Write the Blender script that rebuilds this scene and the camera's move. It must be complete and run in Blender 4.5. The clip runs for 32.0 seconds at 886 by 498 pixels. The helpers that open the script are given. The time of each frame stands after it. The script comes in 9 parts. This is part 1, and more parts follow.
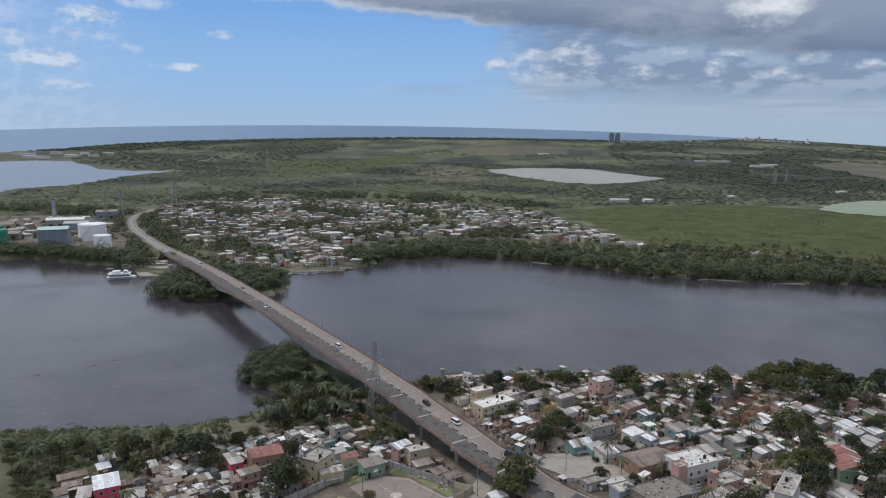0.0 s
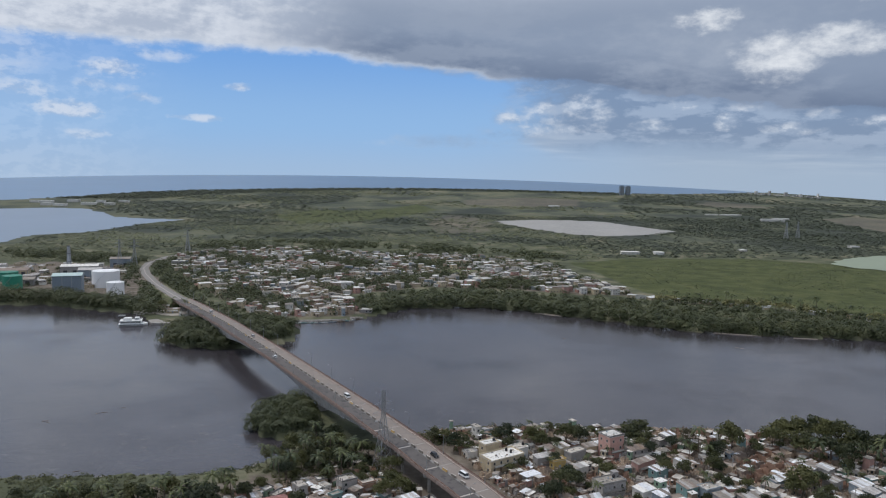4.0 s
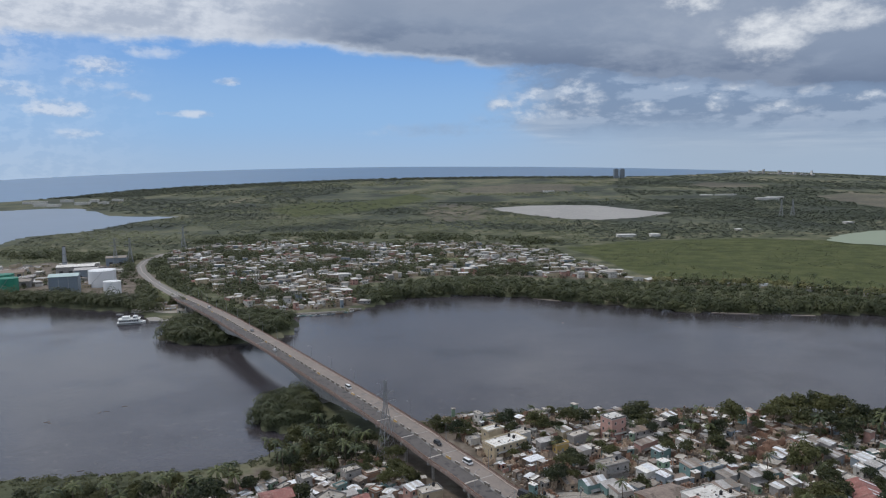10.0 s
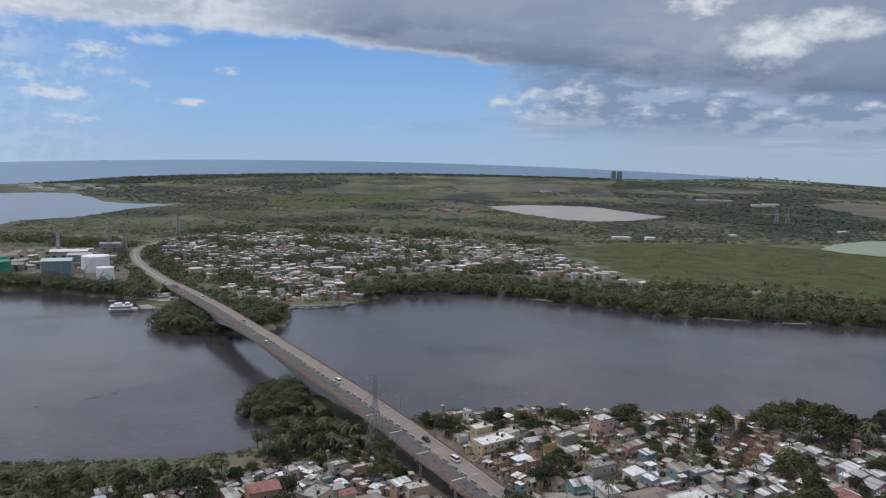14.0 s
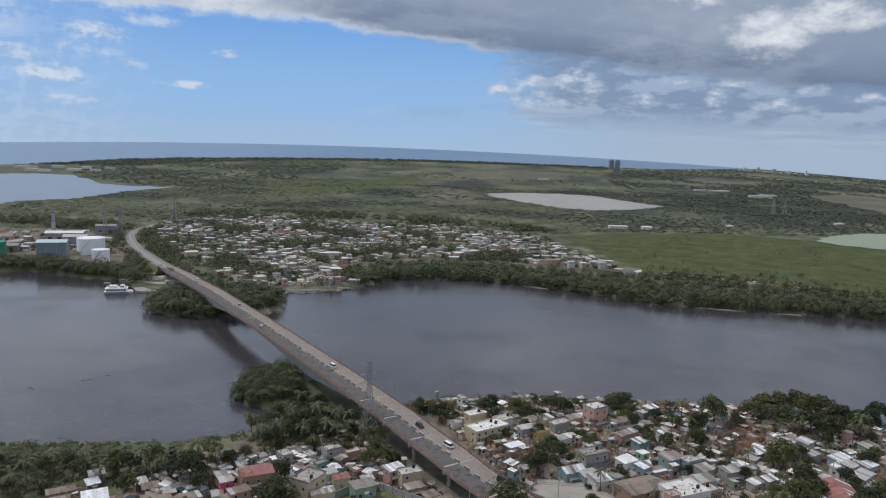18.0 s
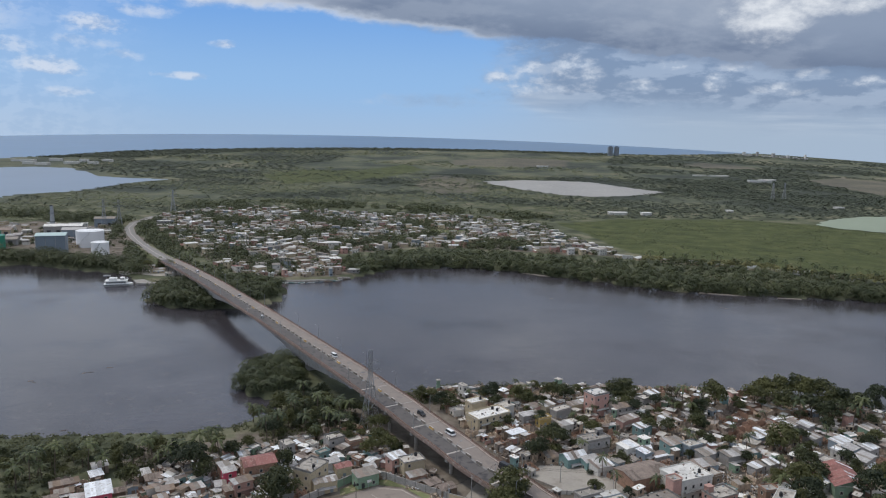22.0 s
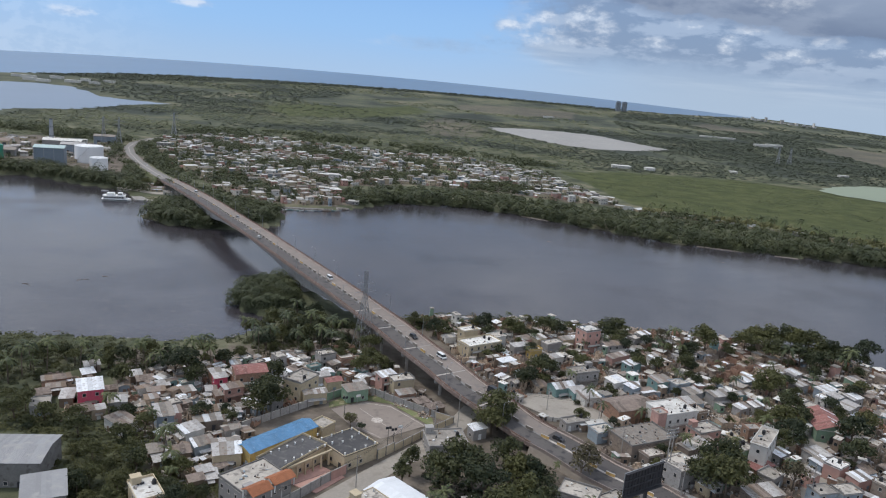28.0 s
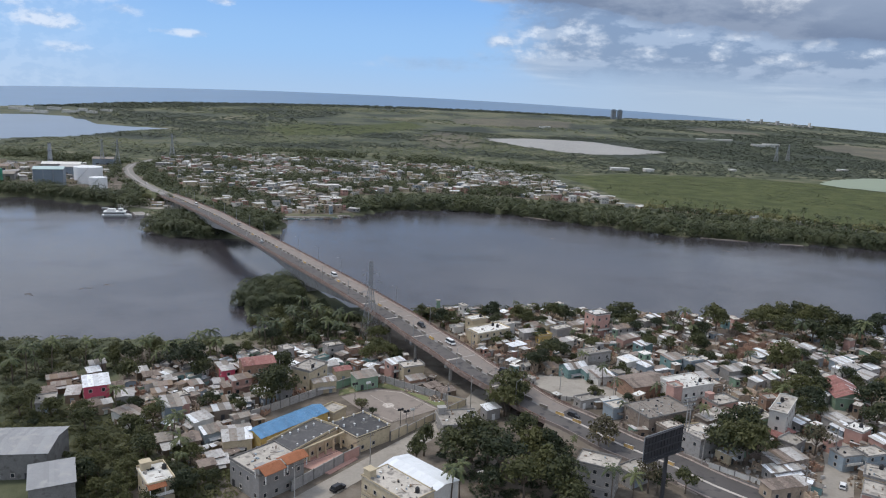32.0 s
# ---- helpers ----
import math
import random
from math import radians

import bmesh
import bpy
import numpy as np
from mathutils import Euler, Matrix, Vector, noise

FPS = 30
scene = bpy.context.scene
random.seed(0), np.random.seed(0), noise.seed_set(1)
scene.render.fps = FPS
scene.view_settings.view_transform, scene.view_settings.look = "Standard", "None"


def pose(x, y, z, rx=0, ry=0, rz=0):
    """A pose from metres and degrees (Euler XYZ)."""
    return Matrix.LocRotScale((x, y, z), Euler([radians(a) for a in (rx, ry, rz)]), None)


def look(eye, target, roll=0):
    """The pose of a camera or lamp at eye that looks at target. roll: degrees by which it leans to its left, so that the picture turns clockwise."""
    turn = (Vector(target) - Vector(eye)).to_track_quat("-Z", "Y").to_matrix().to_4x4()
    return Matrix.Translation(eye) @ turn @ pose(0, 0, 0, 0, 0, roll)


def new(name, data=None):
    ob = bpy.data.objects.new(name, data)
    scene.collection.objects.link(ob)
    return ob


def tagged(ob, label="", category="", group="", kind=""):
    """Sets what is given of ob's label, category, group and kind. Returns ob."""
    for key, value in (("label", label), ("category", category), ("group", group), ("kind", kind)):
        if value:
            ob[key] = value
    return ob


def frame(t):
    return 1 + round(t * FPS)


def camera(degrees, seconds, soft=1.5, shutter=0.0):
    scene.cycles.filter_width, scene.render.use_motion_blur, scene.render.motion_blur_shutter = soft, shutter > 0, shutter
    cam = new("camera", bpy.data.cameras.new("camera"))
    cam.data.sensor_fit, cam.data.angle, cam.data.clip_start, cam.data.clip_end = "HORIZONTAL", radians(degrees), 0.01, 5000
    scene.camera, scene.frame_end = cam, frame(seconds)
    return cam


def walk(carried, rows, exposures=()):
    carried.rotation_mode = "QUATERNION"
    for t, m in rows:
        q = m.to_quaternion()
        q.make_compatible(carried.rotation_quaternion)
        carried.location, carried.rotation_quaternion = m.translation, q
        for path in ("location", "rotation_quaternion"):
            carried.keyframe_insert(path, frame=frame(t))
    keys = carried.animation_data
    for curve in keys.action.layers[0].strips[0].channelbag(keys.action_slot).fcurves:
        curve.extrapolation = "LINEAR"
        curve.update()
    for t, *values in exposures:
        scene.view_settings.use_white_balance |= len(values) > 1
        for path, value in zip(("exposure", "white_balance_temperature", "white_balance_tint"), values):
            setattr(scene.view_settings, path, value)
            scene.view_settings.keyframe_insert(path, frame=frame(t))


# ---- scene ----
cam = camera(62.5, 32.0, 1.15)
PATH = [
    (0, (-0.063, 0.85, 136.248), (-0.178, 2.818, 135.913), 0.5),
    (0.5, (0.021, 0.392, 136.323), (-0.105, 2.363, 136.007), 1.3),
    (1, (0.1, 0.093, 136.543), (-0.026, 2.068, 136.252), 1.2),
    (1.5, (0.137, -0.515, 136.634), (0.005, 1.465, 136.381), 1.3),
    (2, (0.233, -1.014, 136.736), (0.101, 0.967, 136.494), 1.6),
    (2.5, (0.379, -1.416, 136.789), (0.244, 0.568, 136.575), 1.9),
    (3, (0.409, -1.724, 136.72), (0.27, 0.261, 136.515), 2.1),
    (3.5, (0.343, -1.687, 136.688), (0.2, 0.297, 136.489), 1.6),
    (5.5, (-0.2, -1.06, 136.538), (-0.347, 0.924, 136.331), 0.3),
    (6, (-0.078, -1.102, 136.511), (-0.218, 0.88, 136.286), 0.9),
    (6.5, (0.128, -1.158, 136.608), (-0.004, 0.826, 136.394), 0.7),
    (7, (0.051, -1.439, 136.472), (-0.084, 0.547, 136.276), 1.4),
    (7.5, (-0.035, -1.38, 136.381), (-0.173, 0.605, 136.177), 0.6),
    (8, (0.018, -1.134, 136.433), (-0.119, 0.848, 136.205), 0.1),
    (8.5, (0.154, -0.991, 136.394), (0.021, 0.992, 136.168), -0.3),
    (9, (-0.051, -0.961, 136.425), (-0.186, 1.022, 136.199), -0.4),
    (9.5, (-0.015, -1.048, 136.345), (-0.148, 0.934, 136.113), -0.1),
    (10, (-0.049, -0.95, 136.297), (-0.185, 1.032, 136.068), -0.8),
    (10.5, (0.052, -0.942, 136.303), (-0.08, 1.04, 136.076), -0.1),
    (11, (0.12, -0.915, 136.309), (-0.011, 1.067, 136.08), -0.0),
    (11.5, (0.105, -0.871, 136.306), (-0.027, 1.113, 136.085), -0.4),
    (12, (0.06, -0.877, 136.291), (-0.073, 1.105, 136.065), -0.3),
    (12.5, (0.245, -0.875, 136.314), (0.115, 1.107, 136.086), -0.3),
    (13, (0.139, -0.878, 136.327), (0.008, 1.105, 136.099), 0.3),
    (13.5, (0.116, -0.87, 136.358), (-0.01, 1.112, 136.128), 0.8),
    (14, (0.263, -0.79, 136.421), (0.14, 1.192, 136.183), 1.1),
    (14.5, (0.393, -0.965, 136.503), (0.273, 1.019, 136.279), 1.5),
    (16.5, (0.624, -0.742, 136.47), (0.499, 1.238, 136.217), 1.2),
    (17, (0.32, -0.659, 136.489), (0.197, 1.323, 136.254), 0.9),
    (17.5, (0.263, -0.425, 136.449), (0.139, 1.556, 136.205), 1.0),
    (18, (0.522, -0.061, 136.277), (0.409, 1.917, 136.003), 1.9),
    (18.5, (0.781, 0.266, 136.063), (0.675, 2.24, 135.759), 1.2),
    (19, (0.831, 0.542, 135.965), (0.723, 2.513, 135.639), 0.5),
    (19.5, (0.799, 0.616, 135.955), (0.691, 2.588, 135.636), -0.1),
    (20, (0.8, 0.369, 135.925), (0.691, 2.341, 135.611), 0.6),
    (20.5, (0.948, 0.34, 136.06), (0.846, 2.311, 135.736), 1.7),
    (21, (0.805, 0.303, 136.002), (0.704, 2.277, 135.698), 1.8),
    (21.5, (0.647, 0.456, 135.997), (0.535, 2.427, 135.678), 0.7),
    (22, (0.607, 0.452, 136.085), (0.496, 2.425, 135.78), 1.2),
    (22.5, (0.362, 0.388, 136.078), (0.24, 2.361, 135.772), 1.1),
    (23, (0.594, 0.324, 135.993), (0.479, 2.292, 135.655), 1.8),
    (23.5, (0.539, 0.41, 135.966), (0.426, 2.379, 135.635), 1.9),
    (24, (0.73, 0.516, 135.971), (0.617, 2.485, 135.634), 2.9),
    (24.5, (0.78, 0.579, 135.717), (0.669, 2.55, 135.399), 2.9),
    (26.5, (0.411, 0.517, 131.09), (0.307, 2.486, 130.758), 5.0),
    (27, (0.122, 0.596, 129.415), (0.009, 2.55, 129.006), 4.7),
    (27.5, (0.3, 0.906, 127.565), (0.203, 2.844, 127.081), 5.0),
    (28, (0.0, 0.877, 125.846), (-0.096, 2.824, 125.401), 5.0),
    (28.5, (0.045, 0.782, 124.016), (-0.06, 2.73, 123.577), 3.9),
    (29, (0.166, 0.858, 122.363), (0.06, 2.804, 121.913), 3.8),
    (29.5, (-0.126, 0.647, 120.745), (-0.23, 2.601, 120.328), 2.8),
    (30, (-0.178, 0.722, 118.903), (-0.285, 2.675, 118.488), 2.8),
    (30.5, (-0.289, 0.986, 117.03), (-0.391, 2.938, 116.609), 2.2),
    (31, (-0.448, 0.831, 115.076), (-0.555, 2.787, 114.675), 1.5),
    (31.5, (-0.501, 0.856, 113.243), (-0.612, 2.813, 112.845), 1.1),
    (32, (-0.413, 0.784, 111.726), (-0.517, 2.741, 111.328), 2.5),
]
EXPOSURES = [(0.0, -0.11, 6200, 11), (4.0, -0.13, 6200, 11), (12.0, -0.17, 6200, 11), (17.0, -0.13, 6200, 11), (20.0, -0.10, 6200, 11), (24.5, -0.06, 6200, 11), (27.0, 0.02, 6150, 11), (29.0, 0.09, 6150, 11), (32.0, 0.10, 6150, 11)]
walk(cam, [(t, look(e, a, r)) for t, e, a, r in PATH], EXPOSURES)

# ---- light and sky ----
SUN_EL, SUN_AZ = 60.0, -75.0      # degrees; azimuth from +y towards +x


def make_world():
    w = bpy.data.worlds.new("sky")
    scene.world = w
    w.use_nodes = True
    nt = w.node_tree
    nt.nodes.clear()
    N, L = nt.nodes, nt.links

    def val(x, sock):
        if isinstance(x, (int, float)):
            sock.default_value = x
        else:
            L.new(x, sock)

    def m(op, a, b=0.0, c=0.0, clamp=False):
        n = N.new("ShaderNodeMath")
        n.operation, n.use_clamp = op, clamp
        val(a, n.inputs[0])
        val(b, n.inputs[1])
        if op in ("MULTIPLY_ADD", "COMPARE", "SMOOTH_MIN", "SMOOTH_MAX"):
            val(c, n.inputs[2])
        return n.outputs[0]

    def step(x, lo, hi, a=0.0, b=1.0):
        n = N.new("ShaderNodeMapRange")
        n.interpolation_type = "SMOOTHSTEP"
        val(x, n.inputs[0])
        for i, q in enumerate((lo, hi, a, b)):
            val(q, n.inputs[1 + i])
        return n.outputs[0]

    def mix(f, a, b):
        n = N.new("ShaderNodeMix")
        n.data_type = "RGBA"
        val(f, n.inputs[0])
        for q, sock in ((a, n.inputs[6]), (b, n.inputs[7])):
            if isinstance(q, tuple):
                sock.default_value = (*q, 1)
            else:
                L.new(q, sock)
        return n.outputs[2]

    def fbm(vec, scale, detail=8.0, rough=0.55):
        n = N.new("ShaderNodeTexNoise")
        n.inputs["Scale"].default_value, n.inputs["Detail"].default_value, n.inputs["Roughness"].default_value = scale, detail, rough
        L.new(vec, n.inputs["Vector"])
        return n.outputs[0]

    def comb(x, y, z=0.0):
        n = N.new("ShaderNodeCombineXYZ")
        for q, sock in zip((x, y, z), n.inputs):
            val(q, sock)
        return n.outputs[0]

    tc = N.new("ShaderNodeTexCoord")
    sep = N.new("ShaderNodeSeparateXYZ")
    L.new(tc.outputs["Generated"], sep.inputs[0])
    X, Y, Z = sep.outputs
    u = m("MULTIPLY", m("ARCTAN2", X, Y), 57.2958)
    v = m("MULTIPLY", m("ARCSINE", Z), 57.2958)
    # cloud grain, flattened towards the horizon
    def field(su, sv, seed, detail=9.0, rough=0.56, du=0.0, dv=0.0):
        return fbm(comb(m("MULTIPLY", m("ADD", u, du), su), m("MULTIPLY", m("ADD", v, dv), sv), seed), 1.0, detail, rough)

    grain = field(0.055, 0.14, 3.1, 10.0)
    fine = field(0.30, 0.62, 7.7, 8.0, 0.6)
    puff = field(0.16, 0.42, 1.4, 9.0, 0.58)
    curd = field(0.55, 0.95, 2.2, 9.0, 0.62)
    # relief: the side of a billow towards the sun is lit
    relief = m("SUBTRACT", puff, field(0.16, 0.42, 1.4, 9.0, 0.58, -0.9, 0.55))
    knob = m("SUBTRACT", curd, field(0.55, 0.95, 2.2, 9.0, 0.62, -0.35, 0.3))
    g, fz, pz, cz = m("SUBTRACT", grain, 0.5), m("SUBTRACT", fine, 0.5), m("SUBTRACT", puff, 0.5), m("SUBTRACT", curd, 0.5)

    def blob(u0, v0, du, dv, soft=1.7, rag=1.0):
        """A small cloud of its own, with a curdled edge."""
        a = m("POWER", m("DIVIDE", m("SUBTRACT", u, u0), du), 2.0)
        c = m("POWER", m("DIVIDE", m("SUBTRACT", v, v0), dv), 2.0)
        q = m("SUBTRACT", m("MULTIPLY_ADD", cz, 3.4 * rag, m("MULTIPLY_ADD", pz, 2.2 * rag, 1.15)), m("ADD", a, c))
        return step(q, 0.0, soft)

    def most(rows):
        out = 0.0
        for args in rows:
            out = m("MAXIMUM", blob(*args), out)
        return out

    # the grey bank above: its lower edge falls from left to right
    lip = m("ADD", m("MULTIPLY_ADD", m("MAXIMUM", u, -6.0), -0.112, 7.45), m("MULTIPLY", m("MINIMUM", m("MAXIMUM", m("SUBTRACT", -6.0, u), 0.0), 10.0), 0.085))
    edge = m("SUBTRACT", v, lip)
    depth = m("ADD", m("ADD", edge, m("MULTIPLY", g, 1.6)), m("MULTIPLY_ADD", pz, 1.7, m("MULTIPLY", cz, 0.9)))
    bank = step(depth, -0.3, 0.55)
    west = step(m("MULTIPLY_ADD", pz, 10.0, u), -9.0, -21.0)
    deep = mix(step(m("MULTIPLY_ADD", pz, 3.0, edge), 0.2, 3.4), (0.195, 0.25, 0.355), (0.30, 0.365, 0.475))
    deep = mix(step(m("MULTIPLY_ADD", grain, 4.0, v), 12.5, 19.0), deep, (0.42, 0.46, 0.53))
    deep = mix(step(m("MULTIPLY_ADD", relief, 1.0, grain), 0.46, 0.68, 0.0, 0.5), deep, (0.36, 0.42, 0.52))
    pale = mix(step(m("MULTIPLY_ADD", knob, 0.5, puff), 0.36, 0.66), (0.50, 0.56, 0.66), (0.76, 0.80, 0.86))
    bank_col = mix(west, deep, pale)
    rim = m("MULTIPLY", step(depth, 0.9, 0.15), step(u, 4.0, -3.0))
    bank_col = mix(m("MULTIPLY", rim, 0.75), bank_col, (0.70, 0.76, 0.84))
    # where the bank thins the sun comes through
    halo = m("MAXIMUM", blob(15.5, 9.8, 10.0, 3.4, 2.6, 0.5), blob(-1.0, 13.5, 7.0, 1.6, 4.0, 0.8))
    hole = most(((19.6, 8.6, 3.0, 1.9, 2.0, 0.9), (23.6, 9.6, 4.2, 1.2, 2.0, 0.9), (15.0, 11.3, 2.2, 1.0, 1.8), (27.0, 13.0, 3.0, 1.4, 2.0)))
    bank_col = mix(m("MULTIPLY", halo, 0.55), bank_col, (0.56, 0.61, 0.68))
    bank_col = mix(hole, bank_col, (0.90, 0.92, 0.93))
    # overhead, out of view at most times, the bank breaks up
    far_hole = m("MULTIPLY", step(m("ADD", field(0.11, 0.17, 9.3, 7.0), m("MULTIPLY", fz, 0.3)), 0.50, 0.66), step(v, 12.8, 16.5))
    bank_col = mix(m("MULTIPLY", far_hole, 0.8), bank_col, (0.82, 0.84, 0.87))
    bank = m("MULTIPLY", bank, m("SUBTRACT", 1.0, m("MULTIPLY", far_hole, step(u, 4.0, -12.0, 0.0, 0.85))))
    # the lower shelf of cloud on the right, streaked and fading towards the skyline
    heap = m("MULTIPLY", step(m("MULTIPLY_ADD", pz, 9.0, m("MULTIPLY_ADD", cz, 5.0, u)), -0.5, 5.0), step(m("MULTIPLY_ADD", pz, 2.4, m("MULTIPLY_ADD", u, 0.025, v)), 0.6, 3.6))
    streak = step(field(0.07, 0.9, 5.5, 7.0), 0.40, 0.62)
    low_col = mix(streak, (0.34, 0.43, 0.56), (0.55, 0.625, 0.715))
    heap_col = mix(step(m("MULTIPLY_ADD", cz, 2.4, m("MULTIPLY_ADD", u, 0.03, v)), 2.2, 3.9), low_col, mix(step(m("MULTIPLY_ADD", relief, 1.2, puff), 0.42, 0.62), (0.245, 0.32, 0.445), (0.40, 0.48, 0.60)))
    heads = most(((0.9, 4.5, 1.8, 0.65, 2.2), (3.6, 4.9, 2.6, 1.0, 2.0), (6.4, 5.7, 1.8, 0.8, 2.0), (7.4, 4.5, 1.7, 1.2, 2.2), (3.4, 3.8, 3.8, 0.6, 2.2), (13.6, 5.55, 1.1, 0.42), (18.0, 5.3, 1.4, 0.48),
                  (22.9, 4.9, 1.1, 0.6), (26.0, 4.15, 1.9, 0.55), (16.6, 4.2, 1.3, 0.7, 1.6), (29.0, 4.4, 1.8, 0.6), (11.0, 4.0, 2.0, 0.5, 2.2), (21.0, 3.7, 2.4, 0.45, 2.2)))
    head_col = mix(step(m("MULTIPLY_ADD", knob, 1.2, cz), -0.16, 0.18), (0.50, 0.57, 0.67), (0.83, 0.86, 0.89))
    heap_col = mix(heads, heap_col, head_col)
    heap = m("MAXIMUM", heap, heads)
    wisps = m("MULTIPLY", most(((-4.5, 2.7, 6.0, 0.6, 2.4), (1.6, 3.0, 3.0, 0.7, 2.0))), 0.62)
    # fair-weather scraps on the left, and the pale cloud at its edge
    small = most(((-28.2, 7.05, 2.7, 0.8), (-29.4, 5.9, 3.2, 0.65, 2.2), (-31.6, 4.2, 3.1, 0.9), (-33.6, 5.4, 2.6, 1.1, 2.2), (-19.8, 6.3, 1.1, 0.32), (-22.8, 3.95, 2.1, 0.32), (-30.4, 2.5, 2.6, 0.5, 2.2), (-26.3, 5.2, 1.7, 0.5, 2.2), (-25.0, 8.3, 2.4, 0.5, 2.4), (-36.0, 7.6, 4.6, 2.8, 2.2, 0.45)))
    veil = m("MULTIPLY", step(u, -22.0, -34.0), 0.22)
    small = m("MAXIMUM", m("MULTIPLY", small, 0.9), veil)
    small_col = mix(step(m("MULTIPLY_ADD", knob, 1.0, curd), 0.36, 0.62), (0.52, 0.60, 0.73), (0.80, 0.84, 0.90))
    small = m("MAXIMUM", small, wisps)
    sky = N.new("ShaderNodeTexSky")
    sky.sky_type, sky.sun_disc = "NISHITA", False
    sky.sun_elevation, sky.sun_rotation = radians(SUN_EL), radians(SUN_AZ)
    sky.air_density, sky.dust_density, sky.ozone_density = 1.0, 0.6, 3.0
    # moist air low over the sea, clearer and bluer higher up
    low = step(v, 14.0, 34.0, 1.0, 0.0)
    air = mix(step(v, -0.5, 4.0), (0.40, 0.545, 0.725), (0.32, 0.525, 0.80))
    air = mix(step(v, 3.0, 11.0), air, (0.185, 0.395, 0.78))
    air = mix(m("MULTIPLY", step(u, -6.0, 18.0), step(v, 6.5, 1.0)), air, (0.41, 0.505, 0.615))
    bg_sky = N.new("ShaderNodeBackground")
    L.new(sky.outputs[0], bg_sky.inputs[0])
    bg_sky.inputs[1].default_value = 0.085
    bg_low = N.new("ShaderNodeBackground")
    L.new(air, bg_low.inputs[0])
    bg_cloud = N.new("ShaderNodeBackground")
    cover = m("MAXIMUM", m("MULTIPLY", heap, 0.86), m("MULTIPLY", small, 0.85))
    col = mix(step(u, -12.0, -6.0), small_col, heap_col)
    col = mix(bank, col, bank_col)
    L.new(col, bg_cloud.inputs[0])
    L.new(step(v, 11.5, 17.0, 0.95, 1.28), bg_cloud.inputs[1])

    def shade_mix(f, a, b):
        n = N.new("ShaderNodeMixShader")
        val(f, n.inputs[0])
        L.new(a, n.inputs[1])
        L.new(b, n.inputs[2])
        return n.outputs[0]

    s = shade_mix(low, bg_sky.outputs[0], bg_low.outputs[0])
    s = shade_mix(m("MAXIMUM", bank, cover), s, bg_cloud.outputs[0])
    out = N.new("ShaderNodeOutputWorld")
    L.new(s, out.inputs[0])


make_world()
sun_data = bpy.data.lights.new("sun", "SUN")
sun_data.energy, sun_data.angle, sun_data.color = 1.7, radians(10.0), (1.0, 0.915, 0.79)
sun = new("sun", sun_data)
_az, _el = radians(SUN_AZ), radians(SUN_EL)
SUN_FROM = Vector((math.sin(_az) * math.cos(_el), math.cos(_az) * math.cos(_el), math.sin(_el)))
sun.matrix_world = look(SUN_FROM * 900, (0, 0, 0))

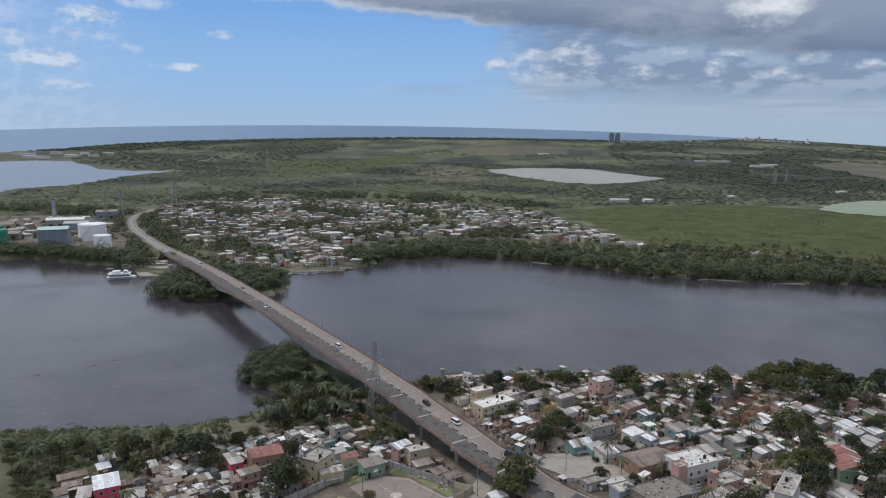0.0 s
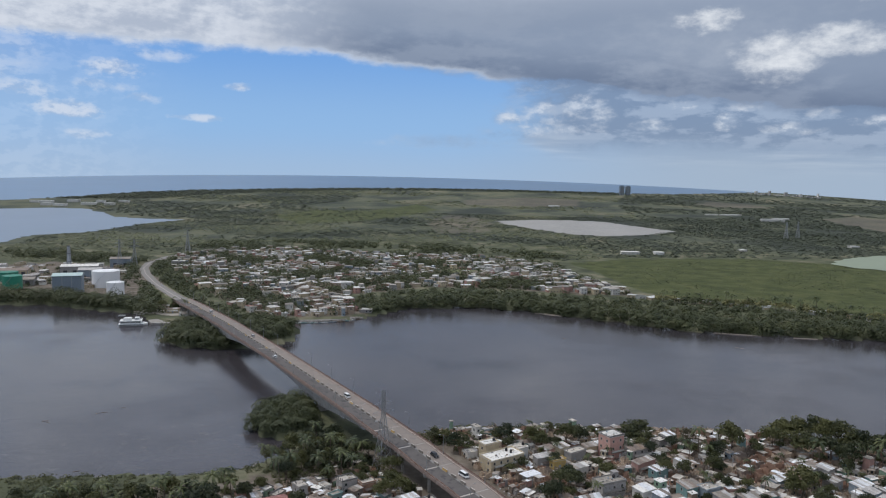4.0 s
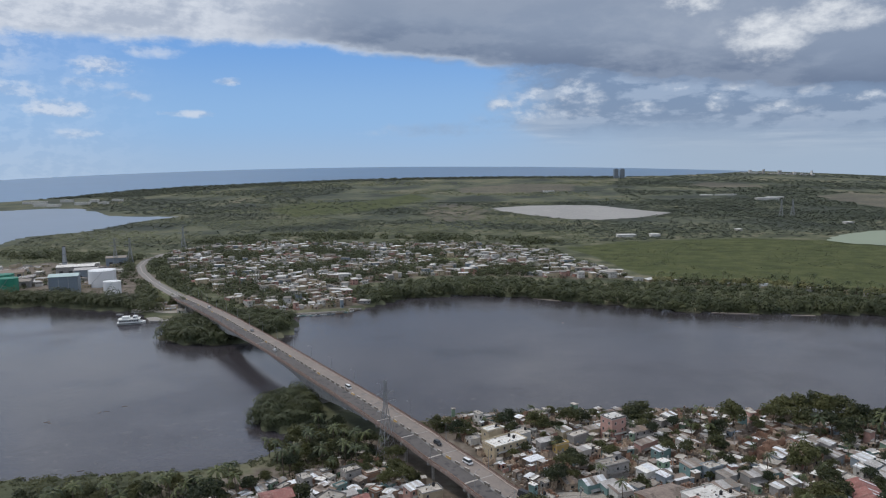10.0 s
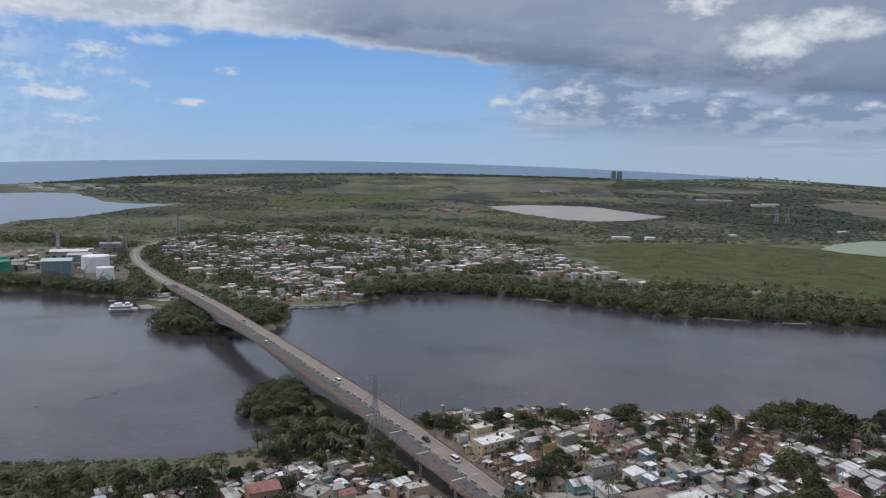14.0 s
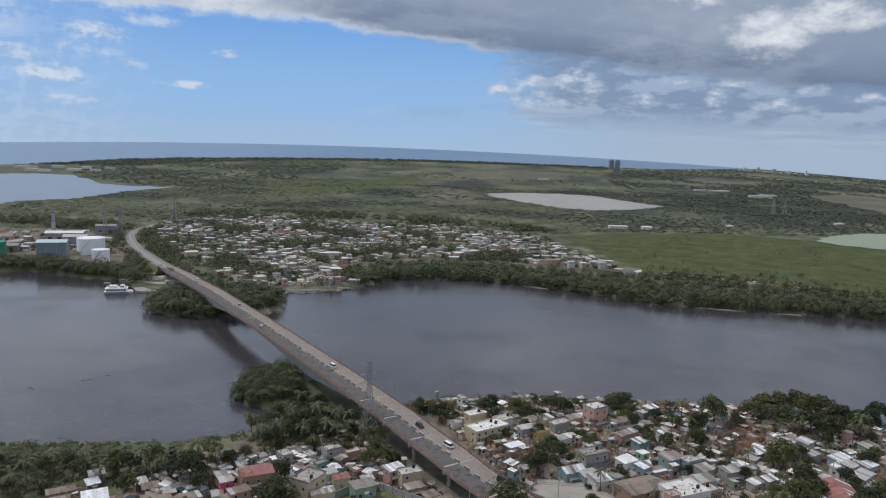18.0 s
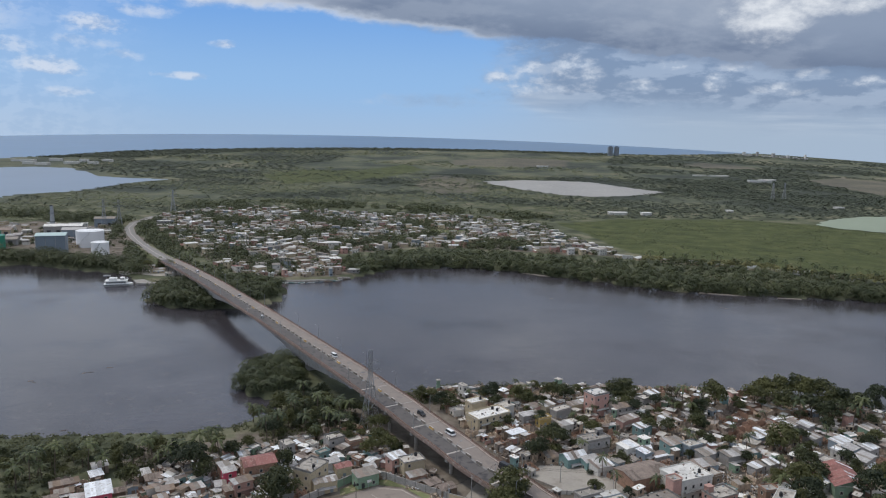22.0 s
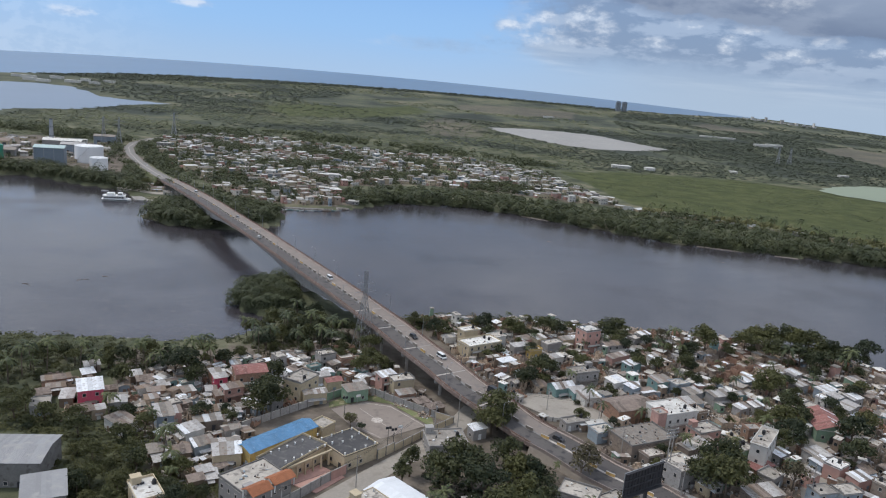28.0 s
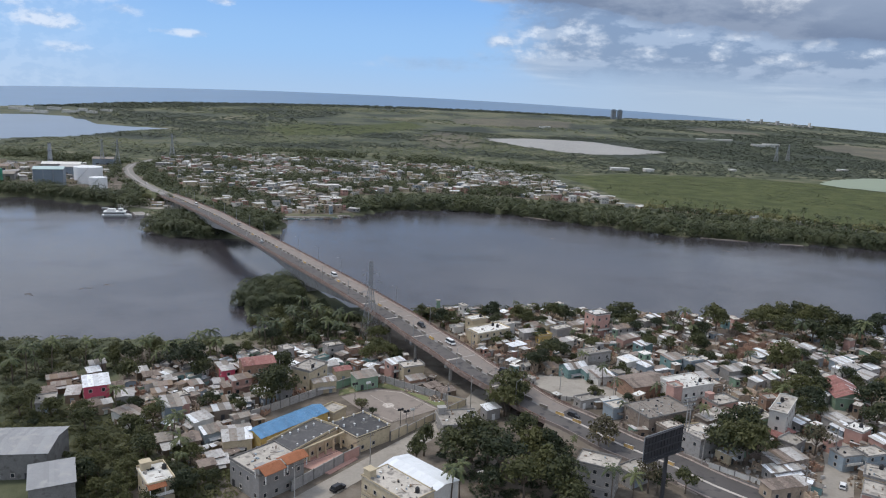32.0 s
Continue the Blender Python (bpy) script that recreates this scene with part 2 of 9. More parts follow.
# ---- materials ----
def mat(name, color, rough=0.85, var=0.25, scale=0.6, fine=6.0, bump=0.15, metal=0.0, stain=None, stain_at=0.62,
        per_object=0.12, island=0.0, spec=0.35, translucent=0.0, hue=0.0, wave=None):
    """A weathered surface: broad and fine variation, optional stains, a tint that differs from object to object or leaf to leaf."""
    ma = bpy.data.materials.new(name)
    ma.use_nodes = True
    nt = ma.node_tree
    N, L = nt.nodes, nt.links
    p = N["Principled BSDF"]
    p.inputs["Roughness"].default_value, p.inputs["Metallic"].default_value = rough, metal
    p.inputs["Specular IOR Level"].default_value = spec
    geo = N.new("ShaderNodeNewGeometry")
    pos = geo.outputs["Position"]

    def noise_tex(s, detail=4.0):
        n = N.new("ShaderNodeTexNoise")
        n.inputs["Scale"].default_value, n.inputs["Detail"].default_value = s, detail
        L.new(pos, n.inputs["Vector"])
        return n.outputs[0]

    def math_node(op, a, b):
        n = N.new("ShaderNodeMath")
        n.operation = op
        for q, sock in zip((a, b), n.inputs):
            if isinstance(q, (int, float)):
                sock.default_value = q
            else:
                L.new(q, sock)
        return n.outputs[0]

    broad, grain = noise_tex(scale), noise_tex(fine)
    t = math_node("ADD", math_node("MULTIPLY", broad, 0.6), math_node("MULTIPLY", grain, 0.4))
    if per_object:
        info = N.new("ShaderNodeObjectInfo")
        t = math_node("ADD", t, math_node("MULTIPLY", math_node("SUBTRACT", info.outputs["Random"], 0.5), per_object * 3))
    if island:
        t = math_node("ADD", t, math_node("MULTIPLY", math_node("SUBTRACT", geo.outputs["Random Per Island"], 0.5), island * 3))
    ramp = N.new("ShaderNodeValToRGB")
    ramp.color_ramp.elements[0].position, ramp.color_ramp.elements[1].position = 0.25, 0.75
    c = Vector(color)
    dark, lightc = c * (1 - var), c * (1 + var)
    if hue:
        dark = Vector((dark[0] * (1 - hue), dark[1], dark[2] * (1 + hue)))
        lightc = Vector((lightc[0] * (1 + hue), lightc[1], lightc[2] * (1 - hue)))
    ramp.color_ramp.elements[0].color = (*[min(1, max(0, q)) for q in dark], 1)
    ramp.color_ramp.elements[1].color = (*[min(1, max(0, q)) for q in lightc], 1)
    L.new(t, ramp.inputs[0])
    col = ramp.outputs[0]
    if stain:
        sm = N.new("ShaderNodeMapRange")
        sm.interpolation_type = "SMOOTHSTEP"
        L.new(noise_tex(scale * 1.7 + 0.13, 6.0), sm.inputs[0])
        sm.inputs[1].default_value, sm.inputs[2].default_value = stain_at - 0.1, stain_at + 0.08
        mx = N.new("ShaderNodeMix")
        mx.data_type = "RGBA"
        L.new(sm.outputs[0], mx.inputs[0])
        L.new(col, mx.inputs[6])
        mx.inputs[7].default_value = (*stain, 1)
        col = mx.outputs[2]
    L.new(col, p.inputs["Base Color"])
    if bump:
        b = N.new("ShaderNodeBump")
        b.inputs["Strength"].default_value, b.inputs["Distance"].default_value = bump, 0.3
        L.new(grain, b.inputs["Height"])
        L.new(b.outputs[0], p.inputs["Normal"])
        if wave:
            wv = N.new("ShaderNodeTexWave")
            wv.inputs["Scale"].default_value = wave
            tcn = N.new("ShaderNodeTexCoord")
            L.new(tcn.outputs["Object"], wv.inputs["Vector"])
            L.new(wv.outputs[1], b.inputs["Height"])
    if translucent:
        tr = N.new("ShaderNodeBsdfTranslucent")
        L.new(col, tr.inputs[0])
        ms = N.new("ShaderNodeMixShader")
        ms.inputs[0].default_value = translucent
        L.new(p.outputs[0], ms.inputs[1])
        L.new(tr.outputs[0], ms.inputs[2])
        L.new(ms.outputs[0], N["Material Output"].inputs[0])
    return ma


def water_mat(name, color, rough, ripple, patch):
    ma = mat(name, color, rough=rough, var=0.42, scale=0.011, fine=0.045, bump=0.0, per_object=0, spec=0.5, stain=(0.066, 0.060, 0.062), stain_at=0.62)
    N, L = ma.node_tree.nodes, ma.node_tree.links
    p = N["Principled BSDF"]
    p.inputs["IOR"].default_value = 1.42
    geo = N.new("ShaderNodeNewGeometry")
    hs = []
    for s, k in ((0.9, 1.0), (0.21, 1.6)):
        n = N.new("ShaderNodeTexNoise")
        n.inputs["Scale"].default_value, n.inputs["Detail"].default_value = s, 5.0
        L.new(geo.outputs["Position"], n.inputs["Vector"])
        mm = N.new("ShaderNodeMath")
        mm.operation = "MULTIPLY"
        L.new(n.outputs[0], mm.inputs[0])
        mm.inputs[1].default_value = k
        hs.append(mm.outputs[0])
    ad = N.new("ShaderNodeMath")
    L.new(hs[0], ad.inputs[0])
    L.new(hs[1], ad.inputs[1])
    b = N.new("ShaderNodeBump")
    b.inputs["Strength"].default_value, b.inputs["Distance"].default_value = ripple, 0.25
    L.new(ad.outputs[0], b.inputs["Height"])
    L.new(b.outputs[0], p.inputs["Normal"])
    # wind patches: rougher and smoother water
    n = N.new("ShaderNodeTexNoise")
    n.inputs["Scale"].default_value, n.inputs["Detail"].default_value = patch, 5.0
    L.new(geo.outputs["Position"], n.inputs["Vector"])
    r = N.new("ShaderNodeMapRange")
    L.new(n.outputs[0], r.inputs[0])
    for i, q in enumerate((0.42, 0.60, rough * 0.35, rough * 2.0)):
        r.inputs[1 + i].default_value = q
    L.new(r.outputs[0], p.inputs["Roughness"])
    return ma


M = {}
M["river"] = water_mat("river_water", (0.047, 0.043, 0.049), 0.13, 0.22, 0.009)
M["sea"] = mat("sea_water", (0.082, 0.168, 0.285), rough=0.35, var=0.16, scale=0.0012, fine=0.01, bump=0.0, per_object=0, spec=0.5)
M["bay"] = mat("bay_water", (0.14, 0.18, 0.235), rough=0.3, var=0.12, scale=0.003, fine=0.02, bump=0.0, per_object=0, spec=0.35)
M["pond"] = mat("silty_pond_water", (0.30, 0.285, 0.262), rough=0.5, var=0.18, scale=0.008, fine=0.05, bump=0.0, per_object=0, spec=0.3, stain=(0.38, 0.36, 0.32), stain_at=0.6)
M["algae"] = mat("algae_green_water", (0.225, 0.265, 0.16), rough=0.4, var=0.1, scale=0.02, fine=0.1, bump=0.0, per_object=0)
M["asphalt"] = mat("asphalt", (0.112, 0.102, 0.098), rough=0.9, var=0.2, scale=0.15, fine=2.0, stain=(0.06, 0.058, 0.06))
M["asphalt_worn"] = mat("worn_asphalt", (0.245, 0.23, 0.215), rough=0.9, var=0.18, scale=0.15, fine=2.0, stain=(0.22, 0.205, 0.19))
M["concrete"] = mat("concrete", (0.36, 0.34, 0.315), rough=0.9, var=0.22, scale=0.25, fine=2.5, stain=(0.23, 0.21, 0.19))
M["concrete_dark"] = mat("stained_concrete", (0.22, 0.21, 0.20), rough=0.92, var=0.3, scale=0.3, fine=2.5, stain=(0.13, 0.12, 0.11))
M["rust_rail"] = mat("rusty_railing", (0.20, 0.125, 0.098), rough=0.8, var=0.3, scale=0.5, fine=4.0)
M["asphalt_brown"] = mat("brownish_worn_asphalt", (0.237, 0.203, 0.180), rough=0.9, var=0.2, scale=0.12, fine=1.6, stain=(0.20, 0.178, 0.165))
M["edge_beam"] = mat("rust_streaked_concrete", (0.25, 0.185, 0.155), rough=0.9, var=0.3, scale=0.35, fine=2.0, stain=(0.30, 0.255, 0.225))
M["walkway"] = mat("dirty_walkway", (0.30, 0.25, 0.22), rough=0.9, var=0.25, scale=0.3, fine=2.0, stain=(0.20, 0.165, 0.145))
M["kerb"] = mat("pale_kerb", (0.45, 0.41, 0.37), rough=0.9, var=0.2, scale=0.4, fine=3.0)
M["barrier_y"] = mat("yellow_barrier_paint", (0.50, 0.33, 0.12), rough=0.8, var=0.25, scale=0.8, fine=4.0, stain=(0.3, 0.27, 0.22))
# dirty grey, darkened further: the shade on the blocks' sides is in this colour
M["barrier_shaded"] = mat("shaded_grey_barrier", (0.17, 0.15, 0.13), rough=0.85, var=0.25, scale=0.8, fine=4.0, stain=(0.18, 0.16, 0.13))
M["steel"] = mat("galvanised_steel", (0.34, 0.35, 0.36), rough=0.5, var=0.15, metal=0.6, bump=0.05)
M["dark_steel"] = mat("dark_steel", (0.05, 0.05, 0.055), rough=0.6, var=0.25, bump=0.05)
M["black"] = mat("black_plastic", (0.025, 0.025, 0.028), rough=0.5, var=0.2, bump=0.05)
M["glass"] = mat("dark_window_glass", (0.035, 0.04, 0.045), rough=0.15, var=0.3, bump=0.0, spec=0.5)
M["wood"] = mat("weathered_wood", (0.20, 0.15, 0.11), rough=0.9, island=0.12, var=0.35, scale=1.2, fine=7.0)
M["white_paint"] = mat("white_paint", (0.74, 0.74, 0.72), rough=0.6, var=0.08, scale=0.5, fine=3.0, stain=(0.55, 0.52, 0.47), stain_at=0.68)
M["tank_white"] = mat("white_tank_paint", (0.80, 0.80, 0.80), rough=0.5, var=0.05, scale=0.1, fine=1.0)
M["tank_green"] = mat("green_tank_paint", (0.03, 0.20, 0.13), rough=0.5, var=0.15, scale=0.1, fine=1.0)
M["dirt"] = mat("packed_dirt", (0.28, 0.24, 0.20), rough=0.95, var=0.25, scale=0.08, fine=0.9, stain=(0.25, 0.21, 0.17))
M["lot"] = mat("gravel_lot", (0.34, 0.31, 0.27), rough=0.95, var=0.2, scale=0.08, fine=1.2, stain=(0.27, 0.24, 0.205))
M["court"] = mat("worn_court_concrete", (0.245, 0.208, 0.18), rough=0.92, var=0.15, scale=0.1, fine=1.5, stain=(0.20, 0.17, 0.148))
M["grass"] = mat("dry_grass", (0.13, 0.145, 0.065), rough=0.95, var=0.4, scale=0.12, fine=1.6, stain=(0.27, 0.23, 0.15))
M["stone"] = mat("shore_rock", (0.26, 0.24, 0.22), rough=0.95, var=0.35, scale=0.5, fine=3.0, island=0.15)
# walls
M["w_cream"] = mat("cream_painted_wall", (0.50, 0.42, 0.29), island=0.12, var=0.2, stain=(0.43, 0.36, 0.26))
M["w_grey"] = mat("bare_cement_wall", (0.32, 0.305, 0.29), island=0.12, var=0.25, stain=(0.27, 0.255, 0.24))
M["w_white"] = mat("whitewashed_wall", (0.60, 0.58, 0.54), island=0.12, var=0.15, stain=(0.52, 0.49, 0.45))
M["w_pink"] = mat("salmon_painted_wall", (0.46, 0.28, 0.235), var=0.2, stain=(0.44, 0.26, 0.22))
M["w_teal"] = mat("turquoise_painted_wall", (0.19, 0.30, 0.29), var=0.22, stain=(0.2, 0.3, 0.3))
M["w_blue"] = mat("pale_blue_painted_wall", (0.27, 0.32, 0.36), var=0.2, stain=(0.27, 0.28, 0.28))
M["w_yellow"] = mat("ochre_painted_wall", (0.50, 0.36, 0.13), var=0.2, stain=(0.38, 0.30, 0.17))
M["w_green"] = mat("green_painted_wall", (0.20, 0.29, 0.21), var=0.22, stain=(0.2, 0.24, 0.17))
M["w_tan"] = mat("bare_tan_plaster", (0.45, 0.35, 0.26), island=0.12, var=0.28, stain=(0.27, 0.225, 0.18))
M["w_mud"] = mat("dirty_block_wall", (0.235, 0.19, 0.155), island=0.12, var=0.3, stain=(0.17, 0.14, 0.115))
M["w_red"] = mat("crimson_painted_wall", (0.58, 0.10, 0.155), var=0.15, stain=(0.46, 0.09, 0.13))
M["w_brown"] = mat("brown_brick_wall", (0.30, 0.185, 0.13), island=0.12, var=0.3, stain=(0.2, 0.14, 0.11))
# roofs
M["r_zinc"] = mat("zinc_roof_sheet", (0.425, 0.41, 0.395), rough=0.7, var=0.33, island=0.2, metal=0.0, wave=2.6, bump=0.3, stain=(0.31, 0.275, 0.25), stain_at=0.60)
M["r_bright"] = mat("new_zinc_roof_sheet", (0.70, 0.715, 0.735), rough=0.6, var=0.25, island=0.2, metal=0.0, wave=2.6, bump=0.3, stain=(0.45, 0.42, 0.40), stain_at=0.62)
M["r_rust"] = mat("rusted_roof_sheet", (0.20, 0.16, 0.135), rough=0.85, var=0.43, island=0.2, wave=2.6, bump=0.3, stain=(0.31, 0.25, 0.21))
M["r_grey"] = mat("old_roof_sheet", (0.243, 0.218, 0.191), rough=0.75, var=0.38, island=0.2, wave=2.6, bump=0.3, stain=(0.24, 0.17, 0.125))
M["r_conc"] = mat("concrete_roof", (0.36, 0.33, 0.29), rough=0.92, var=0.48, island=0.2, scale=0.22, fine=1.6, stain=(0.23, 0.21, 0.19), stain_at=0.60)
M["r_white"] = mat("white_roof_coating", (0.60, 0.585, 0.55), rough=0.85, var=0.28, island=0.2, scale=0.3, fine=2.0, stain=(0.43, 0.40, 0.36))
M["r_red"] = mat("red_painted_roof", (0.27, 0.12, 0.105), rough=0.75, var=0.3, wave=2.6, bump=0.3, stain=(0.36, 0.24, 0.20))
M["r_orange"] = mat("orange_clay_tiles", (0.50, 0.20, 0.10), rough=0.85, var=0.25, wave=3.0, bump=0.6)
M["r_sheet"] = mat("clean_white_roof_sheet", (0.78, 0.80, 0.82), rough=0.45, var=0.08, wave=2.6, bump=0.25)
M["r_blue"] = mat("blue_painted_roof", (0.10, 0.24, 0.42), rough=0.4, var=0.2, wave=2.6, bump=0.3, stain=(0.20, 0.36, 0.55), stain_at=0.66)
M["r_ware"] = mat("dull_grey_roof_sheet", (0.31, 0.31, 0.315), rough=0.6, var=0.14, scale=0.12, fine=1.5, wave=2.6, bump=0.3, stain=(0.37, 0.36, 0.35), stain_at=0.6)
M["r_black"] = mat("bitumen_roof", (0.085, 0.083, 0.085), rough=0.9, var=0.3, scale=0.2, fine=1.5, stain=(0.15, 0.145, 0.14))
# plants
M["bark"] = mat("bark", (0.14, 0.11, 0.085), rough=0.95, var=0.3, scale=1.5, fine=8.0, bump=0.4)
M["leaf"] = mat("broad_leaves", (0.067, 0.078, 0.033), rough=0.6, var=0.45, scale=0.12, fine=0.8, bump=0, per_object=0.2, island=0.1, translucent=0.28, hue=0.15)
M["leaf_dry"] = mat("dry_leaves", (0.10, 0.088, 0.05), rough=0.7, var=0.4, scale=0.2, fine=0.9, bump=0, per_object=0.15, island=0.16, translucent=0.2)
M["palm"] = mat("palm_fronds", (0.088, 0.108, 0.046), rough=0.5, var=0.4, scale=0.3, fine=1.0, bump=0, per_object=0.15, island=0.15, translucent=0.2, hue=0.1)
M["mangrove"] = mat("mangrove_leaves", (0.067, 0.083, 0.038), rough=0.6, var=0.42, scale=0.05, fine=0.25, bump=0, per_object=0, island=0.03, translucent=0.25, hue=0.15)
# leaf green shifted towards blue: the haze of distance is in this colour
M["hazy_wood"] = mat("hazy_wood_leaves", (0.062, 0.077, 0.052), rough=0.7, var=0.45, scale=0.01, fine=0.06, bump=0, per_object=0, island=0.04, translucent=0.2, hue=0.08)
M["scrub"] = mat("scrub_leaves", (0.130, 0.150, 0.086), rough=0.7, var=0.55, scale=0.006, fine=0.05, bump=0, per_object=0, island=0.05, translucent=0.2, hue=0.1)
M["yellow_leaf"] = mat("yellow_green_leaves", (0.19, 0.18, 0.075), rough=0.6, var=0.35, scale=0.08, fine=0.4, bump=0, per_object=0, island=0.16, translucent=0.2)

# ---- mesh helpers ----
class Geo:
    """Vertices and faces of one part, gathered from simple solids."""

    def __init__(self):
        self.v, self.f = [], []

    def add(self, verts, faces):
        n = len(self.v)
        self.v += [tuple(p) for p in verts]
        self.f += [tuple(i + n for i in q) for q in faces]
        return self

    def box(self, x0, y0, z0, x1, y1, z1, taper=0.0):
        a = taper
        vs = [(x0, y0, z0), (x1, y0, z0), (x1, y1, z0), (x0, y1, z0),
              (x0 + a, y0 + a, z1), (x1 - a, y0 + a, z1), (x1 - a, y1 - a, z1), (x0 + a, y1 - a, z1)]
        return self.add(vs, [(3, 2, 1, 0), (4, 5, 6, 7), (0, 1, 5, 4), (1, 2, 6, 5), (2, 3, 7, 6), (3, 0, 4, 7)])

    def cyl(self, x, y, z0, z1, r0, r1=None, n=10, cap=True):
        r1 = r0 if r1 is None else r1
        vs = []
        for z, r in ((z0, r0), (z1, r1)):
            vs += [(x + r * math.cos(2 * math.pi * i / n), y + r * math.sin(2 * math.pi * i / n), z) for i in range(n)]
        fs = [(i, (i + 1) % n, n + (i + 1) % n, n + i) for i in range(n)]
        if cap:
            fs += [tuple(range(n - 1, -1, -1)), tuple(range(n, 2 * n))]
        return self.add(vs, fs)

    def bar(self, a, b, r, n=4):
        """A straight rod from a to b."""
        a, b = Vector(a), Vector(b)
        d = (b - a).normalized()
        s = d.cross(Vector((0, 0, 1)))
        s = (s if s.length > 0.05 else d.cross(Vector((1, 0, 0)))).normalized()
        q = d.cross(s)
        vs = [p + (s * math.cos(t) + q * math.sin(t)) * r for p in (a, b) for t in [2 * math.pi * (i + 0.5) / n for i in range(n)]]
        return self.add(vs, [(i, (i + 1) % n, n + (i + 1) % n, n + i) for i in range(n)] + [tuple(range(n - 1, -1, -1)), tuple(range(n, 2 * n))])

    def prism(self, outline, z0, z1):
        """An upright solid over a polygon."""
        n = len(outline)
        vs = [(x, y, z0) for x, y in outline] + [(x, y, z1) for x, y in outline]
        return self.add(vs, [tuple(range(n - 1, -1, -1)), tuple(range(n, 2 * n))] + [(i, (i + 1) % n, n + (i + 1) % n, n + i) for i in range(n)])

    def sweep(self, sections, closed=True):
        """A skin through cross-sections with equal point counts."""
        n = len(sections[0])
        vs = [p for s in sections for p in s]
        fs = []
        for k in range(len(sections) - 1):
            for i in range(n if closed else n - 1):
                j = (i + 1) % n
                fs.append((k * n + i, k * n + j, (k + 1) * n + j, (k + 1) * n + i))
        if closed:
            fs += [tuple(range(n - 1, -1, -1)), tuple((len(sections) - 1) * n + i for i in range(n))]
        return self.add(vs, fs)

    def mesh(self, name, material, smooth=False):
        me = bpy.data.meshes.new(name)
        me.from_pydata(self.v, [], self.f)
        me.materials.append(material)
        if smooth:
            me.polygons.foreach_set("use_smooth", [True] * len(me.polygons))
        me.update()
        return me


def part(name, geo, material, parent, label="", m=None, smooth=False):
    """Links one mesh as a part of a thing (or of a part)."""
    me = geo if isinstance(geo, bpy.types.Mesh) else geo.mesh(name, material, smooth)
    ob = new(name, me)
    ob.parent = parent
    if m is not None:
        ob.matrix_basis = m
    if label:
        ob["label"] = label
    return ob


def thing(name, m, label, category, group="", kind=""):
    ob = new(name)
    ob.empty_display_size = 0.5
    ob.matrix_basis = m
    return tagged(ob, label, category, group, kind)


def solid(name, geo, material, label, category, group="", kind="", smooth=False, m=None):
    """A thing that is one mesh."""
    ob = new(name, geo.mesh(name, material, smooth))
    if m is not None:
        ob.matrix_basis = m
    return tagged(ob, label, category, group, kind)


def array_mesh(name, verts, faces, material):
    """A mesh from numpy arrays; all faces have the same number of corners."""
    me = bpy.data.meshes.new(name)
    verts, faces = np.asarray(verts, np.float32), np.asarray(faces, np.int32)
    nf, k = faces.shape
    me.vertices.add(len(verts))
    me.vertices.foreach_set("co", verts.ravel())
    me.loops.add(nf * k)
    me.loops.foreach_set("vertex_index", faces.ravel())
    me.polygons.add(nf)
    me.polygons.foreach_set("loop_start", np.arange(0, nf * k, k, dtype=np.int32))
    me.polygons.foreach_set("loop_total", np.full(nf, k, dtype=np.int32))
    me.materials.append(material)
    me.update(calc_edges=True)
    return me


# ---- plan ----
RIM = 4900.0


def bowl(x, y):
    """The slow rise of the far land and sea towards the skyline."""
    r, az = np.hypot(x, y), np.degrees(np.arctan2(x, y))
    rim = np.maximum(8.0, 127 - np.where(az < -11, 0.074, 0.0616) * (az + 11) ** 2)
    return rim * np.clip((r - 1300) / 3600, 0, 1) ** 1.6


def inside(poly, x, y):
    x, y = np.asarray(x, float), np.asarray(y, float)
    hit = np.zeros(x.shape, bool)
    for (xa, ya), (xb, yb) in zip(poly, poly[1:] + poly[:1]):
        c = (ya > y) != (yb > y)
        hit ^= c & (x < (xb - xa) * (y - ya) / (yb - ya + 1e-12) + xa)
    return hit


FAR_SHORE = [(-1500, 640), (-900, 675), (-479, 689), (-448, 694), (-384, 674), (-345, 668), (-318, 640), (-284, 622), (-270, 562), (-243, 540),
             (-212, 540), (-176, 558), (-164, 580), (-172, 622), (-197, 662), (-183, 652), (-162, 655), (-143, 664), (-128, 679), (-112, 700), (-88, 737), (-73, 746), (-12, 758), (54, 735),
             (117, 700), (172, 672), (226, 664), (264, 659), (314, 656), (345, 653), (520, 648), (900, 650), (1500, 705)]
NEAR_SHORE = [(1500, 300), (700, 290), (330, 325), (235, 345), (206, 365), (192, 378), (155, 390), (110, 395), (63, 391), (16, 386), (-26, 374),
              (-50, 362), (-72, 376), (-92, 402), (-112, 414), (-128, 398), (-121, 360), (-101, 353), (-98, 336), (-107, 321), (-114, 311), (-137, 302),
              (-162, 301), (-185, 296), (-207, 291), (-420, 265), (-900, 250), (-1500, 240)]
RIVER = FAR_SHORE + NEAR_SHORE
BAY = [(-860, 1150), (-905, 1290), (-928, 1385), (-870, 1460), (-857, 1600), (-855, 1735), (-815, 1850), (-935, 1856), (-1020, 1878), (-1120, 2010), (-1265, 2140), (-1360, 2148), (-1440, 2085), (-2300, 1700), (-2300, 900), (-1200, 950)]
SEA = [(-2600, 2480), (-1760, 2470), (-1680, 2540), (-1640, 2640), (-1590, 2800), (-1545, 2990), (-1390, 3190), (-1080, 3420), (-760, 3610), (-440, 3760), (0, 3840), (400, 3870), (613, 3890),
       (920, 3990), (1230, 4240), (1560, 4570), (1900, 4900), (2500, 6000), (-4000, 6000), (-6500, 2200)]
